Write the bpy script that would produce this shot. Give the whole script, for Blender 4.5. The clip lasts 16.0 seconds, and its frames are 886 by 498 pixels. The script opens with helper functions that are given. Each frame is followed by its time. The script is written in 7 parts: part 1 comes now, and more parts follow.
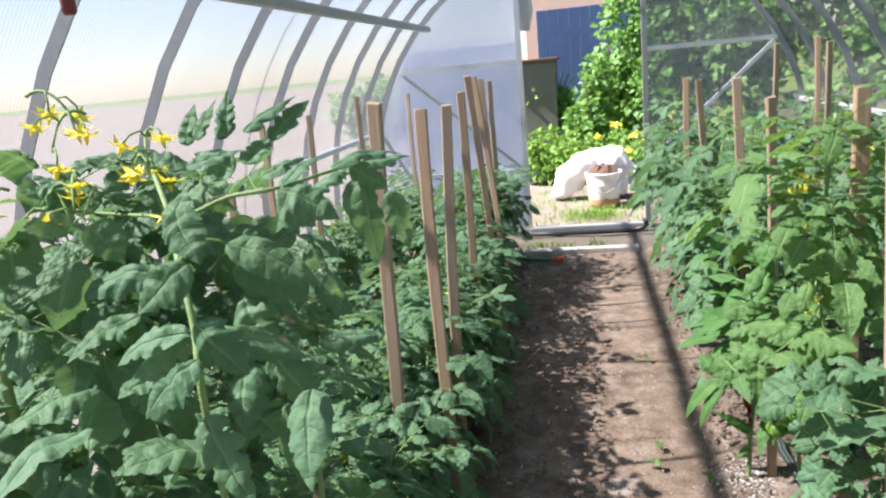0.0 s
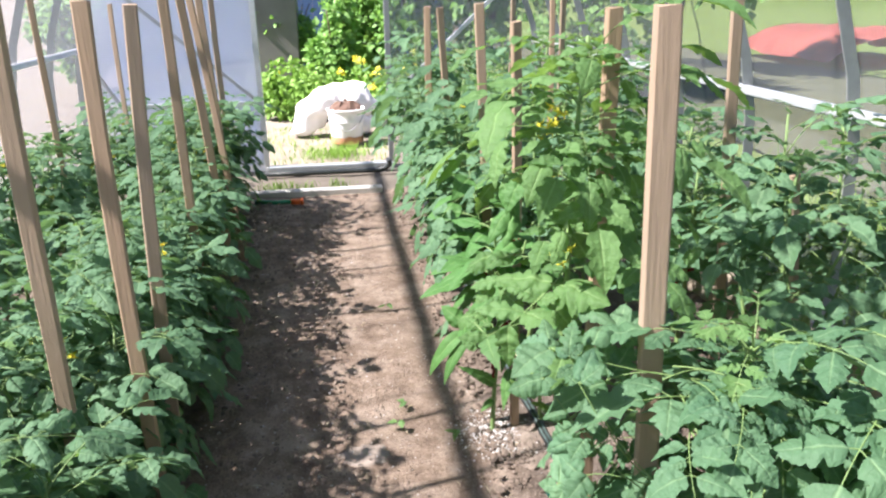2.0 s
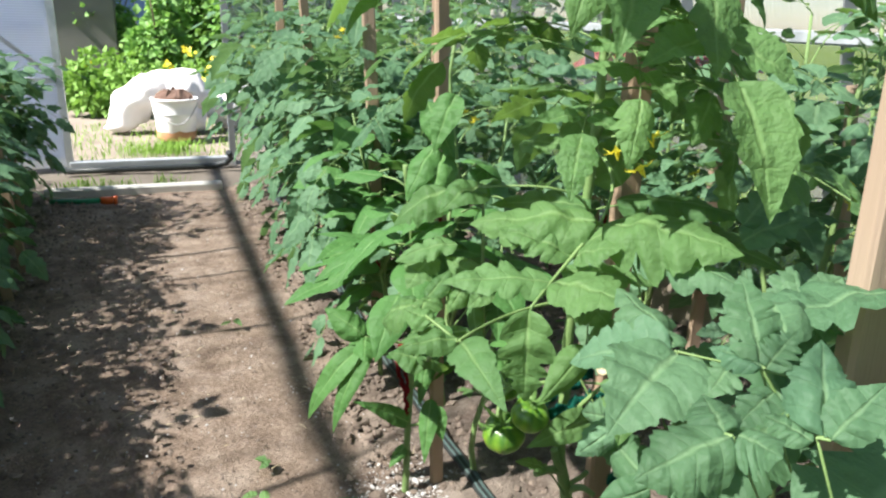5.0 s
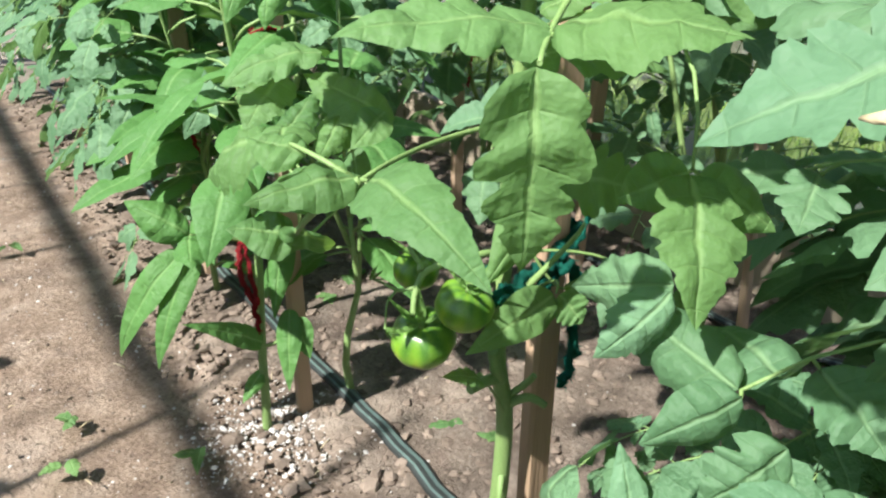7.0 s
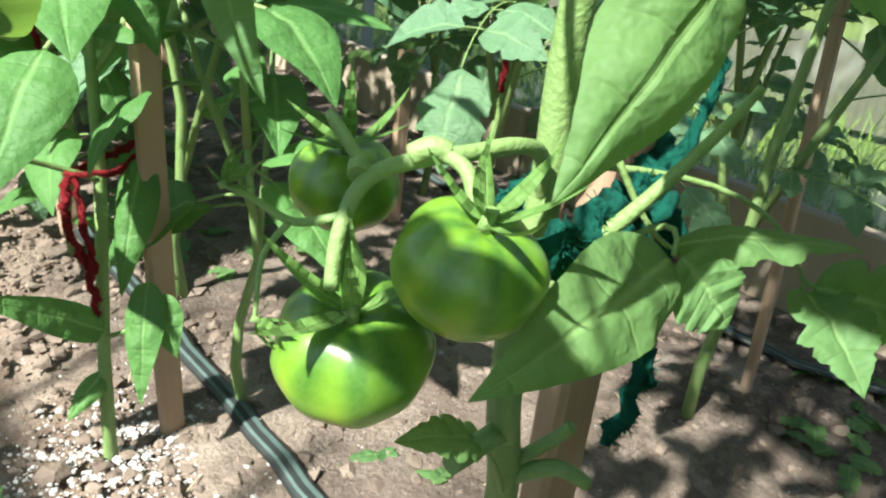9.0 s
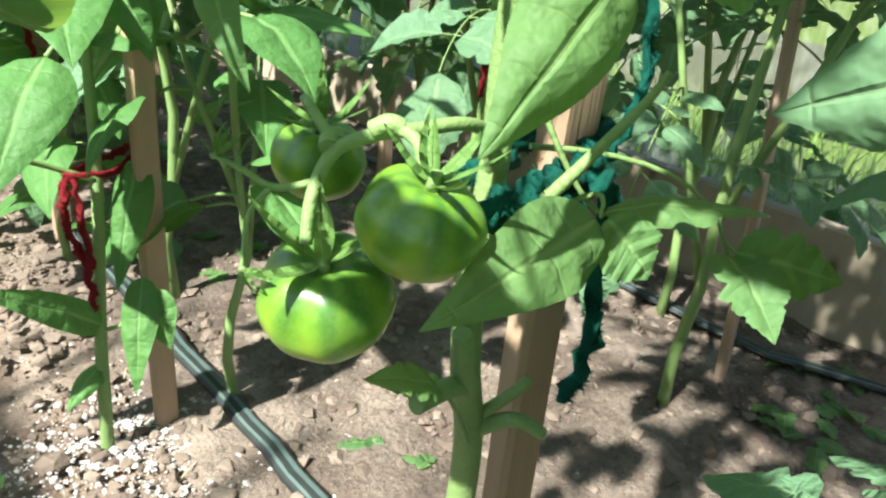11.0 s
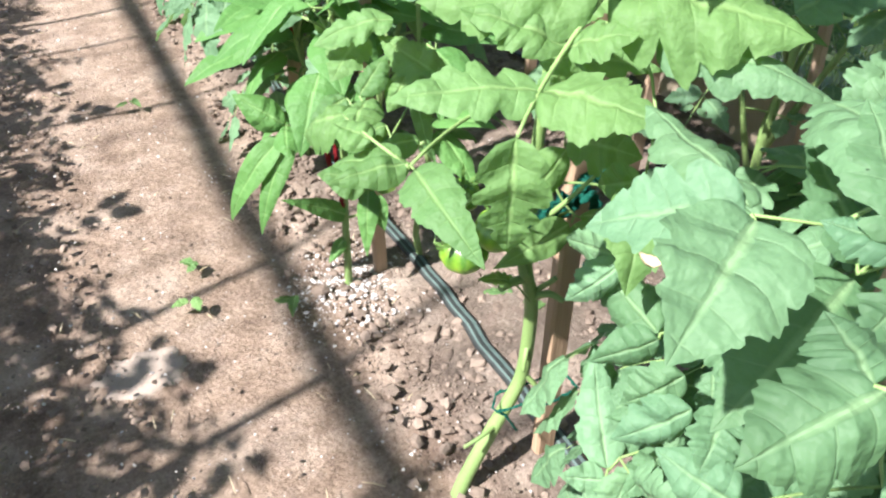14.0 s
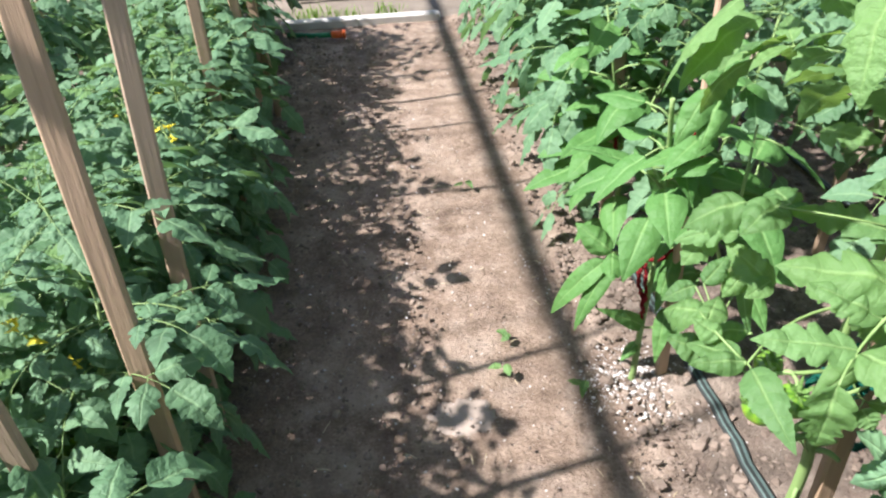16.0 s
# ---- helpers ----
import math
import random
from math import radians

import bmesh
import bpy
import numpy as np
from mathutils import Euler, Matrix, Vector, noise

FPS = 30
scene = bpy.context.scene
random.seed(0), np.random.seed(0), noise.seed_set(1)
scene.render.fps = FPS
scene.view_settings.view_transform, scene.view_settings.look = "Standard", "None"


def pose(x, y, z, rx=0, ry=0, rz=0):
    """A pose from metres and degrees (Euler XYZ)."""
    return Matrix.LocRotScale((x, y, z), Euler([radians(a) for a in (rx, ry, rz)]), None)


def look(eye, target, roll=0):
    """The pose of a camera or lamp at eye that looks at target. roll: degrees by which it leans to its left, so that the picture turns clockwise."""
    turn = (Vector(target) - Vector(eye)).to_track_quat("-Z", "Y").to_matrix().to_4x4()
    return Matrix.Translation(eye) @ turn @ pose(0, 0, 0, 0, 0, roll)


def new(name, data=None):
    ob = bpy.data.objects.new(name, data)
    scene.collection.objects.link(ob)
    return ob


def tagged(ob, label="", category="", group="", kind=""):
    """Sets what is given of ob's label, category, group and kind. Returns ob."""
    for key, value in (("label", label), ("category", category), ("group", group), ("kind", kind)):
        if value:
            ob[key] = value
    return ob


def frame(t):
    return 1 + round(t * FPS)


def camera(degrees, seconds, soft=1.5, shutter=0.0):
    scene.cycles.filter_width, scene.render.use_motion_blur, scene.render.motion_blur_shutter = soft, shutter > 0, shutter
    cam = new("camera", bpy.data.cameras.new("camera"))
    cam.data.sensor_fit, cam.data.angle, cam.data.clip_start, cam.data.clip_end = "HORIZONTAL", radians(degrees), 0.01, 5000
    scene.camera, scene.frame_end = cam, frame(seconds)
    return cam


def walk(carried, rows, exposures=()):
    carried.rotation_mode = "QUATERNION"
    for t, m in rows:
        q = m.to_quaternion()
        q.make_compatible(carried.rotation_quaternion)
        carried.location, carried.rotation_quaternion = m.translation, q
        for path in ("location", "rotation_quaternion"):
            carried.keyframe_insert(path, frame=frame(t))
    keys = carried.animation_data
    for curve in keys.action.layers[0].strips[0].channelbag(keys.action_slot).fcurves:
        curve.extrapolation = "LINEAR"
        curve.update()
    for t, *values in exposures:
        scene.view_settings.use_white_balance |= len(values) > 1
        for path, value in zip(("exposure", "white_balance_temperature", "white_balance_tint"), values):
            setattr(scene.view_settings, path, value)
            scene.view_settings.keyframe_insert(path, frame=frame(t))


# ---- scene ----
cam = camera(64.4, 16, 2.3)
PATH = [
    (0, look((-0.037, 0.153, 1.188), (-0.428, 2.051, 0.694), -5.6)),
    (0.5, look((-0.012, 0.197, 1.171), (-0.354, 2.065, 0.542), -4.2)),
    (1, look((0.014, 0.245, 1.143), (-0.333, 2.084, 0.438), -4.7)),
    (1.5, look((0.006, 0.351, 1.124), (-0.023, 2.212, 0.391), -1.1)),
    (2, look((0.005, 0.445, 1.114), (0.305, 2.297, 0.421), -0.6)),
    (2.5, look((0.01, 0.493, 1.097), (0.477, 2.313, 0.413), 0.9)),
    (3, look((0.022, 0.592, 1.092), (0.391, 2.451, 0.454), -1.0)),
    (3.2, look((0.034, 0.65, 1.081), (0.44, 2.516, 0.486), 1.6)),
    (5.3, look((0.031, 1.053, 0.763), (0.829, 2.768, 0.113), 2.1)),
    (5.5, look((0.043, 1.087, 0.732), (0.899, 2.761, 0.049), 2.5)),
    (6, look((0.082, 1.158, 0.685), (1.044, 2.737, -0.078), 1.6)),
    (6.5, look((0.107, 1.201, 0.655), (1.124, 2.697, -0.197), 5.4)),
    (7, look((0.101, 1.236, 0.664), (1.195, 2.678, -0.186), 2.2)),
    (7.5, look((0.14, 1.308, 0.596), (1.307, 2.694, -0.251), 8.1)),
    (8, look((0.18, 1.377, 0.545), (1.345, 2.8, -0.24), 8.7)),
    (8.5, look((0.227, 1.428, 0.514), (1.423, 2.796, -0.321), 7.5)),
    (9, look((0.244, 1.44, 0.512), (1.494, 2.747, -0.34), 8.1)),
    (9.2, look((0.246, 1.441, 0.517), (1.515, 2.722, -0.343), 7.9)),
    (11.3, look((0.225, 1.392, 0.514), (1.498, 2.698, -0.307), 7.6)),
    (11.5, look((0.223, 1.383, 0.518), (1.473, 2.691, -0.334), 6.9)),
    (12, look((0.193, 1.35, 0.556), (1.372, 2.728, -0.286), 4.8)),
    (12.5, look((0.149, 1.31, 0.614), (1.191, 2.816, -0.188), 2.2)),
    (13, look((0.124, 1.269, 0.613), (1.074, 2.787, -0.277), 3.1)),
    (13.5, look((0.109, 1.223, 0.669), (0.959, 2.54, -0.573), -0.1)),
    (14, look((0.081, 1.154, 0.794), (0.858, 2.513, -0.451), 1.7)),
    (14.5, look((0.026, 1.073, 0.924), (0.659, 2.545, -0.273), 4.0)),
    (15, look((-0.054, 1.016, 1.02), (0.295, 2.62, -0.123), -0.1)),
    (15.5, look((-0.069, 1.011, 1.027), (0.114, 2.65, -0.105), -1.8)),
    (16, look((-0.074, 1.056, 1.029), (0.09, 2.689, -0.114), -2.3)),
]
SKY, SUNLIGHT = 0.054, 5.7
EXPOSURES = [(0.0, 1.95, 6330, 21), (1.0, 2.08, 6330, 21), (2.0, 2.22, 6330, 21), (3.2, 2.28, 6330, 20), (5.3, 1.91, 6350, 13), (7.0, 2.15, 6380, 13), (9.2, 2.52, 6400, 9), (11.3, 2.64, 6400, 9), (12.5, 2.82, 6250, 15), (13.0, 2.64, 6280, 15), (14.0, 2.60, 6300, 19), (16.0, 2.34, 6300, 20)]
walk(cam, PATH, EXPOSURES)

# ---- world, sun ----
SUN = Vector((-0.885, -0.10, 1.0)).normalized()
world = bpy.data.worlds.new("world")
scene.world = world
world.use_nodes = True
wn = world.node_tree
sky = wn.nodes.new("ShaderNodeTexSky")
sky.sky_type = 'NISHITA'
sky.sun_disc = False
sky.sun_elevation = math.asin(SUN.z)
sky.sun_rotation = math.atan2(SUN.x, SUN.y)
sky.air_density, sky.dust_density, sky.ozone_density = 1.0, 0.35, 1.0
wn.links.new(sky.outputs[0], wn.nodes["Background"].inputs[0])
wn.nodes["Background"].inputs[1].default_value = SKY
sun = new("sun", bpy.data.lights.new("sun", "SUN"))
sun.data.energy, sun.data.angle, sun.data.color = SUNLIGHT, radians(1.3), (1.0, 0.955, 0.88)
sun.matrix_world = look(SUN * 20, (0, 0, 0))


# ---- materials ----
class Mat:
    """A node material with short helpers."""

    def __init__(self, name):
        self.m = bpy.data.materials.new(name)
        self.m.use_nodes = True
        self.t = self.m.node_tree
        self.b = self.t.nodes["Principled BSDF"]
        self.out = self.t.nodes["Material Output"]

    def n(self, kind):
        return self.t.nodes.new("ShaderNode" + kind)

    def l(self, a, b):
        self.t.links.new(a, b)

    def coords(self, which="Object"):
        return self.n("TexCoord").outputs[which]

    def noise(self, scale, detail=4.0, rough=0.55, vec=None, which="Object", stretch=None):
        v = vec or self.coords(which)
        if stretch:
            mp = self.n("Mapping")
            mp.inputs["Scale"].default_value = stretch
            self.l(v, mp.inputs["Vector"])
            v = mp.outputs[0]
        nz = self.n("TexNoise")
        nz.inputs["Scale"].default_value, nz.inputs["Detail"].default_value, nz.inputs["Roughness"].default_value = scale, detail, rough
        self.l(v, nz.inputs["Vector"])
        return nz.outputs["Fac"]

    def ramp(self, fac, *stops):
        r = self.n("ValToRGB")
        e = r.color_ramp.elements
        while len(e) < len(stops):
            e.new(0.5)
        for el, (p, c) in zip(e, stops):
            el.position, el.color = p, (*c, 1) if len(c) == 3 else c
        self.l(fac, r.inputs[0])
        return r.outputs[0]

    def math(self, op, a, b=None, clamp=False):
        m = self.n("Math")
        m.operation, m.use_clamp = op, clamp
        for i, v in enumerate((a, b)):
            if v is None:
                continue
            if isinstance(v, (int, float)):
                m.inputs[i].default_value = v
            else:
                self.l(v, m.inputs[i])
        return m.outputs[0]

    def mix(self, fac, a, b, blend="MIX"):
        m = self.n("Mix")
        m.data_type, m.blend_type = "RGBA", blend
        for sock, v in ((m.inputs[0], fac), (m.inputs[6], a), (m.inputs[7], b)):
            if isinstance(v, (int, float)):
                sock.default_value = v
            elif isinstance(v, tuple):
                sock.default_value = (*v, 1)
            else:
                self.l(v, sock)
        return m.outputs[2]

    def bump(self, height, strength=0.4, dist=0.01, prev=None):
        b = self.n("Bump")
        b.inputs["Strength"].default_value, b.inputs["Distance"].default_value = strength, dist
        self.l(height, b.inputs["Height"])
        if prev:
            self.l(prev, b.inputs["Normal"])
        self.l(b.outputs[0], self.b.inputs["Normal"])
        return b.outputs[0]

    def set(self, color=None, rough=None, metal=None, spec=None):
        for key, v in (("Base Color", color), ("Roughness", rough), ("Metallic", metal), ("Specular IOR Level", spec)):
            if v is None:
                continue
            if isinstance(v, (int, float)):
                self.b.inputs[key].default_value = v
            elif isinstance(v, tuple):
                self.b.inputs[key].default_value = (*v, 1)
            else:
                self.l(v, self.b.inputs[key])
        return self


def leaf_material(name, dark, light, vein, gloss=0.48, translucent=0.30, back=(0.22, 0.42, 0.05), veins=4.3):
    m = Mat(name)
    uv = m.n("UVMap").outputs[0]
    sep = m.n("SeparateXYZ")
    m.l(uv, sep.inputs[0])
    u = sep.outputs[0]
    v = m.math("ABSOLUTE", m.math("SUBTRACT", m.math("MULTIPLY", sep.outputs[1], 2.0), 1.0))
    rnd = m.n("ObjectInfo").outputs["Random"]
    isl = m.n("NewGeometry").outputs["Random Per Island"]
    big = m.noise(9.0, 3.0)
    fine = m.noise(160.0, 4.0)
    base = m.mix(m.math("ADD", m.math("MULTIPLY", rnd, 0.55), m.math("MULTIPLY", big, 0.45)), dark, light)
    base = m.mix(m.math("MULTIPLY", isl, 0.22), base, (0.10, 0.17, 0.03))
    base = m.mix(m.math("MULTIPLY", fine, 0.35), base, m.mix(0.5, base, (0.02, 0.05, 0.02)))
    # midrib and side veins along the blade
    phase = m.math("FRACT", m.math("ADD", m.math("MULTIPLY", u, veins), m.math("ADD", m.math("MULTIPLY", m.noise(30.0, 2.0), 0.30), -0.38)))
    d = m.math("ABSOLUTE", m.math("SUBTRACT", phase, 0.5))
    side = m.math("MULTIPLY", m.ramp(d, (0.0, (1, 1, 1)), (0.05, (0, 0, 0))), m.math("SUBTRACT", 0.34, m.math("MULTIPLY", v, 0.32)))
    mid = m.math("MULTIPLY", m.ramp(v, (0.03, (1, 1, 1)), (0.13, (0, 0, 0))), m.math("SUBTRACT", 1.0, m.math("MULTIPLY", u, 0.7)))
    vn = m.math("MAXIMUM", side, mid)
    base = m.mix(m.math("MULTIPLY", vn, 0.52), base, vein)
    m.set(color=base, rough=m.math("ADD", m.math("MULTIPLY", fine, 0.16), gloss), spec=0.32)
    puff = m.math("MULTIPLY", d, 2.0)
    h = m.math("ADD", m.math("ADD", m.math("MULTIPLY", puff, 0.30), m.math("MULTIPLY", vn, -0.5)), m.math("MULTIPLY", m.noise(70.0, 3.0, 0.5), 1.6))
    m.bump(h, 0.60, 0.005)
    tr = m.n("BsdfTranslucent")
    m.l(m.mix(m.math("MULTIPLY", vn, 0.6), m.mix(0.45, base, back), vein), tr.inputs[0])
    sh = m.n("MixShader")
    sh.inputs[0].default_value = translucent
    m.l(m.b.outputs[0], sh.inputs[1])
    m.l(tr.outputs[0], sh.inputs[2])
    m.l(sh.outputs[0], m.out.inputs[0])
    return m.m


LEAF = leaf_material("tomato_leaf", (0.066, 0.170, 0.062), (0.215, 0.390, 0.138), (0.33, 0.51, 0.19), gloss=0.54, translucent=0.40, back=(0.34, 0.56, 0.04))
LEAF_BED = leaf_material("bed_tomato_leaf", (0.056, 0.150, 0.078), (0.190, 0.345, 0.195), (0.28, 0.44, 0.22), gloss=0.54, translucent=0.32, back=(0.26, 0.46, 0.08))
SEPAL = leaf_material("green_sepal", (0.10, 0.22, 0.05), (0.20, 0.36, 0.10), (0.28, 0.42, 0.14), gloss=0.5, translucent=0.25)
PEPPER = leaf_material("pepper_leaf", (0.065, 0.19, 0.05), (0.13, 0.31, 0.09), (0.26, 0.44, 0.16), gloss=0.52, veins=5.0)
BUSH = leaf_material("bush_leaf", (0.12, 0.27, 0.06), (0.26, 0.46, 0.14), (0.22, 0.40, 0.10), gloss=0.40, translucent=0.4)
WEED = leaf_material("weed_leaf", (0.13, 0.27, 0.04), (0.22, 0.38, 0.07), (0.30, 0.42, 0.12), gloss=0.5)


def stem_material():
    m = Mat("tomato_stem")
    c = m.mix(m.noise(14.0, 3.0), (0.105, 0.205, 0.050), (0.215, 0.335, 0.105))
    c = m.mix(m.math("MULTIPLY", m.noise(320.0, 2.0), 0.22), c, (0.40, 0.48, 0.26))
    m.set(color=c, rough=0.62)
    m.b.inputs["Subsurface Weight"].default_value = 0.0
    m.bump(m.noise(420.0, 2.0), 0.5, 0.0015)
    return m.m


STEM = stem_material()


def petal_material():
    m = Mat("yellow_petal")
    m.set(color=m.mix(m.noise(40.0), (0.93, 0.80, 0.04), (0.97, 0.90, 0.16)), rough=0.5)
    tr = m.n("BsdfTranslucent")
    tr.inputs[0].default_value = (0.9, 0.75, 0.06, 1)
    sh = m.n("MixShader")
    sh.inputs[0].default_value = 0.35
    m.l(m.b.outputs[0], sh.inputs[1])
    m.l(tr.outputs[0], sh.inputs[2])
    m.l(sh.outputs[0], m.out.inputs[0])
    return m.m


PETAL = petal_material()


def tomato_material():
    m = Mat("green_tomato_skin")
    sep = m.n("SeparateXYZ")
    m.l(m.coords("Object"), sep.inputs[0])
    up = m.math("MULTIPLY", sep.outputs[2], 26.0)
    around = m.math("ARCTAN2", sep.outputs[1], sep.outputs[0])
    streak = m.math("SINE", m.math("ADD", m.math("MULTIPLY", around, 9.0), m.math("MULTIPLY", m.noise(40.0, 3.0), 7.0)))
    blotch = m.math("ADD", m.math("MULTIPLY", m.math("SUBTRACT", m.noise(26.0, 3.0), 0.5), 1.1), m.math("MULTIPLY", streak, 0.14))
    base = m.ramp(m.math("ADD", m.math("ADD", up, 0.40), blotch),
                  (0.0, (0.38, 0.44, 0.022)), (0.42, (0.145, 0.285, 0.013)), (0.88, (0.036, 0.125, 0.010)))
    base = m.mix(m.math("MULTIPLY", m.noise(600.0, 1.0), 0.20), base, (0.35, 0.55, 0.18))
    m.set(color=base, rough=0.30, spec=0.5)
    m.b.inputs["Subsurface Weight"].default_value = 0.25
    m.b.inputs["Subsurface Radius"].default_value = (0.006, 0.012, 0.003)
    m.b.inputs["Coat Weight"].default_value = 0.12
    m.b.inputs["Coat Roughness"].default_value = 0.15
    return m.m


TOMATO = tomato_material()


def soil_material():
    m = Mat("garden_soil")
    p = m.coords("Object")
    sep = m.n("SeparateXYZ")
    m.l(p, sep.inputs[0])
    big = m.noise(2.2, 5.0, 0.6)
    mid = m.noise(16.0, 6.0, 0.65)
    grit = m.noise(150.0, 5.0, 0.7)
    bed = m.ramp(m.math("ADD", m.math("MULTIPLY", mid, 0.6), m.math("MULTIPLY", grit, 0.4)), (0.33, (0.060, 0.044, 0.035)), (0.53, (0.155, 0.124, 0.101)), (0.70, (0.31, 0.262, 0.222)))
    trod = m.ramp(m.math("ADD", m.math("MULTIPLY", mid, 0.55), m.math("MULTIPLY", grit, 0.45)), (0.34, (0.105, 0.073, 0.054)), (0.50, (0.230, 0.168, 0.125)), (0.66, (0.39, 0.305, 0.24)))
    # the trodden strip runs along the walkway with a wandering edge
    x = m.math("ADD", sep.outputs[0], m.math("MULTIPLY", m.math("SUBTRACT", m.noise(5.0, 3.0), 0.5), 0.16))
    on = m.ramp(m.math("ABSOLUTE", m.math("SUBTRACT", x, 0.00)), (0.33, (1, 1, 1)), (0.46, (0, 0, 0)))
    c = m.mix(on, bed, trod)
    c = m.mix(m.math("MULTIPLY", m.ramp(big, (0.45, (0, 0, 0)), (0.75, (1, 1, 1))), 0.35), c, (0.42, 0.33, 0.26))
    c = m.mix(m.math("MULTIPLY", m.ramp(m.noise(6.5, 6.0, 0.7), (0.50, (0, 0, 0)), (0.64, (1, 1, 1))), 0.45), c, (0.47, 0.385, 0.315))
    c = m.mix(m.math("MULTIPLY", m.ramp(m.noise(9.0, 5.0, 0.7), (0.34, (1, 1, 1)), (0.46, (0, 0, 0))), 0.5), c, (0.15, 0.105, 0.085))
    vor = m.n("TexVoronoi")
    vor.inputs["Scale"].default_value = 95.0
    m.l(p, vor.inputs["Vector"])
    c = m.mix(m.ramp(vor.outputs["Distance"], (0.08, (0.5, 0.5, 0.5)), (0.15, (0, 0, 0))), c, (0.45, 0.39, 0.33))
    m.set(color=c, rough=0.93, spec=0.2)
    h = m.math("ADD", m.math("MULTIPLY", m.noise(45.0, 6.0, 0.7), 1.0), m.math("MULTIPLY", grit, 0.5))
    m.bump(h, 0.95, 0.010)
    return m.m


SOIL = soil_material()


def clod_material(name, lo, hi):
    m = Mat(name)
    isl = m.n("NewGeometry").outputs["Random Per Island"]
    c = m.mix(m.math("ADD", m.math("MULTIPLY", isl, 0.6), m.math("MULTIPLY", m.noise(90.0, 5.0), 0.4)), lo, hi)
    m.set(color=c, rough=0.95, spec=0.15)
    m.bump(m.noise(260.0, 4.0), 0.6, 0.003)
    return m.m


CLOD = clod_material("soil_clod", (0.10, 0.076, 0.061), (0.29, 0.23, 0.185))
LIME = clod_material("lime_crumb", (0.36, 0.335, 0.315), (0.70, 0.675, 0.65))
STRAW = clod_material("dry_bits", (0.45, 0.36, 0.22), (0.70, 0.62, 0.45))


def wood_material(name, lo, hi, grey=(0.42, 0.37, 0.33), scale=1.0):
    m = Mat(name)
    rnd = m.n("ObjectInfo").outputs["Random"]
    p = m.coords("Object")
    grain = m.noise(30.0 * scale, 6.0, 0.6, vec=p, stretch=(1.0, 1.0, 0.06))
    fine = m.noise(130.0 * scale, 4.0, 0.6, vec=p, stretch=(1.0, 1.0, 0.05))
    c = m.mix(grain, lo, hi)
    c = m.mix(m.math("MULTIPLY", fine, 0.45), c, lo)
    c = m.mix(m.math("MULTIPLY", m.math("ADD", m.math("MULTIPLY", rnd, 0.5), m.math("MULTIPLY", m.noise(5.0, 3.0), 0.5)), 0.42), c, grey)
    knot = m.n("TexVoronoi")
    knot.inputs["Scale"].default_value = 9.0
    mp = m.n("Mapping")
    mp.inputs["Scale"].default_value = (1, 1, 0.5)
    m.l(p, mp.inputs[0])
    m.l(mp.outputs[0], knot.inputs["Vector"])
    c = m.mix(m.ramp(knot.outputs["Distance"], (0.05, (0.8, 0.8, 0.8)), (0.12, (0, 0, 0))), c, (0.09, 0.05, 0.03))
    m.set(color=c, rough=0.78, spec=0.25)
    m.bump(m.math("ADD", grain, fine), 0.45, 0.003)
    return m.m


WOOD = wood_material("stake_wood", (0.285, 0.178, 0.103), (0.54, 0.378, 0.240))
PLANK = wood_material("weathered_plank", (0.28, 0.22, 0.155), (0.52, 0.44, 0.33), grey=(0.44, 0.39, 0.32))


def metal_material(name, col, rough=0.38, metal=0.85):
    m = Mat(name)
    c = m.mix(m.noise(40.0, 4.0), tuple(v * 0.72 for v in col), col)
    m.set(color=c, rough=m.math("ADD", m.math("MULTIPLY", m.noise(90.0), 0.25), rough - 0.1), metal=metal)
    m.bump(m.noise(200.0), 0.15, 0.001)
    return m.m


STEEL = metal_material("galvanised_tube", (0.40, 0.41, 0.42), 0.5, 0.35)
BRIGHT = metal_material("bright_aluminium", (0.78, 0.80, 0.82), 0.42, 0.55)


def polycarbonate_material(name, clear, haze, band, white=0.28):
    """Twin-wall sheet: mostly clear, hazy white, with fine flutes that run over the arch."""
    m = Mat(name)
    sep = m.n("SeparateXYZ")
    m.l(m.coords("Object"), sep.inputs[0])
    axis = sep.outputs[1] if band == "y" else sep.outputs[2]
    flute = m.math("ABSOLUTE", m.math("SUBTRACT", m.math("FRACT", m.math("MULTIPLY", axis, 85.0)), 0.5))
    web = m.ramp(flute, (0.06, (1, 1, 1)), (0.20, (0, 0, 0)))
    dust = m.noise(3.0, 5.0, 0.6)
    tr = m.n("BsdfTransparent")
    tr.inputs[0].default_value = (0.97, 0.985, 0.98, 1)
    tl = m.n("BsdfTranslucent")
    tl.inputs[0].default_value = (white * 0.94, white * 0.98, white * 1.12, 1)
    m.set(color=(0.80, 0.82, 0.84), rough=0.22, spec=0.5)
    hz = m.n("MixShader")
    hz.inputs[0].default_value = 0.22
    m.l(tl.outputs[0], hz.inputs[1])
    m.l(m.b.outputs[0], hz.inputs[2])
    fac = m.math("ADD", m.math("MULTIPLY", web, 0.13), m.math("ADD", m.math("MULTIPLY", dust, haze), 1.0 - clear - haze * 0.5), clamp=True)
    out = m.n("MixShader")
    m.l(fac, out.inputs[0])
    m.l(tr.outputs[0], out.inputs[1])
    m.l(hz.outputs[0], out.inputs[2])
    m.l(out.outputs[0], m.out.inputs[0])
    return m.m


POLY = polycarbonate_material("polycarbonate", 0.72, 0.12, "y", 0.13)
# less clear and much whiter than the other two sheets
POLY_WHITE = polycarbonate_material("polycarbonate_hazed", 0.42, 0.16, "z", 0.85)
POLY_END = polycarbonate_material("polycarbonate_end", 0.74, 0.16, "z")


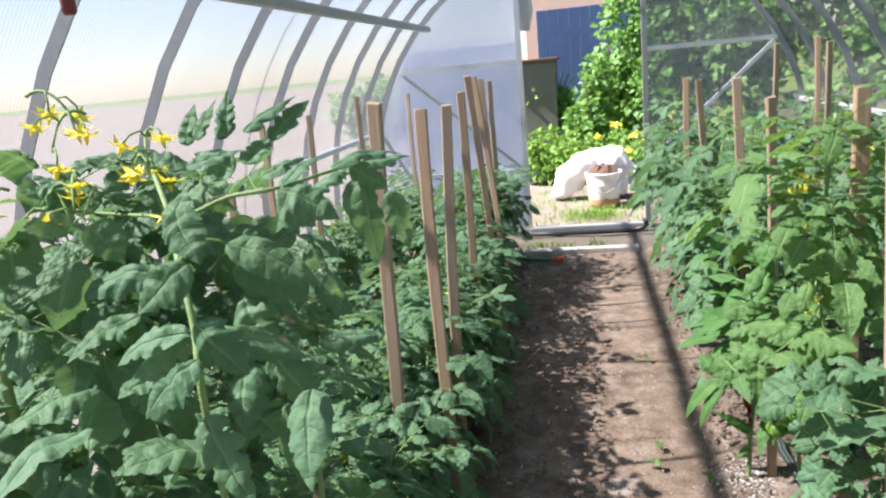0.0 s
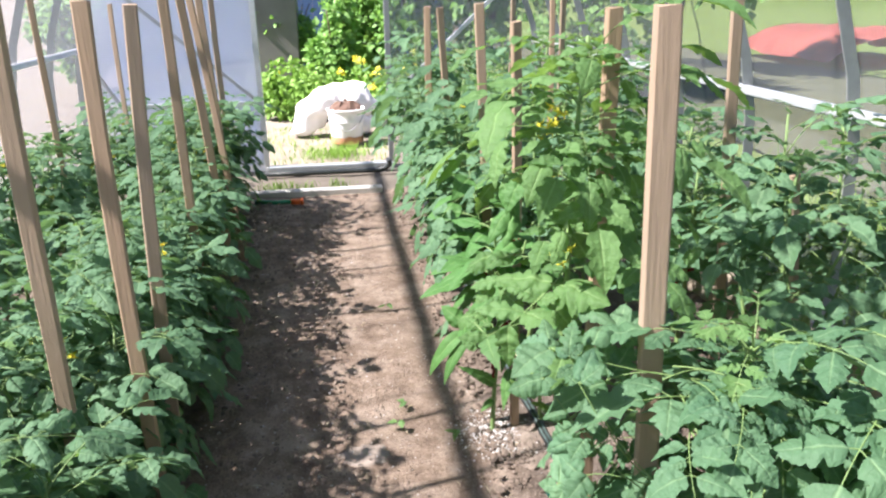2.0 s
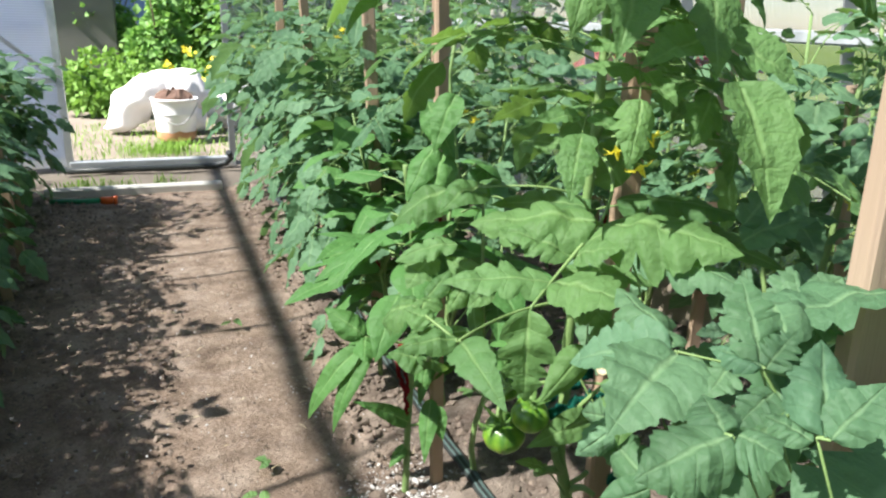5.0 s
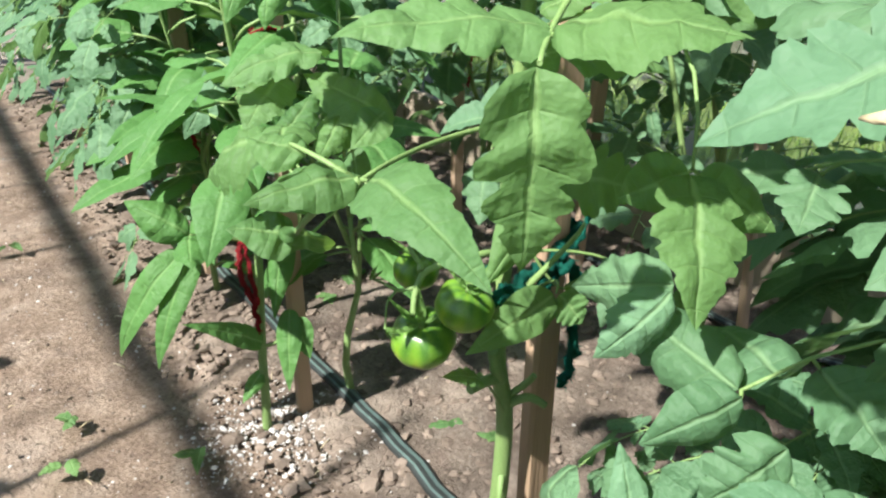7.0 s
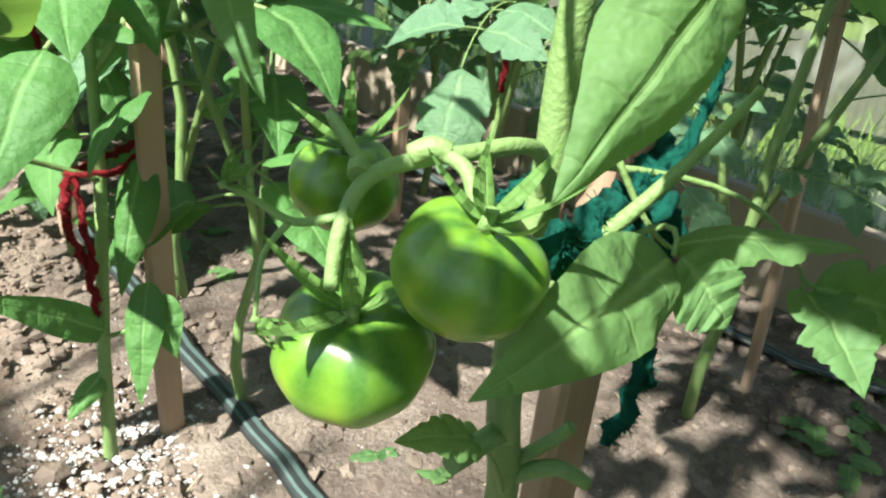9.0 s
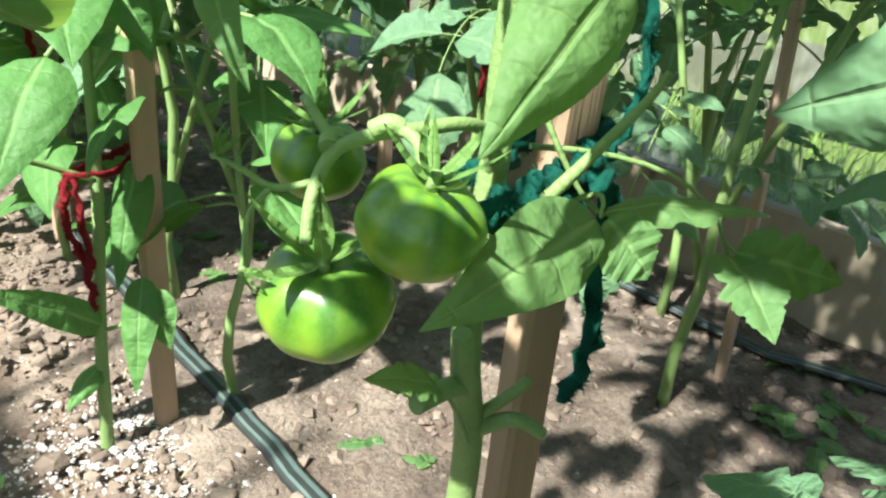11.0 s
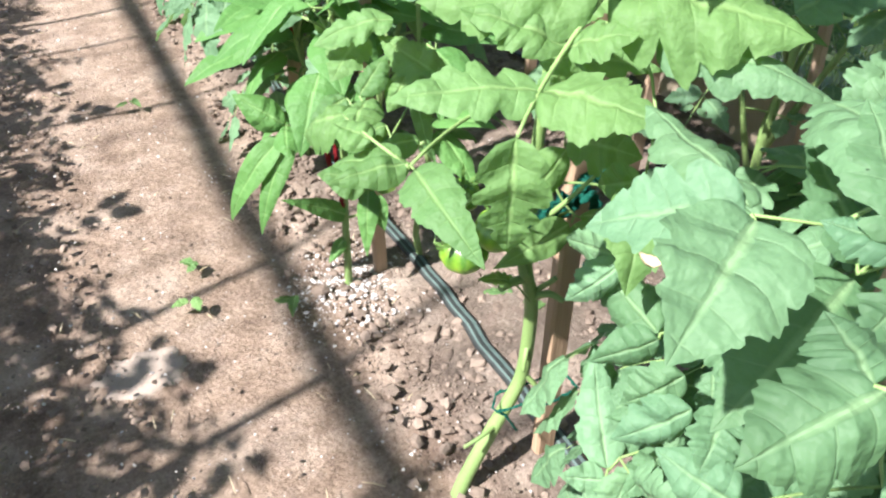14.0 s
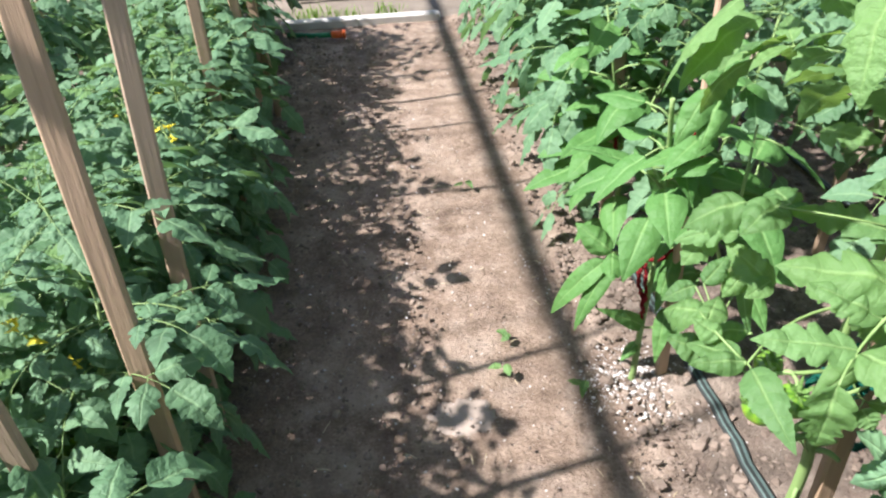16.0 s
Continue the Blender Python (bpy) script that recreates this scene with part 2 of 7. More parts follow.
def plain_material(name, lo, hi, rough=0.6, scale=25.0, spec=0.4, bump=0.2):
    m = Mat(name)
    m.set(color=m.mix(m.noise(scale, 5.0), lo, hi), rough=rough, spec=spec)
    m.bump(m.noise(scale * 6, 4.0), bump, 0.004)
    return m.m


TAPE = plain_material("drip_tape", (0.018, 0.022, 0.022), (0.045, 0.052, 0.050), 0.38, 60.0)
STRIPE = plain_material("drip_tape_stripe", (0.07, 0.11, 0.10), (0.12, 0.17, 0.16), 0.45, 60.0)
RED_YARN = plain_material("red_yarn", (0.17, 0.010, 0.015), (0.34, 0.028, 0.034), 0.9, 300.0, 0.15, 0.8)
GREEN_YARN = plain_material("green_yarn", (0.005, 0.085, 0.060), (0.012, 0.17, 0.12), 0.9, 400.0, 0.15, 0.8)
SACK = plain_material("woven_sack", (0.70, 0.69, 0.68), (0.84, 0.82, 0.80), 0.55, 14.0, 0.3, 0.5)
BUCKET = plain_material("bucket_plastic", (0.74, 0.74, 0.73), (0.84, 0.84, 0.83), 0.4, 8.0)
RUST = plain_material("brown_residue", (0.30, 0.15, 0.07), (0.52, 0.30, 0.16), 0.9, 30.0)
DARK = plain_material("dark_contents", (0.05, 0.03, 0.022), (0.14, 0.085, 0.06), 0.95, 60.0)
BLUE = plain_material("blue_fence_paint", (0.045, 0.085, 0.20), (0.075, 0.13, 0.27), 0.6, 3.0)
SHED = plain_material("shed_wall", (0.10, 0.095, 0.09), (0.17, 0.16, 0.155), 0.85, 4.0)
PINKROOF = plain_material("pink_wall", (0.62, 0.40, 0.34), (0.74, 0.52, 0.45), 0.8, 4.0)
RED = plain_material("red_sheet", (0.46, 0.12, 0.095), (0.56, 0.19, 0.15), 0.5, 3.0)
BROWN = plain_material("brown_earth_bed", (0.045, 0.050, 0.026), (0.105, 0.105, 0.056), 0.9, 2.5)
ORANGE = plain_material("orange_plastic", (0.75, 0.10, 0.02), (0.85, 0.18, 0.04), 0.35, 20.0)
GREEN_PLASTIC = plain_material("green_plastic", (0.01, 0.16, 0.07), (0.02, 0.26, 0.12), 0.35, 20.0)
FABRIC = plain_material("grey_curtain", (0.50, 0.50, 0.53), (0.66, 0.66, 0.69), 0.8, 12.0)
BARK = plain_material("bark", (0.07, 0.05, 0.035), (0.16, 0.12, 0.085), 0.9, 30.0, 0.2, 0.7)
LAWN = plain_material("lawn_ground", (0.07, 0.11, 0.025), (0.16, 0.21, 0.06), 0.95, 9.0, 0.1, 0.8)
YARD = plain_material("yard_earth", (0.12, 0.10, 0.08), (0.25, 0.215, 0.175), 0.95, 7.0, 0.15, 0.8)
GRASS = leaf_material("grass_blade", (0.12, 0.25, 0.03), (0.24, 0.40, 0.06), (0.25, 0.40, 0.08), gloss=0.5)
CRUST = plain_material("dried_mud_crust", (0.25, 0.20, 0.165), (0.39, 0.33, 0.28), 0.95, 35.0, 0.15, 0.4)
LEAF_DRY = plain_material("dry_leaf_edge", (0.45, 0.36, 0.20), (0.62, 0.52, 0.34), 0.8, 50.0)


# ---- mesh helpers ----
def mesh_object(name, bm, mats, parent=None, label=""):
    me = bpy.data.meshes.new(name)
    bm.to_mesh(me)
    bm.free()
    for mt in (mats if isinstance(mats, (list, tuple)) else [mats]):
        me.materials.append(mt)
    ob = new(name, me)
    if parent:
        ob.parent = parent
    if label:
        ob["label"] = label
    return ob


def part(name, bm, material, parent, label=""):
    return mesh_object(name, bm, material, parent, label)


def thing(name, bm, material, label, category, group="", kind="", m=None):
    ob = mesh_object(name, bm, material)
    if m is not None:
        ob.matrix_basis = m
    return tagged(ob, label, category, group, kind)


def empty(name, label, category, group="", m=None, kind=""):
    ob = new(name)
    ob.empty_display_size = 0.05
    if m is not None:
        ob.matrix_basis = m
    return tagged(ob, label, category, group, kind)


def smooth(bm):
    for f in bm.faces:
        f.smooth = True
    return bm


def box(bm, x0, x1, y0, y1, z0, z1, bevel=0.0, slot=0):
    r = bmesh.ops.create_cube(bm, size=1.0, matrix=Matrix.Translation(((x0 + x1) / 2, (y0 + y1) / 2, (z0 + z1) / 2)) @ Matrix.Diagonal((x1 - x0, y1 - y0, z1 - z0, 1)))
    fs = {f for v in r["verts"] for f in v.link_faces}
    for f in fs:
        f.material_index = slot
    if bevel:
        es = {e for v in r["verts"] for e in v.link_edges}
        bmesh.ops.bevel(bm, geom=list(es), offset=bevel, segments=1, affect="EDGES")
    return bm


def tube(bm, pts, radii, sides=8, slot=0, caps=True, flat=1.0, spin=0.0):
    """A tapered tube along points."""
    pts = [Vector(p) for p in pts]
    if isinstance(radii, (int, float)):
        radii = [radii] * len(pts)
    rings = []
    side = None
    for i, p in enumerate(pts):
        d = (pts[min(i + 1, len(pts) - 1)] - pts[max(i - 1, 0)]).normalized()
        if side is None:
            side = d.orthogonal().normalized()
            if spin:
                side = Matrix.Rotation(spin, 3, d) @ side
        else:
            side = (side - d * side.dot(d)).normalized()
        up = d.cross(side)
        rings.append([bm.verts.new(p + (side * math.cos(a) + up * math.sin(a) * flat) * radii[i]) for a in (2 * math.pi * k / sides for k in range(sides))])
    for a, b in zip(rings, rings[1:]):
        for k in range(sides):
            f = bm.faces.new((a[k], a[(k + 1) % sides], b[(k + 1) % sides], b[k]))
            f.smooth, f.material_index = True, slot
    if caps and sides > 2:
        for ring, rev in ((rings[0], True), (rings[-1], False)):
            f = bm.faces.new(ring[::-1] if rev else ring)
            f.material_index = slot
    return bm


def bar(bm, a, b, w, h, slot=0, up=(0, 0, 1)):
    """A square-edged bar from a to b, w wide and h high."""
    a, b = Vector(a), Vector(b)
    d = (b - a).normalized()
    s = d.cross(Vector(up))
    s = s.normalized() if s.length > 1e-4 else Vector((1, 0, 0))
    u = s.cross(d)
    vs = [[bm.verts.new(p + s * (w / 2 * i) + u * (h / 2 * j)) for i, j in ((-1, -1), (1, -1), (1, 1), (-1, 1))] for p in (a, b)]
    for k in range(4):
        f = bm.faces.new((vs[0][k], vs[0][(k + 1) % 4], vs[1][(k + 1) % 4], vs[1][k]))
        f.material_index = slot
    for ring in (vs[0][::-1], vs[1]):
        bm.faces.new(ring).material_index = slot
    return bm


def bezier(p0, p1, p2, n):
    p0, p1, p2 = Vector(p0), Vector(p1), Vector(p2)
    return [p0 * (1 - t) ** 2 + p1 * 2 * t * (1 - t) + p2 * t * t for t in (i / n for i in range(n + 1))]


# ---- greenhouse shell ----
X0, R, ZC = -0.02, 1.42, 0.50          # arch: middle, radius, height at which the curve begins
Y_BACK, Y_END = -1.30, 5.00
BOARD = 0.166


def arch_points(r, n=22, z0=0.0):
    pts = [(X0 - r, z0), (X0 - r, (z0 + ZC) / 2)]
    pts += [(X0 - r * math.cos(math.pi * i / n), ZC + r * math.sin(math.pi * i / n)) for i in range(n + 1)]
    return pts + [(X0 + r, (z0 + ZC) / 2), (X0 + r, z0)]


def ground():
    """One sheet: soil inside, yard and lawn outside, to the horizon."""
    bm = bmesh.new()
    s = 1500.0
    xs = [-s, -60, -12, -5, -3, -1.50, 1.46, 3, 5, 12, 60, s]
    ys = [-s, -60, -12, -5, -1.4, 5.08, 6.0, 7.0, 9.0, 14, 60, s]
    g = [[bm.verts.new((x, y, -0.03)) for x in xs] for y in ys]
    for j in range(len(ys) - 1):
        for i in range(len(xs) - 1):
            f = bm.faces.new((g[j][i], g[j][i + 1], g[j + 1][i + 1], g[j + 1][i]))
            f.material_index = 0
    thing("ground", bm, LAWN, "mown green lawn around the greenhouse", "ground", kind="structure")

    def relief(x, y):
        path = 1.0 - min(1.0, max(0.0, (abs(x + 0.02) - 0.33) / 0.16))
        n1 = noise.noise((x * 3.1, y * 3.1, 0.0)) * 0.012
        n2 = noise.noise((x * 14, y * 14, 3.0)) * 0.0075
        n3 = noise.noise((x * 42, y * 42, 7.0)) * 0.0045
        return n1 + (n2 + n3) * (1.0 - 0.62 * path) + 0.012 * (1 - path) - 0.006 * path

    def sheet(name, x0, x1, y0, y1, step, mat, label, fn, cat):
        nx, ny = int(round((x1 - x0) / step)), int(round((y1 - y0) / step))
        vs = [(x0 + (x1 - x0) * i / nx, y0 + (y1 - y0) * j / ny) for j in range(ny + 1) for i in range(nx + 1)]
        fs = [(j * (nx + 1) + i, j * (nx + 1) + i + 1, (j + 1) * (nx + 1) + i + 1, (j + 1) * (nx + 1) + i) for j in range(ny) for i in range(nx)]
        me = bpy.data.meshes.new(name)
        me.from_pydata([(x, y, fn(x, y)) for x, y in vs], [], fs)
        me.polygons.foreach_set("use_smooth", [True] * len(fs))
        me.materials.append(mat)
        return tagged(new(name, me), label, cat, kind="structure")

    sheet("floor", X0 - R - 0.02, X0 + R + 0.02, Y_BACK, 4.50, 0.016, SOIL, "bare trodden earth path between two loose soil beds", relief, "soil")
    sheet("yard", -3.2, 2.4, 4.50, 7.6, 0.05, YARD, "pale dry earth yard outside the greenhouse door",
          lambda x, y: noise.noise((x * 2, y * 2, 5)) * 0.02 + noise.noise((x * 11, y * 11, 9)) * 0.008 - 0.012, "ground")
    sheet("side_yard", -160.0, -1.52, -40.0, 160.0, 4.0, YARD, "pale dry earth yard along the greenhouse wall",
          lambda x, y: noise.noise((x * 0.7, y * 0.7, 5)) * 0.015 - 0.012, "ground")


def shell():
    rib_x = [5.00 - 0.485 * k for k in range(13)]
    outer = arch_points(R + 0.012, z0=0.02)
    inner = arch_points(R - 0.022, z0=0.02)
    for k, y in enumerate(rib_x):
        bm = bmesh.new()
        w = 0.0022 if k else 0.010
        rows = [[bm.verts.new((x, y + s, z)) for (x, z), s in ((o, -w), (o, w), (i, w), (i, -w))] for o, i in zip(outer, inner)]
        for a, b in zip(rows, rows[1:]):
            for q in range(4):
                bm.faces.new((a[q], a[(q + 1) % 4], b[(q + 1) % 4], b[q]))
        bm.faces.new(rows[0])
        bm.faces.new(rows[-1][::-1])
        thing("arch_rib", bm, STEEL, "grey galvanised steel arch rib of the greenhouse", "rib", "arch ribs", kind="structure")
    # cover: three twin-wall sheets with thickness
    for ya, yb in ((Y_BACK, 0.80), (0.80, 2.90), (2.90, Y_END + 0.05)):
        bm = bmesh.new()
        lo, hi = arch_points(R + 0.014, 28, 0.02), arch_points(R + 0.022, 28, 0.02)
        rows = [[bm.verts.new((*(p[0], y, p[1]),)) for p, y in ((a, ya), (a, yb), (b, yb), (b, ya))] for a, b in zip(lo, hi)]
        for a, b in zip(rows, rows[1:]):
            for q in range(4):
                bm.faces.new((a[q], a[(q + 1) % 4], b[(q + 1) % 4], b[q])).smooth = q in (0, 2)
        bm.faces.new(rows[0])
        bm.faces.new(rows[-1][::-1])
        thing("polycarbonate_cover", bm, POLY, "hazy translucent twin-wall polycarbonate greenhouse cover", "greenhouse cover", "cover sheets", kind="structure")
    # rails along the house
    for x, z, mat, w, h in ((-0.993, 1.45, STEEL, 0.048, 0.034), (0.98, 1.45, STEEL, 0.03, 0.03), (X0, ZC + R - 0.03, STEEL, 0.03, 0.03),
                            (X0 - R + 0.055, 0.80, BRIGHT, 0.03, 0.028), (X0 + R - 0.055, 0.80, BRIGHT, 0.03, 0.028)):
        bm = bmesh.new()
        box(bm, x - w / 2, x + w / 2, Y_BACK, Y_END - 0.02, z - h / 2, z + h / 2, 0.004)
        thing("purlin_rail", bm, mat, "long metal rail along the greenhouse wall", "rail", "rails", kind="structure")
    # plank footing
    for side in (-1, 1):
        x = X0 + side * (R - 0.035)
        y = Y_BACK
        k = 0
        while y < Y_END - 0.1:
            ln = min(2.0 - 0.3 * (k % 2), Y_END - 0.03 - y)
            bm = bmesh.new()
            box(bm, x - 0.016, x + 0.016, y + 0.003, y + ln - 0.003, -0.04, BOARD + 0.012 * (k % 2), 0.004)
            thing("footing_plank", bm, PLANK, "weathered wooden footing plank at the base of the greenhouse wall", "plank", "footing planks", kind="structure")
            y += ln
            k += 1


def end_wall(y, door_open, flip=1.0):
    """A gable of polycarbonate on a light frame with a door opening."""
    def frame_bar(a, b, w=0.028, mat=BRIGHT):
        bm = bmesh.new()
        bar(bm, a, b, w, w, up=(0, 1, 0))
        thing("gable_bar", bm, mat, "bright metal bar of the greenhouse gable frame", "frame bar", "gable bars", kind="structure")

    def sheet(pts, mat=None):
        bm = bmesh.new()
        f0 = [bm.verts.new((x, y + 0.018, z)) for x, z in pts]
        f1 = [bm.verts.new((x, y + 0.026, z)) for x, z in pts]
        bm.faces.new(f0[::-1])
        bm.faces.new(f1)
        for k in range(len(pts)):
            bm.faces.new((f0[k], f0[(k + 1) % len(pts)], f1[(k + 1) % len(pts)], f1[k]))
        thing("gable_sheet", bm, mat or POLY_END, "translucent polycarbonate sheet of the greenhouse gable", "greenhouse wall", "gable sheets", kind="structure")

    dl, dr, dz = -0.395, 0.405, 1.74
    curve = [(X0 - R * math.cos(a), ZC + R * math.sin(a)) for a in (math.pi * i / 40 for i in range(41))]
    left = [p for p in curve if p[0] < dl]
    right = [p for p in curve if p[0] > dr]
    zl = ZC + math.sqrt(R * R - (dl - X0) ** 2)
    zr = ZC + math.sqrt(R * R - (dr - X0) ** 2)
    sheet([(X0 - R, 0.02), *left, (dl, zl), (dl, 0.02)][::-1], POLY_WHITE)
    sheet([(dr, 0.02), (dr, zr), *right, (X0 + R, 0.02)][::-1])
    top = [p for p in curve if dl < p[0] < dr]
    sheet([(dl, dz), (dl, zl), *top, (dr, zr), (dr, dz)][::-1])
    for x in (dl, dr):
        frame_bar((x, y, 0.0), (x, y, 1.86), 0.032, STEEL if x > 0 else BRIGHT)
    frame_bar((dl, y, dz), (dr, y, dz))
    frame_bar((-1.21, y, 1.188), (dl - 0.02, y, 1.188))
    frame_bar((dr + 0.02, y, 1.188), (1.20, y, 1.188))
    frame_bar((-1.40, y, 0.458), (dl - 0.02, y, 0.458))
    frame_bar((dr + 0.02, y, 0.458), (1.37, y, 0.458))
    frame_bar((-1.19, y - 0.02, 1.165), (dl - 0.03, y - 0.02, 0.485), 0.018, STEEL)
    frame_bar((1.18, y - 0.02, 1.165), (dr + 0.03, y - 0.02, 0.485), 0.024, BRIGHT)
    frame_bar((-1.40, y - 0.02, 0.80), (-1.12, y - 0.02, 0.30), 0.018, STEEL)
    if not door_open:
        sheet([(dl + 0.02, 0.04), (dl + 0.02, dz - 0.02), (dr - 0.02, dz - 0.02), (dr - 0.02, 0.04)][::-1])
        frame_bar((dl + 0.03, y, 0.9), (dr - 0.03, y, 0.9))


def door_leaf():
    """The open door, folded back against the gable."""
    y = Y_END + 0.075
    x0, x1, z0, z1 = -1.215, -0.425, 0.06, 1.30
    bm = bmesh.new()
    box(bm, x0, x1, y, y + 0.006, z0, z1)
    door = thing("door_1", bm, POLY_WHITE, "open polycarbonate greenhouse door folded back on the gable", "door", kind="structure")
    for a, b in (((x0, z0), (x1, z0)), ((x0, z1), (x1, z1)), ((x0, z0), (x0, z1)), ((x1, z0), (x1, z1)), ((x0, 0.70), (x1, 0.70))):
        bm = bmesh.new()
        bar(bm, (a[0], y + 0.02, a[1]), (b[0], y + 0.02, b[1]), 0.022, 0.022, up=(0, 1, 0))
        part("door_bar", bm, BRIGHT, door)


ground()
shell()
door_leaf()
end_wall(Y_END, True)
end_wall(Y_BACK, False)

# thresholds
bm = bmesh.new()
box(bm, -0.40, 0.42, Y_END - 0.02, Y_END + 0.02, 0.0, 0.055, 0.006)
thing("door_threshold", bm, BRIGHT, "pale metal threshold bar across the door opening", "threshold", kind="structure")
bm = bmesh.new()
box(bm, -0.46, 0.30, 4.455, 4.505, -0.02, 0.032, 0.008)
thing("sill_board", bm, plain_material("limed_wood", (0.42, 0.40, 0.37), (0.66, 0.64, 0.60), 0.8, 18.0), "whitened wooden edging board across the path's end", "board", kind="structure")


# ---- leaves ----
# outlines: where the notches sit along the midrib, how deep they cut, how toothed the edge is
LOBED = ((0.25, 0.46, 0.66), (0.46, 0.36, 0.24), 0.05)
DEEP = ((0.22, 0.44, 0.68), (0.66, 0.50, 0.32), 0.05)
BLUNT = ((0.34, 0.60), (0.24, 0.22), 0.06)
OVATE = ((), (), 0.012)
# rows along the midrib: place, half width, forward sweep of the side vein
FAR = [(0.0, 0.06, 0.0), (0.09, 0.66, -0.1), (0.17, 1.0, 0.45), (0.29, 0.44, 0.6), (0.42, 0.90, 0.6), (0.54, 0.36, 0.6), (0.66, 0.60, 0.6), (0.78, 0.25, 0.4), (0.90, 0.17, 0.3), (1.0, 0.0, 0.0)]


def outline(shape, rng, n):
    """Half widths to either side along a leaflet, with its own notches and teeth."""
    cuts, depths, tooth = shape
    sides = []
    for _ in (0, 1):
        marks = [(c + rng.uniform(-0.04, 0.04), d * rng.uniform(0.5, 1.15), rng.uniform(0.022, 0.045)) for c, d in zip(cuts, depths)]
        ph, fr = rng.random(), rng.uniform(9, 13)
        side = []
        for i in range(n + 1):
            q = i / n
            w = max(0.0, math.sin(math.pi * q ** 0.62)) ** 0.85 * (1.08 - 0.30 * q)
            for c, d, k in marks:
                w *= 1 - d * math.exp(-((q - c) / (k * (0.7 if q > c else 1.3))) ** 2)
            w *= 1 + tooth * (2 * ((q * fr + ph) % 1.0) - 1)
            side.append(max(w, 0.02 if 0 < i < n else 0.0))
        sides.append(side)
    sweep = 0.10 if not cuts else 0.42
    return [(i / n, sides[0][i], sides[1][i], sweep * min(1.0, i / n * 4) * (1 - (i / n) ** 3)) for i in range(n + 1)]


def blade(bm, uvl, m, length, width, shape, rng, cols, fold=0.25, droop=0.25, ripple=0.05, twist=0.0, jag=0.12):
    """A leaf blade along +y of m, folded on its midrib, drooping to its tip, puffed between the side veins."""
    rows = []
    if len(shape) == 3:
        lines = outline(shape, rng, 34 if cols >= 8 else 16)
    else:
        lines = [(q, w * (1 + rng.uniform(-jag, jag)), w * (1 + rng.uniform(-jag, jag)), sw) for q, w, sw in shape]
    ph = rng.uniform(0, 6.28)
    curl = rng.uniform(-0.75, 0.05) if cols >= 8 else rng.uniform(-0.55, 0.25)
    for s, wl, wr, sweep in lines:
        ang = droop * s
        row = []
        for c in range(cols + 1):
            v = 2 * c / cols - 1
            w = wl if v < 0 else wr
            half = width * w
            x = half * v
            y = length * s + sweep * abs(x)
            z = fold * abs(x) - 0.25 * fold * x * x / max(width, 1e-6) * 2 + curl * half * abs(v) ** 3
            z += ripple * width * (2.4 * noise.noise((x / width * 1.3 + ph, s * 4.5, ph)) + 0.5 * math.sin(s * 13 + ph * (1 if v > 0 else 2)) * abs(v) ** 1.5) * (0.3 + 0.7 * w)
            if cols >= 8:
                z += 0.075 * width * (abs(math.sin(math.pi * (4.3 * s - 0.73))) - 0.6) * abs(v) * (1.25 - abs(v)) * (0.3 + w)
                z += 0.05 * width * noise.noise((x / width * 5 + ph, s * 14, ph))
            # bend about x, then twist about y
            yy = y if abs(droop) < 1e-3 else math.sin(ang) / droop * length + (y - length * s) * math.cos(ang)
            zz = z * math.cos(ang) - (0 if abs(droop) < 1e-3 else (1 - math.cos(ang)) / droop * length) - (y - length * s) * math.sin(ang)
            tw = twist * s
            row.append((bm.verts.new(m @ Vector((x * math.cos(tw) - z * math.sin(tw) * 0.3, yy, zz + x * math.sin(tw)))), (s, (v + 1) / 2)))
        rows.append(row)
    for a, b in zip(rows, rows[1:]):
        for c in range(cols):
            q = (a[c], a[c + 1], b[c + 1], b[c])
            f = bm.faces.new([v for v, _ in q])
            f.smooth = True
            for lp, (_, t) in zip(f.loops, q):
                lp[uvl].uv = t


def basis(pos, direction, normal):
    y = direction.normalized()
    x = y.cross(normal).normalized()
    z = x.cross(y)
    return Matrix((((x.x, y.x, z.x, pos.x)), ((x.y, y.y, z.y, pos.y)), ((x.z, y.z, z.z, pos.z)), ((0, 0, 0, 1))))


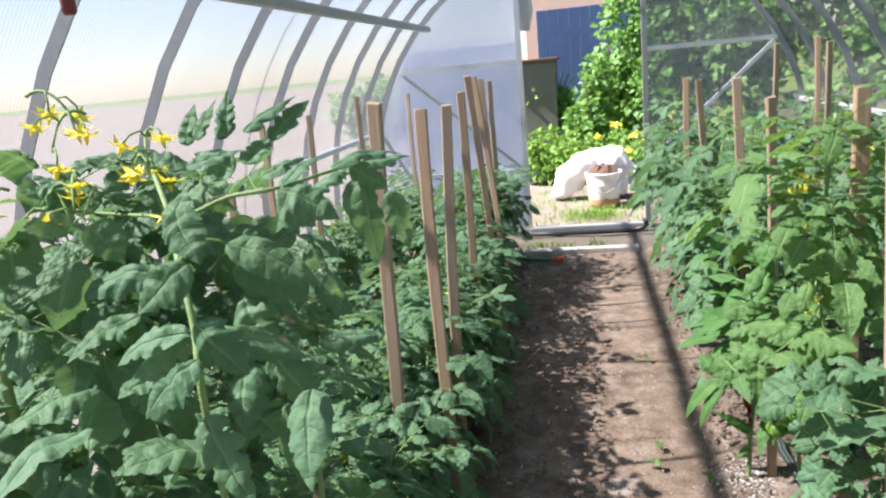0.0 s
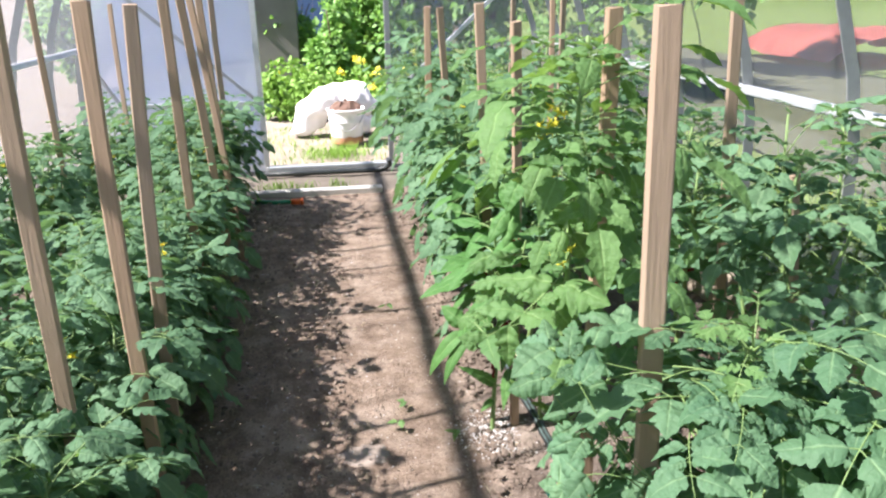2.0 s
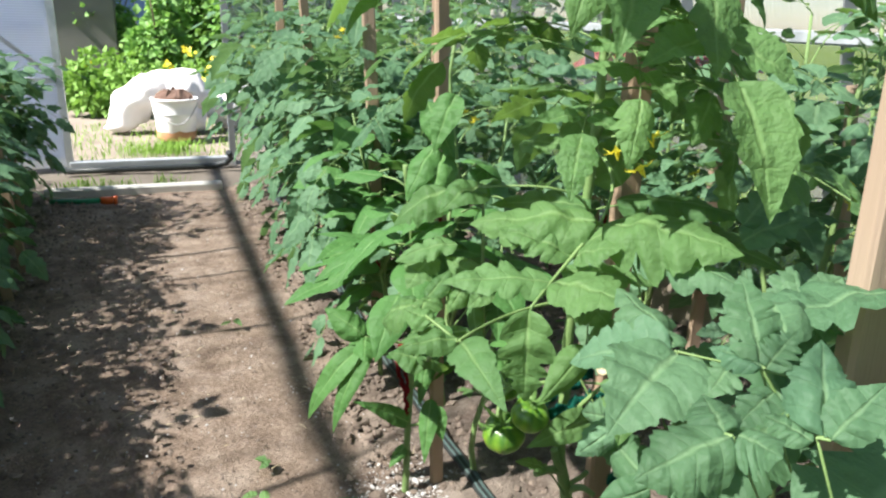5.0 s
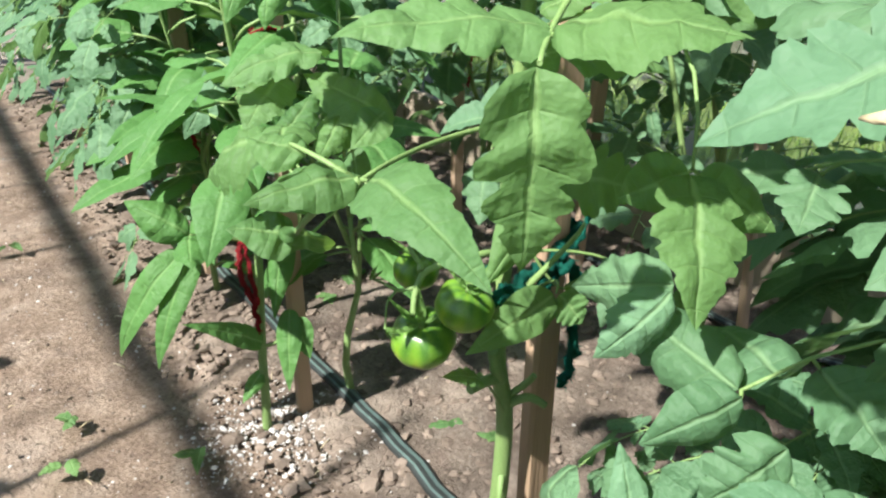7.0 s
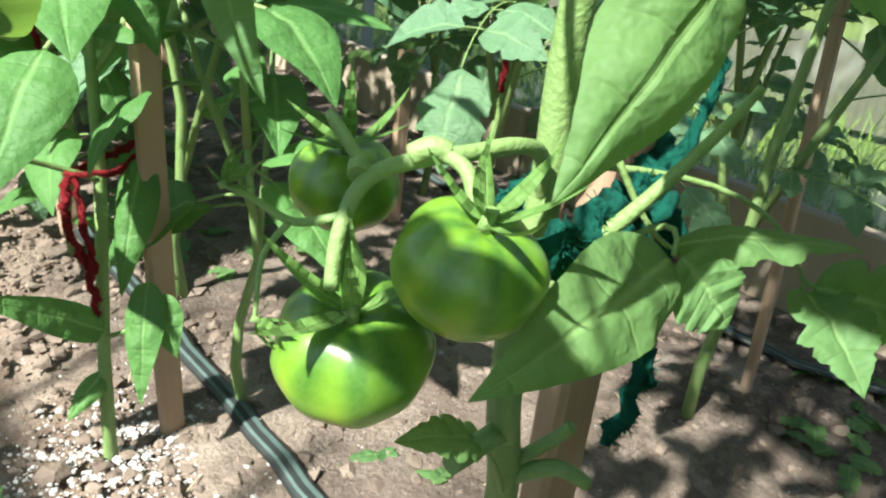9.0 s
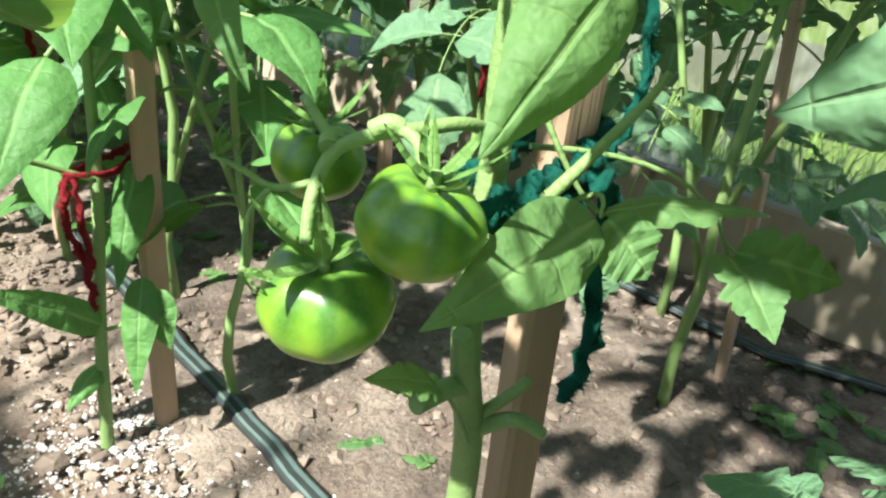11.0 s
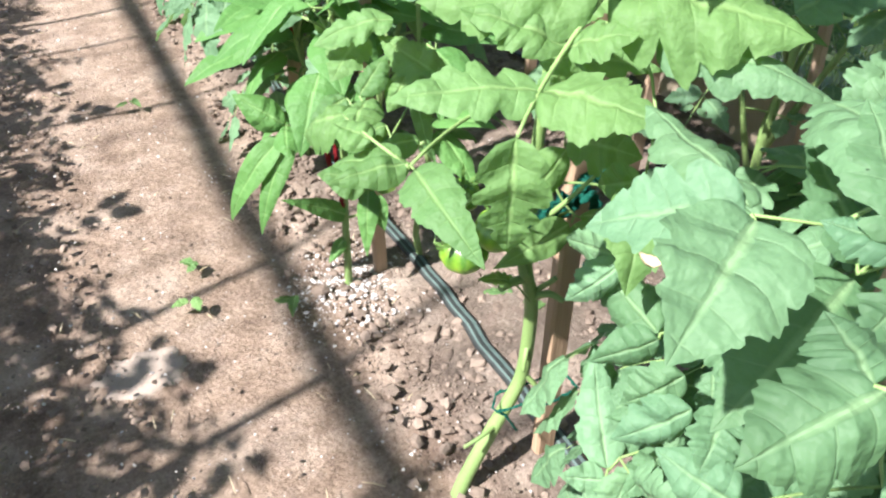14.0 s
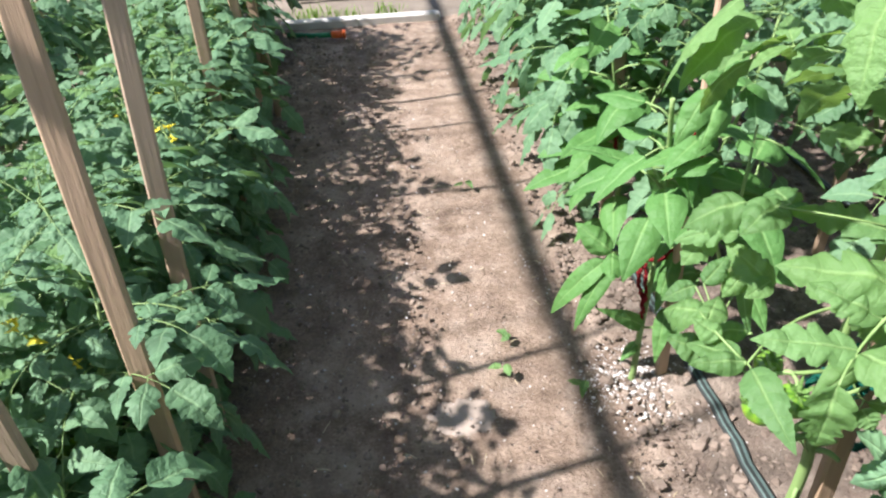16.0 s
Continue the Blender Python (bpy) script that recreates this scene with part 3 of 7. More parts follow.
def compound_leaf(name, seed, length=0.28, pairs=3, size=0.095, sag=0.35, rise=0.15, cols=4, small=True, wide=0.36, shape=LOBED, mat=None):
    """A pinnate tomato leaf on its stalk: leaflets in pairs, small ones between, a larger one at the end."""
    rng = random.Random(seed)
    bm = bmesh.new()
    uvl = bm.loops.layers.uv.new("UVMap")
    side = rng.uniform(-0.12, 0.12)
    pts = bezier((0, 0, 0), (side * length * 0.5, length * 0.55, length * rise), (side * length, length * 0.95, -length * sag), 10)
    n0 = len(bm.faces)
    tube(bm, pts, [0.0020 - 0.00012 * i for i in range(11)], 5, slot=1)

    def at(t):
        i = min(9, int(t * 10))
        p = pts[i].lerp(pts[i + 1], t * 10 - i)
        return p, (pts[i + 1] - pts[i]).normalized()

    def put(t, sgn, ln, ang):
        p, d = at(t)
        nrm = Vector((1, 0, 0)).cross(d)
        nrm = (nrm + Vector((sgn * -0.35 * rng.uniform(0.2, 1.4), 0, 0))).normalized()
        dr = Matrix.Rotation(-sgn * ang, 3, nrm) @ d
        dr = (dr + Vector((0, 0, -rng.uniform(0.0, 0.32)))).normalized()
        stalk = ln * rng.uniform(0.08, 0.2)
        tube(bm, [p, p + dr * stalk], [0.0012, 0.0010], 4, slot=1, caps=False)
        blade(bm, uvl, basis(p + dr * stalk, dr, nrm), ln, ln * wide * rng.uniform(0.85, 1.15), shape, rng, cols,
              fold=rng.uniform(-0.1, 0.6), droop=rng.uniform(0.05, 1.0), ripple=rng.uniform(0.06, 0.16), twist=rng.uniform(-0.7, 0.7))

    for k in range(pairs):
        t = 0.34 + 0.50 * k / max(1, pairs - 1) if pairs > 1 else 0.55
        for sgn in (-1, 1):
            put(min(0.93, t + rng.uniform(-0.03, 0.03)), sgn, size * rng.uniform(0.70, 1.0) * (0.78 + 0.22 * k / max(1, pairs - 1)), radians(rng.uniform(52, 74)))
        if small and k < pairs - 1:
            for sgn in (-1, 1):
                put(t + 0.25 / pairs, sgn, size * rng.uniform(0.22, 0.36), radians(70))
    put(0.995, 0, size * rng.uniform(1.15, 1.4), 0.0)
    me = bpy.data.meshes.new(name)
    bm.to_mesh(me)
    bm.free()
    me.materials.append(mat or LEAF)
    me.materials.append(STEM)
    return me


def simple_leaf(name, seed, length=0.11, wide=0.27, petiole=0.045, droop=0.7, cols=6, mat=None):
    rng = random.Random(seed)
    bm = bmesh.new()
    uvl = bm.loops.layers.uv.new("UVMap")
    end = Vector((0, petiole, petiole * 0.15))
    tube(bm, [(0, 0, 0), end * 0.5 + Vector((0, 0, 0.004)), end], [0.0020, 0.0017, 0.0016], 5, slot=1)
    blade(bm, uvl, basis(end, Vector((0, 1, -0.1)), Vector((0, 0, 1))), length, length * wide, OVATE, rng, cols,
          fold=rng.uniform(0.2, 0.6), droop=droop * rng.uniform(0.7, 1.3), ripple=0.06, twist=rng.uniform(-0.5, 0.5), jag=0.05)
    me = bpy.data.meshes.new(name)
    bm.to_mesh(me)
    bm.free()
    me.materials.append(mat or PEPPER)
    me.materials.append(STEM)
    return me


T_LEAVES = [compound_leaf("tomato_leaf", 10 + i, length=0.21 + 0.025 * (i % 4), pairs=2 + i % 2, wide=0.30, size=0.092 + 0.008 * (i % 3), sag=0.04 + 0.09 * (i % 4), rise=0.14 + 0.05 * (i % 3), shape=LOBED, small=i % 2 == 0, cols=2, mat=LEAF_BED) for i in range(9)]
T_FINE = [compound_leaf("tomato_leaf_fine", 40 + i, length=0.27 + 0.03 * (i % 3), pairs=3, size=0.104 + 0.012 * (i % 2), sag=0.05 + 0.11 * (i % 4), cols=4, wide=0.30, shape=DEEP if i % 3 == 1 else LOBED) for i in range(8)]
T_BROAD = [compound_leaf("broad_tomato_leaf", 60 + i, length=0.25, pairs=2 + i % 2, size=0.112 + 0.015 * (i % 2), sag=0.08 + 0.08 * i, cols=4, wide=0.36, small=i % 2 == 0, shape=BLUNT, mat=LEAF_BED) for i in range(8)]
T_MID = [compound_leaf("tomato_leaf_mid", 50 + i, length=0.26 + 0.03 * (i % 3), pairs=3, size=0.096 + 0.012 * (i % 2), sag=0.05 + 0.11 * (i % 4), cols=4, wide=0.31, shape=BLUNT if i % 2 else LOBED, small=i % 2 == 0, mat=LEAF_BED) for i in range(8)]
# crown leaves: own bluish green, its darkness also standing in for shade
T_CROWN = [compound_leaf("crown_tomato_leaf", 90 + i, length=0.21 + 0.02 * (i % 3), pairs=3, size=0.108 + 0.010 * (i % 2), sag=0.06 + 0.08 * (i % 4), cols=4, wide=0.31, shape=DEEP if i % 3 == 1 else LOBED, mat=LEAF_BED) for i in range(8)]
T_YOUNG = [compound_leaf("young_tomato_leaf", 80 + i, length=0.11, pairs=2, size=0.046, sag=0.1, rise=0.3, shape=FAR, cols=2) for i in range(4)]
P_LEAVES = [simple_leaf("pepper_leaf", 100 + i, length=0.085 + 0.012 * (i % 4), wide=0.25 + 0.03 * (i % 3), droop=0.4 + 0.3 * (i % 3)) for i in range(8)]


def flower_mesh(seed):
    """A nodding tomato flower: six swept-back petals round a pointed cone, on a green stalk."""
    rng = random.Random(seed)
    bm = bmesh.new()
    tube(bm, [(0, 0, 0), (0, 0.008, 0.004), (0, 0.018, -0.002), (0, 0.022, -0.010)], 0.0011, 5, slot=1)
    c = Vector((0, 0.022, -0.010))
    tube(bm, [c, c + Vector((0, 0, -0.006)), c + Vector((0, 0.001, -0.013))], [0.0022, 0.0026, 0.0005], 6, slot=0)
    for k in range(6):
        a = k * math.pi / 3 + rng.uniform(-0.15, 0.15)
        o = Vector((math.cos(a), math.sin(a), 0))
        s = Vector((-o.y, o.x, 0)) * 0.0036
        up = rng.uniform(-0.004, 0.006)
        p1, p2 = c + o * 0.007 + Vector((0, 0, -0.003)), c + o * 0.016 + Vector((0, 0, up))
        v = [bm.verts.new(q) for q in (c + o * 0.001 - s * 0.4, c + o * 0.001 + s * 0.4, p1 + s, p2, p1 - s, p1 + Vector((0, 0, -0.0012)))]
        for tri in ((0, 1, 5), (1, 2, 5), (2, 3, 5), (3, 4, 5), (4, 0, 5)):
            bm.faces.new([v[q] for q in tri]).smooth = True
    me = bpy.data.meshes.new("flower")
    bm.to_mesh(me)
    bm.free()
    me.materials.append(PETAL)
    me.materials.append(STEM)
    return me


FLOWERS = [flower_mesh(i) for i in range(3)]


def small_fruit():
    bm = bmesh.new()
    bmesh.ops.create_uvsphere(bm, u_segments=16, v_segments=10, radius=0.014)
    for v in bm.verts:
        v.co.z *= 0.9
    tube(bm, [(0, 0, 0.012), (0.004, 0, 0.022), (0.012, 0, 0.032)], [0.0018, 0.0014, 0.0014], 5, slot=1)
    for k in range(5):
        a = k * 1.2566
        v = [bm.verts.new(q) for q in ((0.002 * math.cos(a + 1.57), 0.002 * math.sin(a + 1.57), 0.0135), (-0.002 * math.cos(a + 1.57), -0.002 * math.sin(a + 1.57), 0.0135), (0.013 * math.cos(a), 0.013 * math.sin(a), 0.0125))]
        bm.faces.new(v).material_index = 1
    smooth(bm)
    me = bpy.data.meshes.new("small_tomato")
    bm.to_mesh(me)
    bm.free()
    me.materials.append(TOMATO)
    me.materials.append(STEM)
    return me


SMALL_FRUIT = small_fruit()


def link(name, me, parent, m, label=""):
    ob = new(name, me)
    ob.parent = parent
    ob.matrix_basis = m
    if label:
        ob["label"] = label
    return ob


def flower_truss(parent, at, az, n, seed, scale=1.0):
    """A truss: an arching green stalk with several yellow flowers."""
    rng = random.Random(seed)
    d = Vector((math.cos(az), math.sin(az), 0))
    pts = bezier((0, 0, 0), d * 0.03 * scale + Vector((0, 0, 0.012)), d * 0.05 * scale + Vector((0, 0, -0.022)), 8)
    bm = bmesh.new()
    tube(bm, pts, [0.0014 - 0.00007 * i for i in range(9)], 6)
    st = part("flower_truss", bm, STEM, parent, "green truss stalk carrying yellow flowers")
    st.matrix_basis = Matrix.Translation(at)
    for k in range(n):
        p = pts[3 + (k * 5 // max(1, n - 1)) if n > 1 else 8]
        link("flower", FLOWERS[k % 3], st, Matrix.Translation(p) @ pose(0, 0, 0, rng.uniform(-30, 30), rng.uniform(-25, 25), math.degrees(az) - 90 + rng.uniform(-70, 70)) @ Matrix.Scale(scale * rng.uniform(0.85, 1.15), 4))
    return st


def stem_path(height, lean, seed, n=9):
    rng = random.Random(seed)
    p = Vector((0, 0, -0.02))
    out = [p.copy()]
    for i in range(n):
        f = (i + 1) / n
        out.append(Vector((lean[0] * f + rng.uniform(-0.012, 0.012), lean[1] * f + rng.uniform(-0.012, 0.012), height * f)))
    return out


def tomato_plant(x, y, height, label, seed, leaves=18, lean=(0, 0), leafset=None, scale=1.0, low=0.12, shoots=1, flowers=1, group="tomato plants", r=0.008, avoid=None, fruits=0, roll=20):
    """A staked tomato plant: stem, side shoots, pinnate leaves all round, flower trusses."""
    rng = random.Random(seed)
    leafset = leafset or T_LEAVES
    plant = empty("tomato_plant", label, "tomato plant", group, Matrix.Translation((x, y, 0)))
    paths = [stem_path(height, lean, seed)]
    for k in range(shoots):
        a = rng.uniform(0, 6.28)
        o = paths[0][2 + k % 3]
        h = height * rng.uniform(0.45, 0.7)
        paths.append([o, o + Vector((math.cos(a) * 0.06, math.sin(a) * 0.06, h * 0.35)), o + Vector((math.cos(a) * 0.12, math.sin(a) * 0.12, h * 0.75)), o + Vector((math.cos(a) * 0.13, math.sin(a) * 0.13, h))])
    az = rng.uniform(0, 6.28)
    for j, pts in enumerate(paths):
        bm = bmesh.new()
        n = len(pts) - 1
        tube(bm, pts, [(r if j == 0 else r * 0.7) * (1 - 0.6 * i / n) for i in range(n + 1)], 7)
        part("stem", bm, STEM, plant)
        count = leaves if j == 0 else leaves // 2
        for k in range(count):
            f = low + (1 - low) * (k + 0.5) / count if j == 0 else 0.25 + 0.75 * (k + 0.5) / count
            i = min(n - 1, int(f * n))
            p = pts[i].lerp(pts[i + 1], f * n - i)
            az += radians(137.5) + rng.uniform(-0.5, 0.5)
            if avoid and rng.random() < 0.95 and math.cos(az + math.pi / 2 - avoid) > 0.45:
                az += math.pi * 0.8
            young = f > 0.93
            me = rng.choice(T_YOUNG if young else leafset)
            pitch = (52 if young else 28 * f + rng.uniform(-22, 18))
            s = scale * rng.uniform(0.8, 1.15) * (1.0 if f < 0.8 else 0.82)
            link("leaf", me, plant, Matrix.Translation(p) @ pose(0, 0, 0, pitch, rng.uniform(-roll, roll), math.degrees(az)) @ Matrix.Scale(s, 4))
    for k in range(fruits):
        f = rng.uniform(0.25, 0.7)
        i = min(8, int(f * 9))
        a = rng.uniform(0, 6.28)
        link("tomato", SMALL_FRUIT, plant, Matrix.Translation(paths[0][i] + Vector((math.cos(a) * 0.06, math.sin(a) * 0.06, -0.01))) @ pose(0, 0, 0, rng.uniform(-30, 30), rng.uniform(-30, 30), 0) @ Matrix.Scale(rng.uniform(0.7, 1.3), 4), "small yellow-green unripe tomato")
    for k in range(flowers):
        f = rng.uniform(0.70, 1.0)
        i = min(8, int(f * 9))
        flower_truss(plant, rng.choice(paths)[-1] * f if k % 2 else paths[0][i] + Vector((rng.uniform(-0.04, 0.08), rng.uniform(-0.05, 0.05), 0.02)), rng.uniform(0, 6.28), rng.randint(2, 4), seed * 7 + k, 0.9)
    return plant


def pepper_plant(x, y, height, label, seed, leaves=26, lean=(0, 0), scale=1.0, low=0.3, group="pepper plants"):
    """A pepper plant: a forked stem with smooth pointed leaves."""
    rng = random.Random(seed)
    plant = empty("pepper_plant", label, "pepper plant", group, Matrix.Translation((x, y, 0)))
    main = stem_path(height * 0.55, (lean[0] * 0.5, lean[1] * 0.5), seed, 5)
    paths = [main]
    for k in range(3):
        a = rng.uniform(0, 6.28) + k * 2.1
        o = main[3 + k % 3]
        h = height * rng.uniform(0.4, 0.55)
        paths.append([o, o + Vector((math.cos(a) * 0.05, math.sin(a) * 0.05, h * 0.45)), o + Vector((math.cos(a) * 0.09 + lean[0] * 0.5, math.sin(a) * 0.09 + lean[1] * 0.5, h))])
    az = rng.uniform(0, 6.28)
    for j, pts in enumerate(paths):
        bm = bmesh.new()
        n = len(pts) - 1
        tube(bm, pts, [(0.0065 if j == 0 else 0.004) * (1 - 0.5 * i / n) for i in range(n + 1)], 7)
        part("stem", bm, STEM, plant)
        count = leaves // 4 if j == 0 else leaves // 3
        for k in range(count):
            f = (low if j == 0 else 0.1) + (1 - (low if j == 0 else 0.1)) * (k + 0.5) / count
            i = min(n - 1, int(f * n))
            p = pts[i].lerp(pts[i + 1], f * n - i)
            az += radians(137.5) + rng.uniform(-0.4, 0.4)
            link("leaf", rng.choice(P_LEAVES), plant, Matrix.Translation(p) @ pose(0, 0, 0, rng.uniform(-25, 35), rng.uniform(-25, 25), math.degrees(az)) @ Matrix.Scale(scale * rng.uniform(0.8, 1.25), 4))
    return plant


# ---- stakes ----
def stake(base, top, w=0.036, d=0.022, turn=0.0, label="", seed=0):
    """A sawn wooden stake, slightly waney, with a worn top."""
    rng = random.Random(seed)
    base, top = Vector(base), Vector(top)
    w, d, turn = w * 0.88, d * 0.64, turn * 0.35
    ax = top - base
    ln = ax.length
    bm = bmesh.new()
    n = 10
    rows = []
    for i in range(n + 1):
        f = i / n
        k = 1 + rng.uniform(-0.05, 0.05)
        ox, oy = 0.004 * math.sin(f * 5 + seed), 0.003 * math.cos(f * 4 + seed)
        c = 0.003
        prof = [(-w / 2 + c, -d / 2), (w / 2 - c, -d / 2), (w / 2, -d / 2 + c), (w / 2, d / 2 - c), (w / 2 - c, d / 2), (-w / 2 + c, d / 2), (-w / 2, d / 2 - c), (-w / 2, -d / 2 + c)]
        rows.append([bm.verts.new((px * k + ox, py * k + oy, ln * f + (rng.uniform(-0.003, 0.003) if i == n else 0))) for px, py in prof])
    for a, b in zip(rows, rows[1:]):
        for q in range(8):
            bm.faces.new((a[q], a[(q + 1) % 8], b[(q + 1) % 8], b[q]))
    bm.faces.new(rows[-1])
    bm.faces.new(rows[0][::-1])
    z = ax.normalized()
    x = Matrix.Rotation(turn, 3, 'Z') @ Vector((1, 0, 0))
    x = (x - z * x.dot(z)).normalized()
    y = z.cross(x)
    m = Matrix(((x.x, y.x, z.x, base.x), (x.y, y.y, z.y, base.y), (x.z, y.z, z.z, base.z), (0, 0, 0, 1)))
    return thing("wooden_stake", bm, WOOD, label or "rough sawn wooden stake pushed into the bed", "stake", "plant stakes", m=m)


# ---- stakes, by row ----
STAKES = [  # base, top, width, thickness
    ((-0.511, 1.63, 0), (-0.422, 1.515, 1.135), 0.034, 0.020), ((-0.384, 1.69, 0), (-0.397, 1.80, 1.10), 0.034, 0.020), ((-0.419, 1.99, 0), (-0.393, 2.10, 1.09), 0.034, 0.022),
    ((-0.462, 2.83, 0), (-0.450, 2.72, 1.10), 0.034, 0.020), ((-0.404, 3.20, 0), (-0.490, 3.20, 1.148), 0.034, 0.020), ((-0.394, 3.45, 0), (-0.494, 3.45, 1.14), 0.030, 0.020),
    ((-0.463, 3.70, 0), (-0.493, 3.70, 1.12), 0.034, 0.020), ((-0.491, 4.05, 0), (-0.493, 4.05, 1.10), 0.032, 0.020),
    ((-0.431, 1.07, 0), (-0.439, 0.97, 1.00), 0.040, 0.026),
    ((-1.05, 2.70, 0), (-1.05, 2.75, 1.065), 0.026, 0.018), ((-1.06, 2.31, 0), (-1.05, 2.33, 1.065), 0.028, 0.018), ((-1.05, 2.00, 0), (-1.05, 2.06, 0.90), 0.028, 0.020),
    ((-1.04, 3.33, 0), (-1.06, 3.45, 1.10), 0.026, 0.018), ((-1.05, 4.38, 0), (-1.05, 4.47, 1.06), 0.028, 0.018), ((-1.10, 1.88, 0), (-1.04, 1.95, 0.92), 0.026, 0.018),
    ((0.484, 1.280, 0), (0.414, 1.280, 1.093), 0.038, 0.028), ((0.486, 1.580, 0), (0.484, 1.615, 1.082), 0.033, 0.026), ((0.454, 2.014, -0.02), (0.430, 2.03, 1.045), 0.027, 0.020),
    ((0.490, 2.50, 0), (0.451, 2.50, 1.075), 0.032, 0.020), ((0.512, 3.15, 0), (0.443, 3.15, 1.052), 0.030, 0.020), ((0.462, 3.52, 0), (0.447, 3.52, 1.045), 0.032, 0.020),
    ((0.96, 2.33, 0), (0.95, 2.34, 1.15), 0.030, 0.020), ((0.95, 4.04, 0), (0.95, 4.03, 1.15), 0.030, 0.020), ((0.95, 3.32, 0), (0.95, 3.41, 1.17), 0.026, 0.018),
    ((0.96, 3.30, 0), (0.945, 3.24, 1.15), 0.026, 0.018), ((1.043, 2.05, 0), (0.905, 1.94, 1.10), 0.030, 0.022),
    ((0.86, 1.16, 0), (0.845, 1.22, 0.96), 0.042, 0.030), ((1.076, 1.711, 0), (0.963, 1.74, 0.740), 0.026, 0.018),
]
for k, (b, t, w, d) in enumerate(STAKES):
    old = k % 3 == 0
    stake((b[0], b[1], -0.02), t, w, d, 0.25 * ((k * 7) % 5 - 2), "grey weathered sawn wooden stake beside a tomato plant" if old else "pale sawn wooden stake beside a tomato plant", seed=k)

# ---- left bed ----
rng = random.Random(5)
for k in range(10):
    y = 1.02 + 0.365 * k
    bush_plant = tomato_plant(-0.59 + rng.uniform(-0.03, 0.02) - (0.02 if k > 6 else 0), y + rng.uniform(-0.04, 0.04), rng.uniform(0.46, 0.52) + (0.09 if k > 6 else 0), "bushy green tomato plant with small yellow flowers, tied to a stake", 200 + k,
                 leaves=30, shoots=5, flowers=5, leafset=T_MID if k < 4 else T_LEAVES, low=0.08, scale=0.76 if k < 4 else 0.74, fruits=3)
    # low leaves that lean out over the path
    for q in range(12 if k < 6 else 0):
        p = Vector((rng.uniform(0.02, 0.09), rng.uniform(-0.16, 0.16), rng.uniform(0.10, 0.33)))
        link("leaf", T_MID[(k + q) % 8], bush_plant, Matrix.Translation(p) @ pose(0, 0, 0, rng.uniform(-15, 12), rng.uniform(-25, 25), -90 + rng.uniform(-50, 50)) @ Matrix.Scale(rng.uniform(0.55, 0.72), 4))
for k in range(9):
    y = 1.42 + 0.39 * k
    tomato_plant(-1.06 + rng.uniform(-0.05, 0.05), y + rng.uniform(-0.05, 0.05), rng.uniform(0.50, 0.62), "bushy green tomato plant in the back row along the clear wall", 220 + k, leaves=22, shoots=3, flowers=2, scale=0.8)

# ---- right bed ----
for k in range(5):
    y = 2.78 + 0.37 * k
    tomato_plant(0.55 + rng.uniform(-0.03, 0.03), y, rng.uniform(0.74, 0.86), "tall leafy tomato plant tied to a stake in the bed", 260 + k, leaves=28, shoots=4, flowers=2, low=0.10, scale=0.78)
for k, (x, y, h) in enumerate(((0.95, 1.72, 0.78), (1.16, 1.86, 0.82), (0.95, 2.10, 0.78), (1.10, 2.42, 0.74), (0.92, 2.76, 0.96), (1.12, 3.2, 0.8), (1.0, 3.6, 0.9), (1.1, 4.0, 0.88), (1.0, 4.4, 0.85))):
    tomato_plant(x, y, h, "leafy tomato plant with a bare lower stem in the back row", 280 + k, leaves=22 if y < 2.6 else 24, leafset=T_MID if y < 2.6 else T_LEAVES, shoots=2, flowers=1, low=0.62 if y < 2.6 else 0.45, scale=0.74 if y < 2.6 else 0.78)


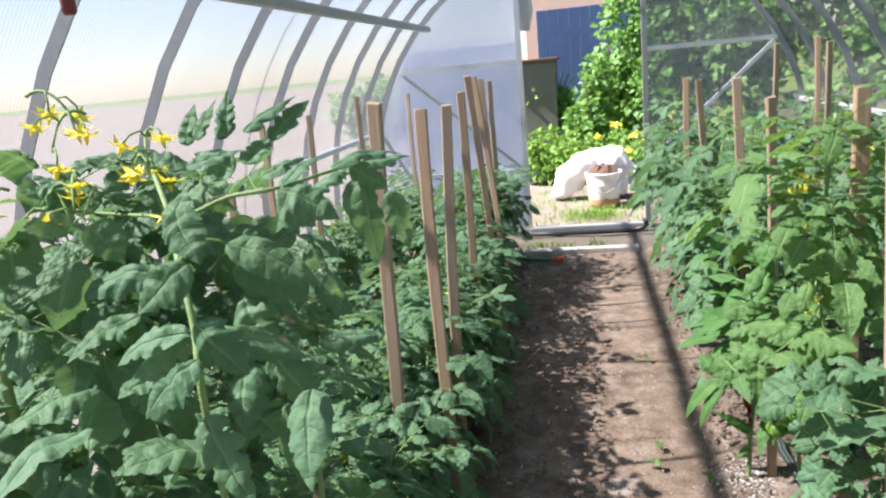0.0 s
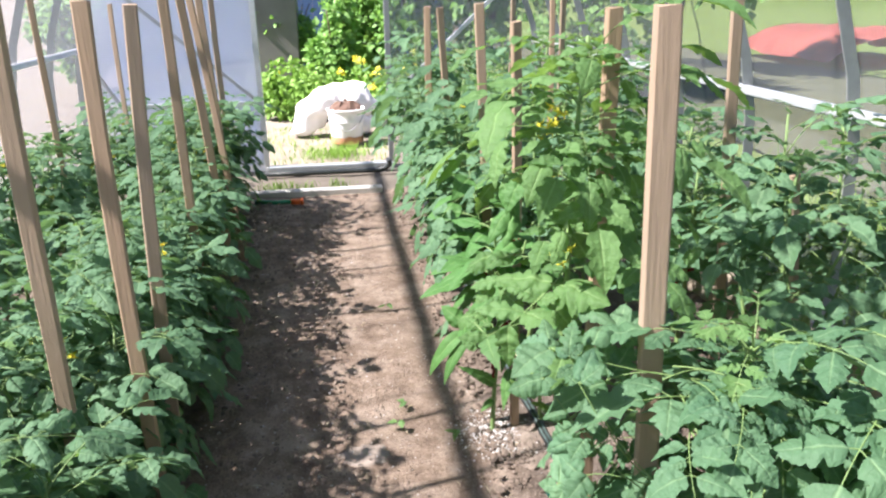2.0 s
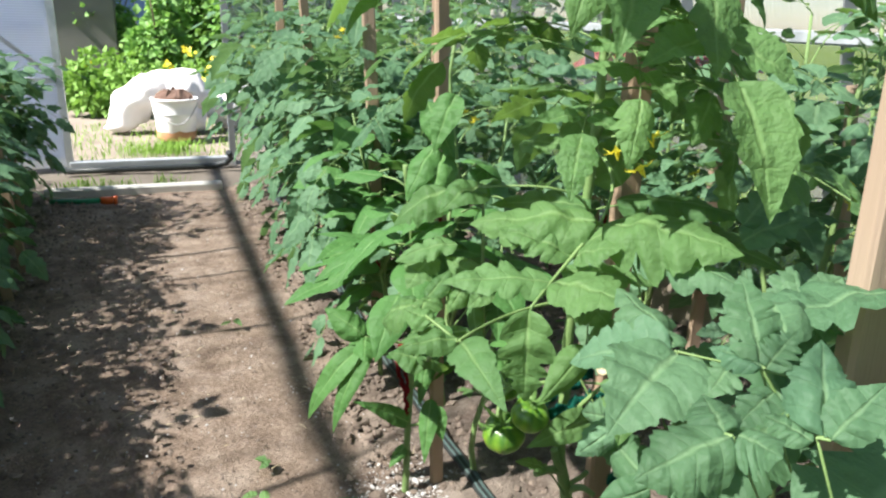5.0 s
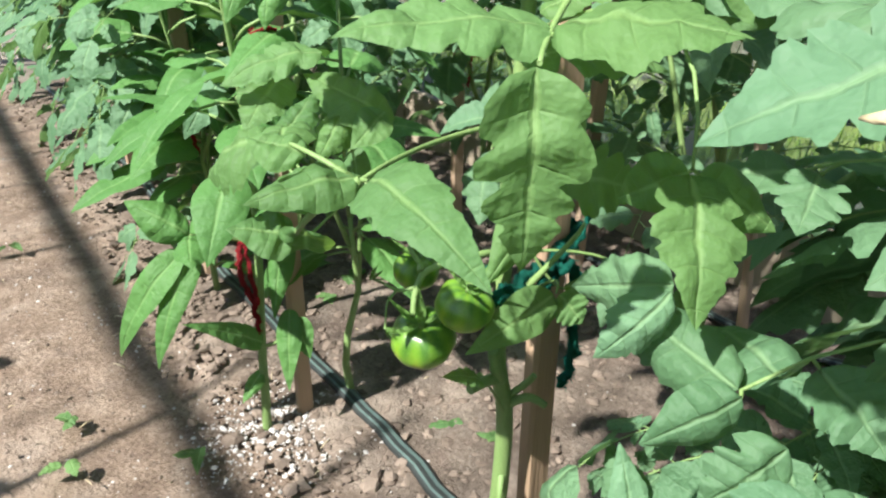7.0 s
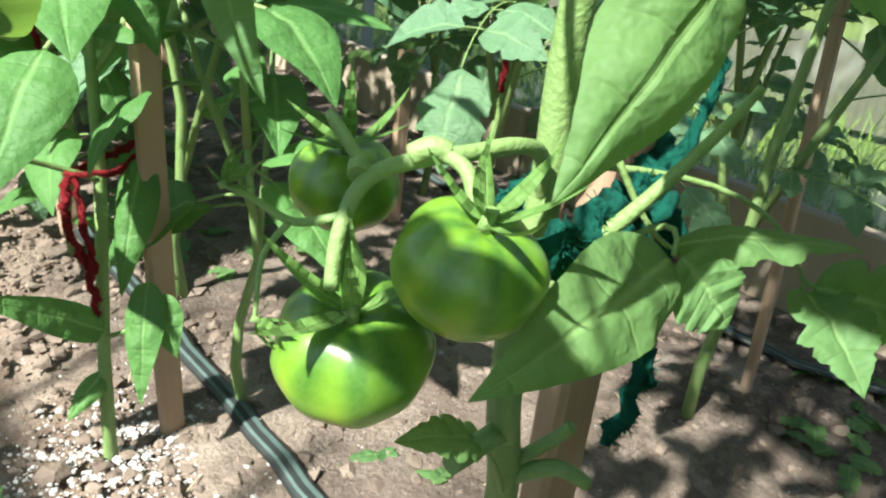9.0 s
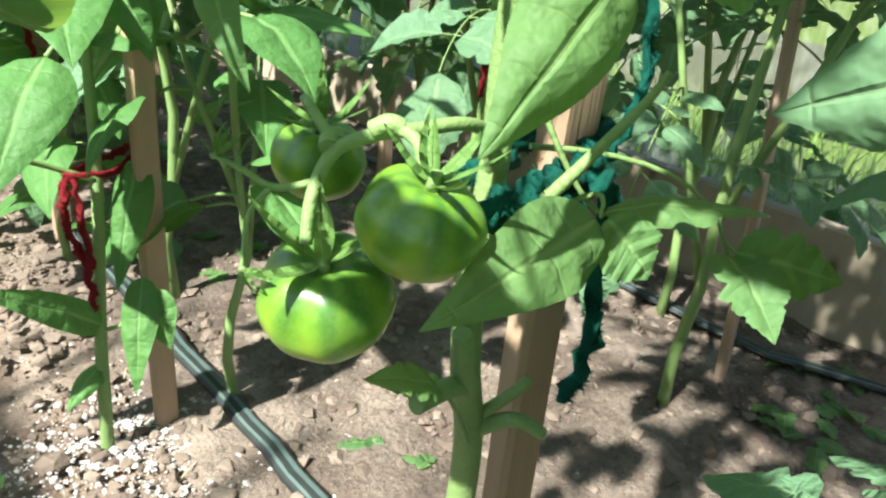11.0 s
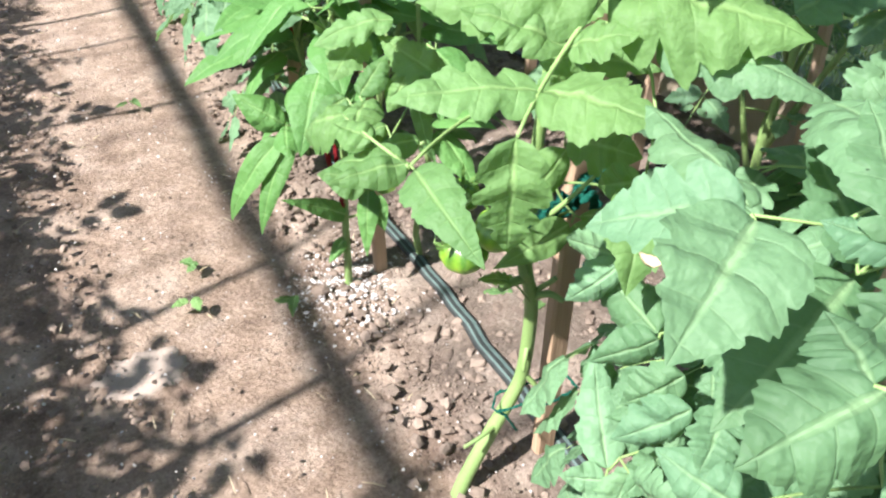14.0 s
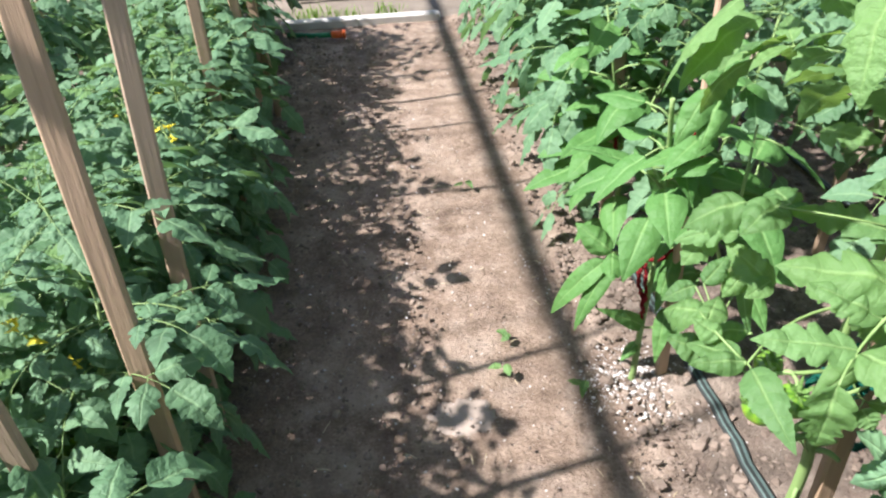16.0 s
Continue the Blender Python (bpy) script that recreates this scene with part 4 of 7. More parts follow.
# ---- plants seen close: leaves set out one by one ----
class Close:
    """A plant at base whose leaves are laid out from point to point."""

    def __init__(self, name, base, label, category, group, green=None):
        self.base = Vector(base)
        self.green = green or LEAF
        self.ob = empty(name, label, category, group, Matrix.Translation(base))

    def stem(self, pts, radii, name="stem", sides=10, label=""):
        bm = bmesh.new()
        pts = [Vector(p) - self.base for p in pts]
        fine = []
        for a in range(len(pts) - 1):
            p0, p1, p2, p3 = pts[max(a - 1, 0)], pts[a], pts[a + 1], pts[min(a + 2, len(pts) - 1)]
            for q in range(5):
                t = q / 5
                fine.append((2 * p1 + (p2 - p0) * t + (2 * p0 - 5 * p1 + 4 * p2 - p3) * t * t + (3 * p1 - p0 - 3 * p2 + p3) * t ** 3) / 2)
        fine.append(pts[-1])
        n = len(fine) - 1
        if isinstance(radii, (int, float)):
            radii = (radii, radii * 0.6)
        tube(bm, fine, [radii[0] + (radii[1] - radii[0]) * i / n for i in range(n + 1)], sides)
        return part(name, bm, STEM, self.ob, label)

    def leaf(self, rachis, blades, seed, mat=None, shape=LOBED, r=0.0021, label="", off=(0, 0, 0)):
        """blades: (from, to, half width, droop, lift) with the points in the world."""
        lr = random.Random(seed)
        bm = bmesh.new()
        uvl = bm.loops.layers.uv.new("UVMap")
        if len(rachis) > 1:
            pts = [Vector(p) - self.base + Vector(off) * (k / (len(rachis) - 1)) for k, p in enumerate(rachis)]
            if len(pts) == 3:
                pts = bezier(pts[0], pts[1] * 2 - (pts[0] + pts[2]) / 2, pts[2], 8)
            tube(bm, pts, [0.68 * r * (1 - 0.45 * i / (len(pts) - 1)) for i in range(len(pts))], 8, slot=1)
        for a, b, w, droop, *more in blades:
            a, b = Vector(a) - self.base + Vector(off), Vector(b) - self.base + Vector(off)
            ch = b - a
            nrm = Vector(more[0]) if more else Vector((-0.35, -0.25, 1.0))
            nrm = (nrm - ch.normalized() * nrm.dot(ch.normalized())).normalized()
            ax = ch.normalized().cross(nrm)
            first = Matrix.Rotation(droop / 2, 3, ax) @ ch.normalized()
            nn = Matrix.Rotation(droop / 2, 3, ax) @ nrm
            ln = ch.length * (droop / 2) / math.sin(droop / 2) if abs(droop) > 0.01 else ch.length
            if len(rachis) > 1:
                near = min(pts, key=lambda p: (p - a).length)
                if (near - a).length > 0.003:
                    tube(bm, [near, a], [0.0010, 0.0009], 6, slot=1, caps=False)
            form = more[1] if len(more) > 1 else shape
            blade(bm, uvl, basis(a, first, nn), ln, w, form, lr, 10, fold=lr.uniform(-0.05, 0.45), droop=droop * 1.25, ripple=0.11, twist=lr.uniform(-0.4, 0.4))
        return part("leaf", bm, [mat or self.green, STEM], self.ob, label)


def fruit_mesh(r, seed):
    """A green tomato: flattened, ribbed round the stalk."""
    bm = bmesh.new()
    bmesh.ops.create_uvsphere(bm, u_segments=48, v_segments=28, radius=r)
    for v in bm.verts:
        a = math.atan2(v.co.y, v.co.x)
        lat = v.co.z / r
        rho = math.hypot(v.co.x, v.co.y)
        rib = 1 + 0.080 * math.cos(5 * a + seed) * max(0.0, lat) ** 0.7 + 0.008 * math.cos(5 * a + seed) + 0.012 * math.cos(9 * a + seed * 2)
        v.co.x *= rib
        v.co.y *= rib
        v.co.z = v.co.z * 0.86 - 0.24 * r * math.exp(-(rho / (0.34 * r)) ** 2) * (1 if lat > 0 else 0.3 * -1)
    return smooth(bm)


def calyx_mesh(r, seed):
    """Five or six narrow sepals and the stub of the stalk."""
    lr = random.Random(seed)
    bm = bmesh.new()
    uvl = bm.loops.layers.uv.new("UVMap")
    tube(bm, [(0, 0, -0.1 * r), (0, 0, 0.22 * r)], [0.12 * r, 0.09 * r], 8, slot=1)
    for k in range(6):
        a = k * 60 + lr.uniform(-12, 12)
        m = pose(0, 0, 0.02 * r, lr.uniform(12, 70), 0, a) @ Matrix.Translation((0, 0.05 * r, 0))
        blade(bm, uvl, m, r * lr.uniform(1.05, 1.6), r * 0.12, OVATE, lr, 4, fold=0.3, droop=-lr.uniform(0.1, 0.9), ripple=0.0)
    return bm


# the tomato plant with fruit
A = Close("tomato_plant", (0.455, 1.590, 0), "tomato plant bearing a truss of green fruit, tied to a stake", "tomato plant", "tomato plants")
A.stem([(0.352, 1.578, -0.015), (0.372, 1.582, 0.030), (0.402, 1.585, 0.088), (0.424, 1.585, 0.134), (0.438, 1.585, 0.175), (0.439, 1.584, 0.248), (0.432, 1.580, 0.300), (0.417, 1.576, 0.350), (0.413, 1.575, 0.400), (0.415, 1.575, 0.440), (0.412, 1.575, 0.490), (0.414, 1.572, 0.60), (0.412, 1.562, 0.74), (0.42, 1.575, 0.92), (0.435, 1.59, 1.04)], (0.0098, 0.0036), sides=14)
A.stem([(0.420, 1.574, 0.335), (0.408, 1.567, 0.352), (0.402, 1.566, 0.372)], (0.0050, 0.0042), "cut_shoot", label="short pruned side shoot with a brown cut end")
A.stem([(0.420, 1.576, 0.335), (0.398, 1.566, 0.347), (0.378, 1.562, 0.349)], (0.0052, 0.0036), "side_branch", label="pale green side branch below the fruit")
A.stem([(0.434, 1.576, 0.305), (0.441, 1.562, 0.316), (0.451, 1.552, 0.310)], (0.0044, 0.0030), "cut_shoot", label="short pruned side shoot with a pale cut end")
A.stem([(0.434, 1.577, 0.312), (0.442, 1.566, 0.328), (0.445, 1.562, 0.336)], (0.0032, 0.0026), "cut_shoot", label="short pruned side shoot with a pale cut end")
A.stem([(0.438, 1.582, 0.178), (0.450, 1.572, 0.160), (0.458, 1.568, 0.140)], (0.0036, 0.0028), "cut_shoot", label="short pruned side shoot with a pale cut end")
A.stem([(0.410, 1.584, 0.100), (0.380, 1.574, 0.104), (0.356, 1.572, 0.102)], (0.0030, 0.0020), "cut_shoot", label="thin dry stub of a lower leaf stalk")
A.stem([(0.439, 1.583, 0.225), (0.430, 1.574, 0.215), (0.427, 1.570, 0.199)], (0.0032, 0.0025), "cut_shoot", label="short pruned side shoot with a pale cut end")
A.stem([(0.414, 1.575, 0.430), (0.404, 1.570, 0.450), (0.388, 1.566, 0.457), (0.370, 1.568, 0.456), (0.357, 1.571, 0.455), (0.345, 1.577, 0.449), (0.337, 1.576, 0.436), (0.333, 1.572, 0.422)], (0.0026, 0.0021), "fruit_truss", label="pale green truss stalk")
A.stem([(0.355, 1.572, 0.456), (0.358, 1.568, 0.459), (0.361, 1.565, 0.458)], (0.0032, 0.0029), "fruit_truss")
A.stem([(0.343, 1.578, 0.450), (0.346, 1.582, 0.452), (0.350, 1.582, 0.452)], (0.0029, 0.0027), "fruit_truss")
A.stem([(0.346, 1.578, 0.450), (0.344, 1.588, 0.458), (0.346, 1.597, 0.460), (0.352, 1.601, 0.453)], (0.0018, 0.0015), "fruit_truss")
A.stem([(0.360, 1.567, 0.458), (0.361, 1.558, 0.456), (0.360, 1.552, 0.449)], (0.0022, 0.0019), "fruit_truss")
A.stem([(0.340, 1.577, 0.440), (0.330, 1.586, 0.436), (0.322, 1.592, 0.441), (0.315, 1.596, 0.445)], (0.0014, 0.0008), "fruit_truss")
A.stem([(0.328, 1.586, 0.436), (0.321, 1.586, 0.428), (0.316, 1.580, 0.414)], (0.0010, 0.0006), "fruit_truss")
A.stem([(0.412, 1.562, 0.415), (0.420, 1.548, 0.436), (0.428, 1.540, 0.452), (0.442, 1.534, 0.470), (0.444, 1.530, 0.480)], (0.0030, 0.0012), "side_shoot", label="young green side shoot")
for k, (c, r, rot) in enumerate((((0.343, 1.574, 0.400), 0.0226, (22, -8, -30)), ((0.358, 1.549, 0.4335), 0.0197, (14, 6, -25)), ((0.357, 1.604, 0.4365), 0.0165, (12, 0, -35)))):
    fr = part("tomato", fruit_mesh(r, k + 1), TOMATO, A.ob, "unripe green tomato with pale shoulders")
    fr.matrix_basis = pose(c[0] - 0.455, c[1] - 1.590, c[2], *rot)
    cx = part("calyx", calyx_mesh(r, k + 3), [SEPAL, STEM], fr, "star of narrow green sepals")
    cx.matrix_basis = Matrix.Translation((0, 0, 0.72 * r))
for k, (c, rot) in enumerate((((0.315, 1.596, 0.445), (40, 0, 30)), ((0.316, 1.580, 0.414), (120, 0, 60)))):
    cx = part("calyx", calyx_mesh(0.0090, k + 13), [SEPAL, STEM], A.ob, "star of narrow green sepals")
    cx.matrix_basis = pose(c[0] - 0.455, c[1] - 1.590, c[2], *rot)
UPW, FACE = (-0.30, -0.35, 0.90), (-0.50, -0.72, 0.45)
# long leaf held out over the path
A.leaf([(0.412, 1.558, 0.70), (0.384, 1.490, 0.690), (0.352, 1.455, 0.664)], [], 10, r=0.0030)
A.leaf([(0.352, 1.455, 0.664), (0.310, 1.440, 0.634), (0.263, 1.402, 0.623)],
       [((0.350, 1.456, 0.664), (0.265, 1.520, 0.655), 0.032, 0.45, UPW, DEEP), ((0.352, 1.452, 0.663), (0.408, 1.360, 0.668), 0.036, 0.5, UPW, DEEP), ((0.326, 1.451, 0.640), (0.277, 1.487, 0.658), 0.018, 0.3, UPW, LOBED),
        ((0.325, 1.449, 0.640), (0.345, 1.416, 0.657), 0.015, 0.3, UPW, BLUNT), ((0.296, 1.430, 0.628), (0.217, 1.457, 0.630), 0.020, 0.5, UPW, LOBED), ((0.294, 1.426, 0.628), (0.321, 1.364, 0.636), 0.026, 0.5, UPW, LOBED),
        ((0.262, 1.402, 0.622), (0.264, 1.402, 0.545), 0.021, 0.5, FACE, DEEP)], 11, r=0.0026, label="long lit tomato leaf held out over the path")
# its neighbour below, with oval leaflets and one broad arching blade
A.leaf([(0.414, 1.572, 0.545), (0.340, 1.560, 0.545), (0.252, 1.498, 0.556)], [((0.250, 1.488, 0.559), (0.244, 1.398, 0.552), 0.018, 1.1, (-0.50, -0.15, 0.85), BLUNT)], 12, r=0.0030)
A.leaf([(0.252, 1.498, 0.556), (0.242, 1.530, 0.530), (0.258, 1.588, 0.490)],
       [((0.252, 1.500, 0.557), (0.200, 1.510, 0.552), 0.013, 0.4, UPW, OVATE), ((0.248, 1.505, 0.555), (0.218, 1.556, 0.536), 0.016, 0.4, UPW, OVATE), ((0.256, 1.580, 0.494), (0.222, 1.598, 0.503), 0.018, 0.5, UPW, OVATE), ((0.252, 1.560, 0.508), (0.270, 1.590, 0.478), 0.016, 0.6, FACE, OVATE),
        ((0.351, 1.681, 0.509), (0.344, 1.636, 0.453), 0.011, 0.7, (-0.75, -0.5, 0.3), OVATE)], 13, r=0.0036, label="tomato leaf with smooth oval leaflets on a thick pale stalk")
A.leaf([(0.250, 1.502, 0.556), (0.237, 1.530, 0.565), (0.237, 1.573, 0.560)],
       [((0.237, 1.573, 0.560), (0.217, 1.614, 0.531), 0.021, 0.5, UPW, BLUNT), ((0.238, 1.555, 0.562), (0.272, 1.600, 0.556), 0.016, 0.4, UPW, OVATE), ((0.240, 1.530, 0.560), (0.222, 1.558, 0.566), 0.013, 0.4, UPW, OVATE)], 14, r=0.0022)
A.leaf([(0.414, 1.566, 0.64), (0.36, 1.55, 0.67), (0.29, 1.62, 0.655)],
       [((0.290, 1.620, 0.655), (0.235, 1.640, 0.620), 0.027, 0.7, UPW, BLUNT), ((0.315, 1.600, 0.665), (0.262, 1.575, 0.650), 0.022, 0.5, UPW, OVATE), ((0.320, 1.595, 0.665), (0.335, 1.665, 0.640), 0.020, 0.7)], 15)
A.leaf([(0.298, 1.567, 0.526), (0.284, 1.580, 0.508), (0.259, 1.591, 0.481)], [((0.264, 1.591, 0.485), (0.230, 1.610, 0.497), 0.010, 0.40, UPW, OVATE),
        ((0.295, 1.570, 0.526), (0.256, 1.603, 0.504), 0.013, 0.50, UPW, OVATE),
        ((0.268, 1.644, 0.534), (0.233, 1.650, 0.513), 0.013, 0.50, UPW, OVATE),
        ((0.286, 1.609, 0.522), (0.247, 1.619, 0.506), 0.012, 0.40, UPW, OVATE),
        ((0.281, 1.649, 0.531), (0.314, 1.664, 0.557), 0.014, 0.40, UPW, BLUNT)], 23)
A.leaf([], [((0.344, 1.618, 0.539), (0.312, 1.679, 0.569), 0.019, 0.50, UPW, BLUNT),
        ((0.325, 1.675, 0.580), (0.259, 1.699, 0.562), 0.017, 0.60, UPW, LOBED),
        ((0.308, 1.702, 0.562), (0.270, 1.687, 0.530), 0.020, 0.60, FACE, BLUNT),
        ((0.324, 1.644, 0.545), (0.299, 1.636, 0.518), 0.014, 0.50, FACE, OVATE),
        ((0.342, 1.622, 0.548), (0.315, 1.620, 0.528), 0.013, 0.50, FACE, OVATE)], 24)
A.leaf([(0.415, 1.565, 0.640), (0.470, 1.540, 0.650), (0.500, 1.490, 0.645)], [((0.440, 1.557, 0.652), (0.515, 1.452, 0.659), 0.024, 0.40, UPW, DEEP),
        ((0.410, 1.554, 0.644), (0.336, 1.626, 0.640), 0.024, 0.40, UPW, DEEP),
        ((0.488, 1.563, 0.623), (0.544, 1.433, 0.613), 0.024, 0.50, UPW, LOBED)], 25, r=0.0016)
A.leaf([], [((0.594, 1.517, 0.688), (0.562, 1.557, 0.718), 0.022, 0.50, UPW, LOBED), ((0.620, 1.483, 0.691), (0.598, 1.510, 0.669), 0.022, 0.50, UPW, BLUNT),
        ((0.410, 1.705, 0.681), (0.449, 1.657, 0.690), 0.019, 0.50, UPW, LOBED)], 26)
A.leaf([], [((0.392, 1.537, 0.617), (0.439, 1.502, 0.641), 0.015, 0.50, UPW, BLUNT),
        ((0.359, 1.518, 0.599), (0.438, 1.476, 0.596), 0.016, 0.50, UPW, DEEP),
        ((0.381, 1.535, 0.582), (0.419, 1.512, 0.537), 0.024, 0.50, FACE, BLUNT),
        ((0.444, 1.556, 0.666), (0.420, 1.579, 0.707), 0.023, 0.50, FACE, LOBED),
        ((0.452, 1.553, 0.707), (0.425, 1.576, 0.740), 0.022, 0.50, FACE, BLUNT),
        ((0.452, 1.578, 0.687), (0.481, 1.554, 0.716), 0.021, 0.50, UPW, LOBED)], 27)
# leaf beside the fruit and the large one above it
A.leaf([(0.416, 1.570, 0.400), (0.432, 1.545, 0.432), (0.426, 1.532, 0.430)],
       [((0.424, 1.532, 0.430), (0.344, 1.526, 0.413), 0.0165, 0.6, (-0.35, -0.75, 0.6), OVATE), ((0.427, 1.530, 0.430), (0.436, 1.512, 0.412), 0.014, 0.8, (-0.4, -0.6, 0.6), BLUNT)], 16)
A.leaf([(0.414, 1.572, 0.550), (0.412, 1.548, 0.545), (0.402, 1.528, 0.515)],
       [((0.402, 1.526, 0.514), (0.349, 1.519, 0.464), 0.017, 0.35, (-0.55, -0.8, 0.2), OVATE), ((0.404, 1.528, 0.525), (0.440, 1.480, 0.520), 0.024, 0.6, FACE, LOBED)], 17)
A.leaf([(0.415, 1.570, 0.480), (0.430, 1.552, 0.440), (0.444, 1.542, 0.424)],
       [((0.444, 1.542, 0.424), (0.496, 1.502, 0.433), 0.011, 0.5, (-0.1, -0.3, 0.95), BLUNT)], 18)
A.leaf([(0.440, 1.580, 0.440), (0.500, 1.550, 0.430), (0.508, 1.522, 0.408)],
       [((0.510, 1.520, 0.402), (0.492, 1.483, 0.385), 0.016, 0.6, FACE, LOBED), ((0.512, 1.518, 0.404), (0.540, 1.480, 0.400), 0.016, 0.5, FACE, LOBED)], 22)
# the leaf that hangs in three lobes, and the lower ones before the stake
A.leaf([(0.414, 1.560, 0.605), (0.385, 1.450, 0.625), (0.356, 1.400, 0.572)],
       [((0.356, 1.400, 0.570), (0.322, 1.362, 0.524), 0.021, 0.45, FACE, LOBED), ((0.357, 1.402, 0.570), (0.353, 1.436, 0.547), 0.014, 0.4, FACE, OVATE), ((0.358, 1.398, 0.570), (0.382, 1.370, 0.548), 0.015, 0.4, FACE, OVATE)], 19, label="three-lobed tomato leaf hanging beside the stake")
A.leaf([(0.436, 1.580, 0.285), (0.408, 1.568, 0.330), (0.392, 1.564, 0.350)], [((0.392, 1.564, 0.350), (0.352, 1.560, 0.374), 0.009, 0.5, UPW, LOBED), ((0.398, 1.568, 0.345), (0.380, 1.585, 0.345), 0.009, 0.5)], 20)
lr = random.Random(77)
for k in range(17):
    f = k / 16
    z = 0.71 + 0.34 * f
    az = 200 + 137.5 * k
    p = Vector((0.412 + 0.02 * f, 1.565 + 0.02 * f, z)) - A.base
    if z < 0.80 and 40 < (az % 360) < 190:
        az += 150
    link("leaf", lr.choice(T_FINE if z < 0.96 else T_YOUNG), A.ob, Matrix.Translation(p) @ pose(0, 0, 0, 25 * f + lr.uniform(-10, 25), lr.uniform(-15, 15), az) @ Matrix.Scale(lr.uniform(0.55, 0.80), 4))
for k in range(9):
    p = Vector((0.415, 1.565, 0.74 + 0.020 * k)) - A.base
    link("leaf", T_FINE[k % 8], A.ob, Matrix.Translation(p) @ pose(0, 0, 0, 5 + lr.uniform(-10, 16), lr.uniform(-20, 20), 140 + 80 * ((k * 0.618) % 1.0)) @ Matrix.Scale(lr.uniform(0.40, 0.52), 4))
for k in range(18):
    p = Vector((0.41 + 0.05 * ((k * 0.755) % 1.0), 1.56 + 0.05 * ((k * 0.57) % 1.0), 0.78 + 0.24 * k / 17)) - A.base
    link("leaf", T_FINE[(k * 5) % 8], A.ob, Matrix.Translation(p) @ pose(0, 0, 0, 10 + lr.uniform(-10, 25), lr.uniform(-20, 20), 40 + 137.5 * k) @ Matrix.Scale(lr.uniform(0.45, 0.62), 4))
A.stem([(0.413, 1.560, 0.715), (0.385, 1.500, 0.755), (0.368, 1.452, 0.742)], (0.0026, 0.0018))
for at, az, n, sc in (((0.368, 1.452, 0.742), 4.0, 4, 0.72), ((0.425, 1.62, 0.925), 3.9, 5, 0.9), ((0.43, 1.63, 0.895), 3.4, 4, 0.9)):
    flower_truss(A.ob, Vector(at) - A.base, az, n, int(az * 100), sc)

# pale leaves of the neighbour that stands nearer the door of the path
# the darker bed green is partly leaf tone, partly shade put into the colour
N = Close("tomato_plant", (0.62, 1.20, 0), "large tomato plant with pale broad leaves and one browned leaf edge", "tomato plant", "tomato plants", LEAF_BED)
N.stem([(0.62, 1.20, -0.02), (0.60, 1.205, 0.25), (0.565, 1.215, 0.46), (0.552, 1.21, 0.60), (0.548, 1.205, 0.66)], (0.009, 0.0040), sides=12)
N.leaf([(0.556, 1.213, 0.60), (0.43, 1.240, 0.612), (0.292, 1.287, 0.640)],
       [((0.293, 1.289, 0.641), (0.306, 1.366, 0.650), 0.019, 0.4, UPW, DEEP), ((0.290, 1.288, 0.640), (0.252, 1.336, 0.618), 0.022, 0.6, UPW, LOBED), ((0.291, 1.284, 0.639), (0.227, 1.256, 0.620), 0.028, 0.6, UPW, BLUNT),
        ((0.345, 1.262, 0.652), (0.400, 1.345, 0.645), 0.024, 0.7, UPW, LOBED)], 31, r=0.0018, label="pale broad tomato leaf, one edge curled and browned")
bm = bmesh.new()
tube(bm, bezier((0.246, 1.296, 0.6315), (0.240, 1.280, 0.636), (0.256, 1.282, 0.640), 8), [0.0006, 0.0016, 0.0022, 0.0024, 0.0022, 0.0020, 0.0016, 0.0012, 0.0006], 6, flat=0.5)
for v in bm.verts:
    v.co += noise.noise_vector(v.co * 300) * 0.0012 - N.base
part("dry_edge", bm, LEAF_DRY, N.ob, "curled brown dry edge of a leaf")
N.leaf([(0.560, 1.213, 0.55), (0.45, 1.235, 0.610), (0.376, 1.278, 0.584)],
       [((0.374, 1.277, 0.584), (0.278, 1.260, 0.548), 0.029, 0.5, (-0.5, -0.40, 0.80), BLUNT), ((0.380, 1.282, 0.586), (0.390, 1.335, 0.628), 0.022, 0.3, UPW, LOBED), ((0.384, 1.278, 0.588), (0.420, 1.300, 0.632), 0.022, 0.3, UPW, LOBED), ((0.42, 1.255, 0.596), (0.402, 1.215, 0.575), 0.024, 0.6)], 32, r=0.0018)
N.leaf([(0.572, 1.213, 0.40), (0.46, 1.295, 0.500), (0.349, 1.353, 0.490)],
       [((0.348, 1.354, 0.490), (0.346, 1.427, 0.505), 0.018, 0.3, FACE, BLUNT), ((0.346, 1.351, 0.489), (0.312, 1.372, 0.464), 0.014, 0.5, FACE, OVATE), ((0.366, 1.345, 0.494), (0.395, 1.400, 0.485), 0.018, 0.5, FACE, OVATE), ((0.380, 1.338, 0.498), (0.372, 1.300, 0.480), 0.018, 0.6, FACE, LOBED)], 33, label="shaded tomato leaf with toothed leaflets")
N.leaf([],
       [((0.352, 1.330, 0.474), (0.320, 1.345, 0.446), 0.017, 0.5, FACE, LOBED), ((0.347, 1.315, 0.462), (0.308, 1.335, 0.430), 0.017, 0.5, FACE, BLUNT), ((0.36, 1.305, 0.466), (0.330, 1.285, 0.445), 0.018, 0.6, FACE, LOBED)], 34)
N.leaf([],
       [((0.352, 1.395, 0.520), (0.350, 1.457, 0.492), 0.016, 0.5, FACE, BLUNT), ((0.345, 1.392, 0.520), (0.312, 1.402, 0.490), 0.013, 0.9, FACE, BLUNT)], 35)
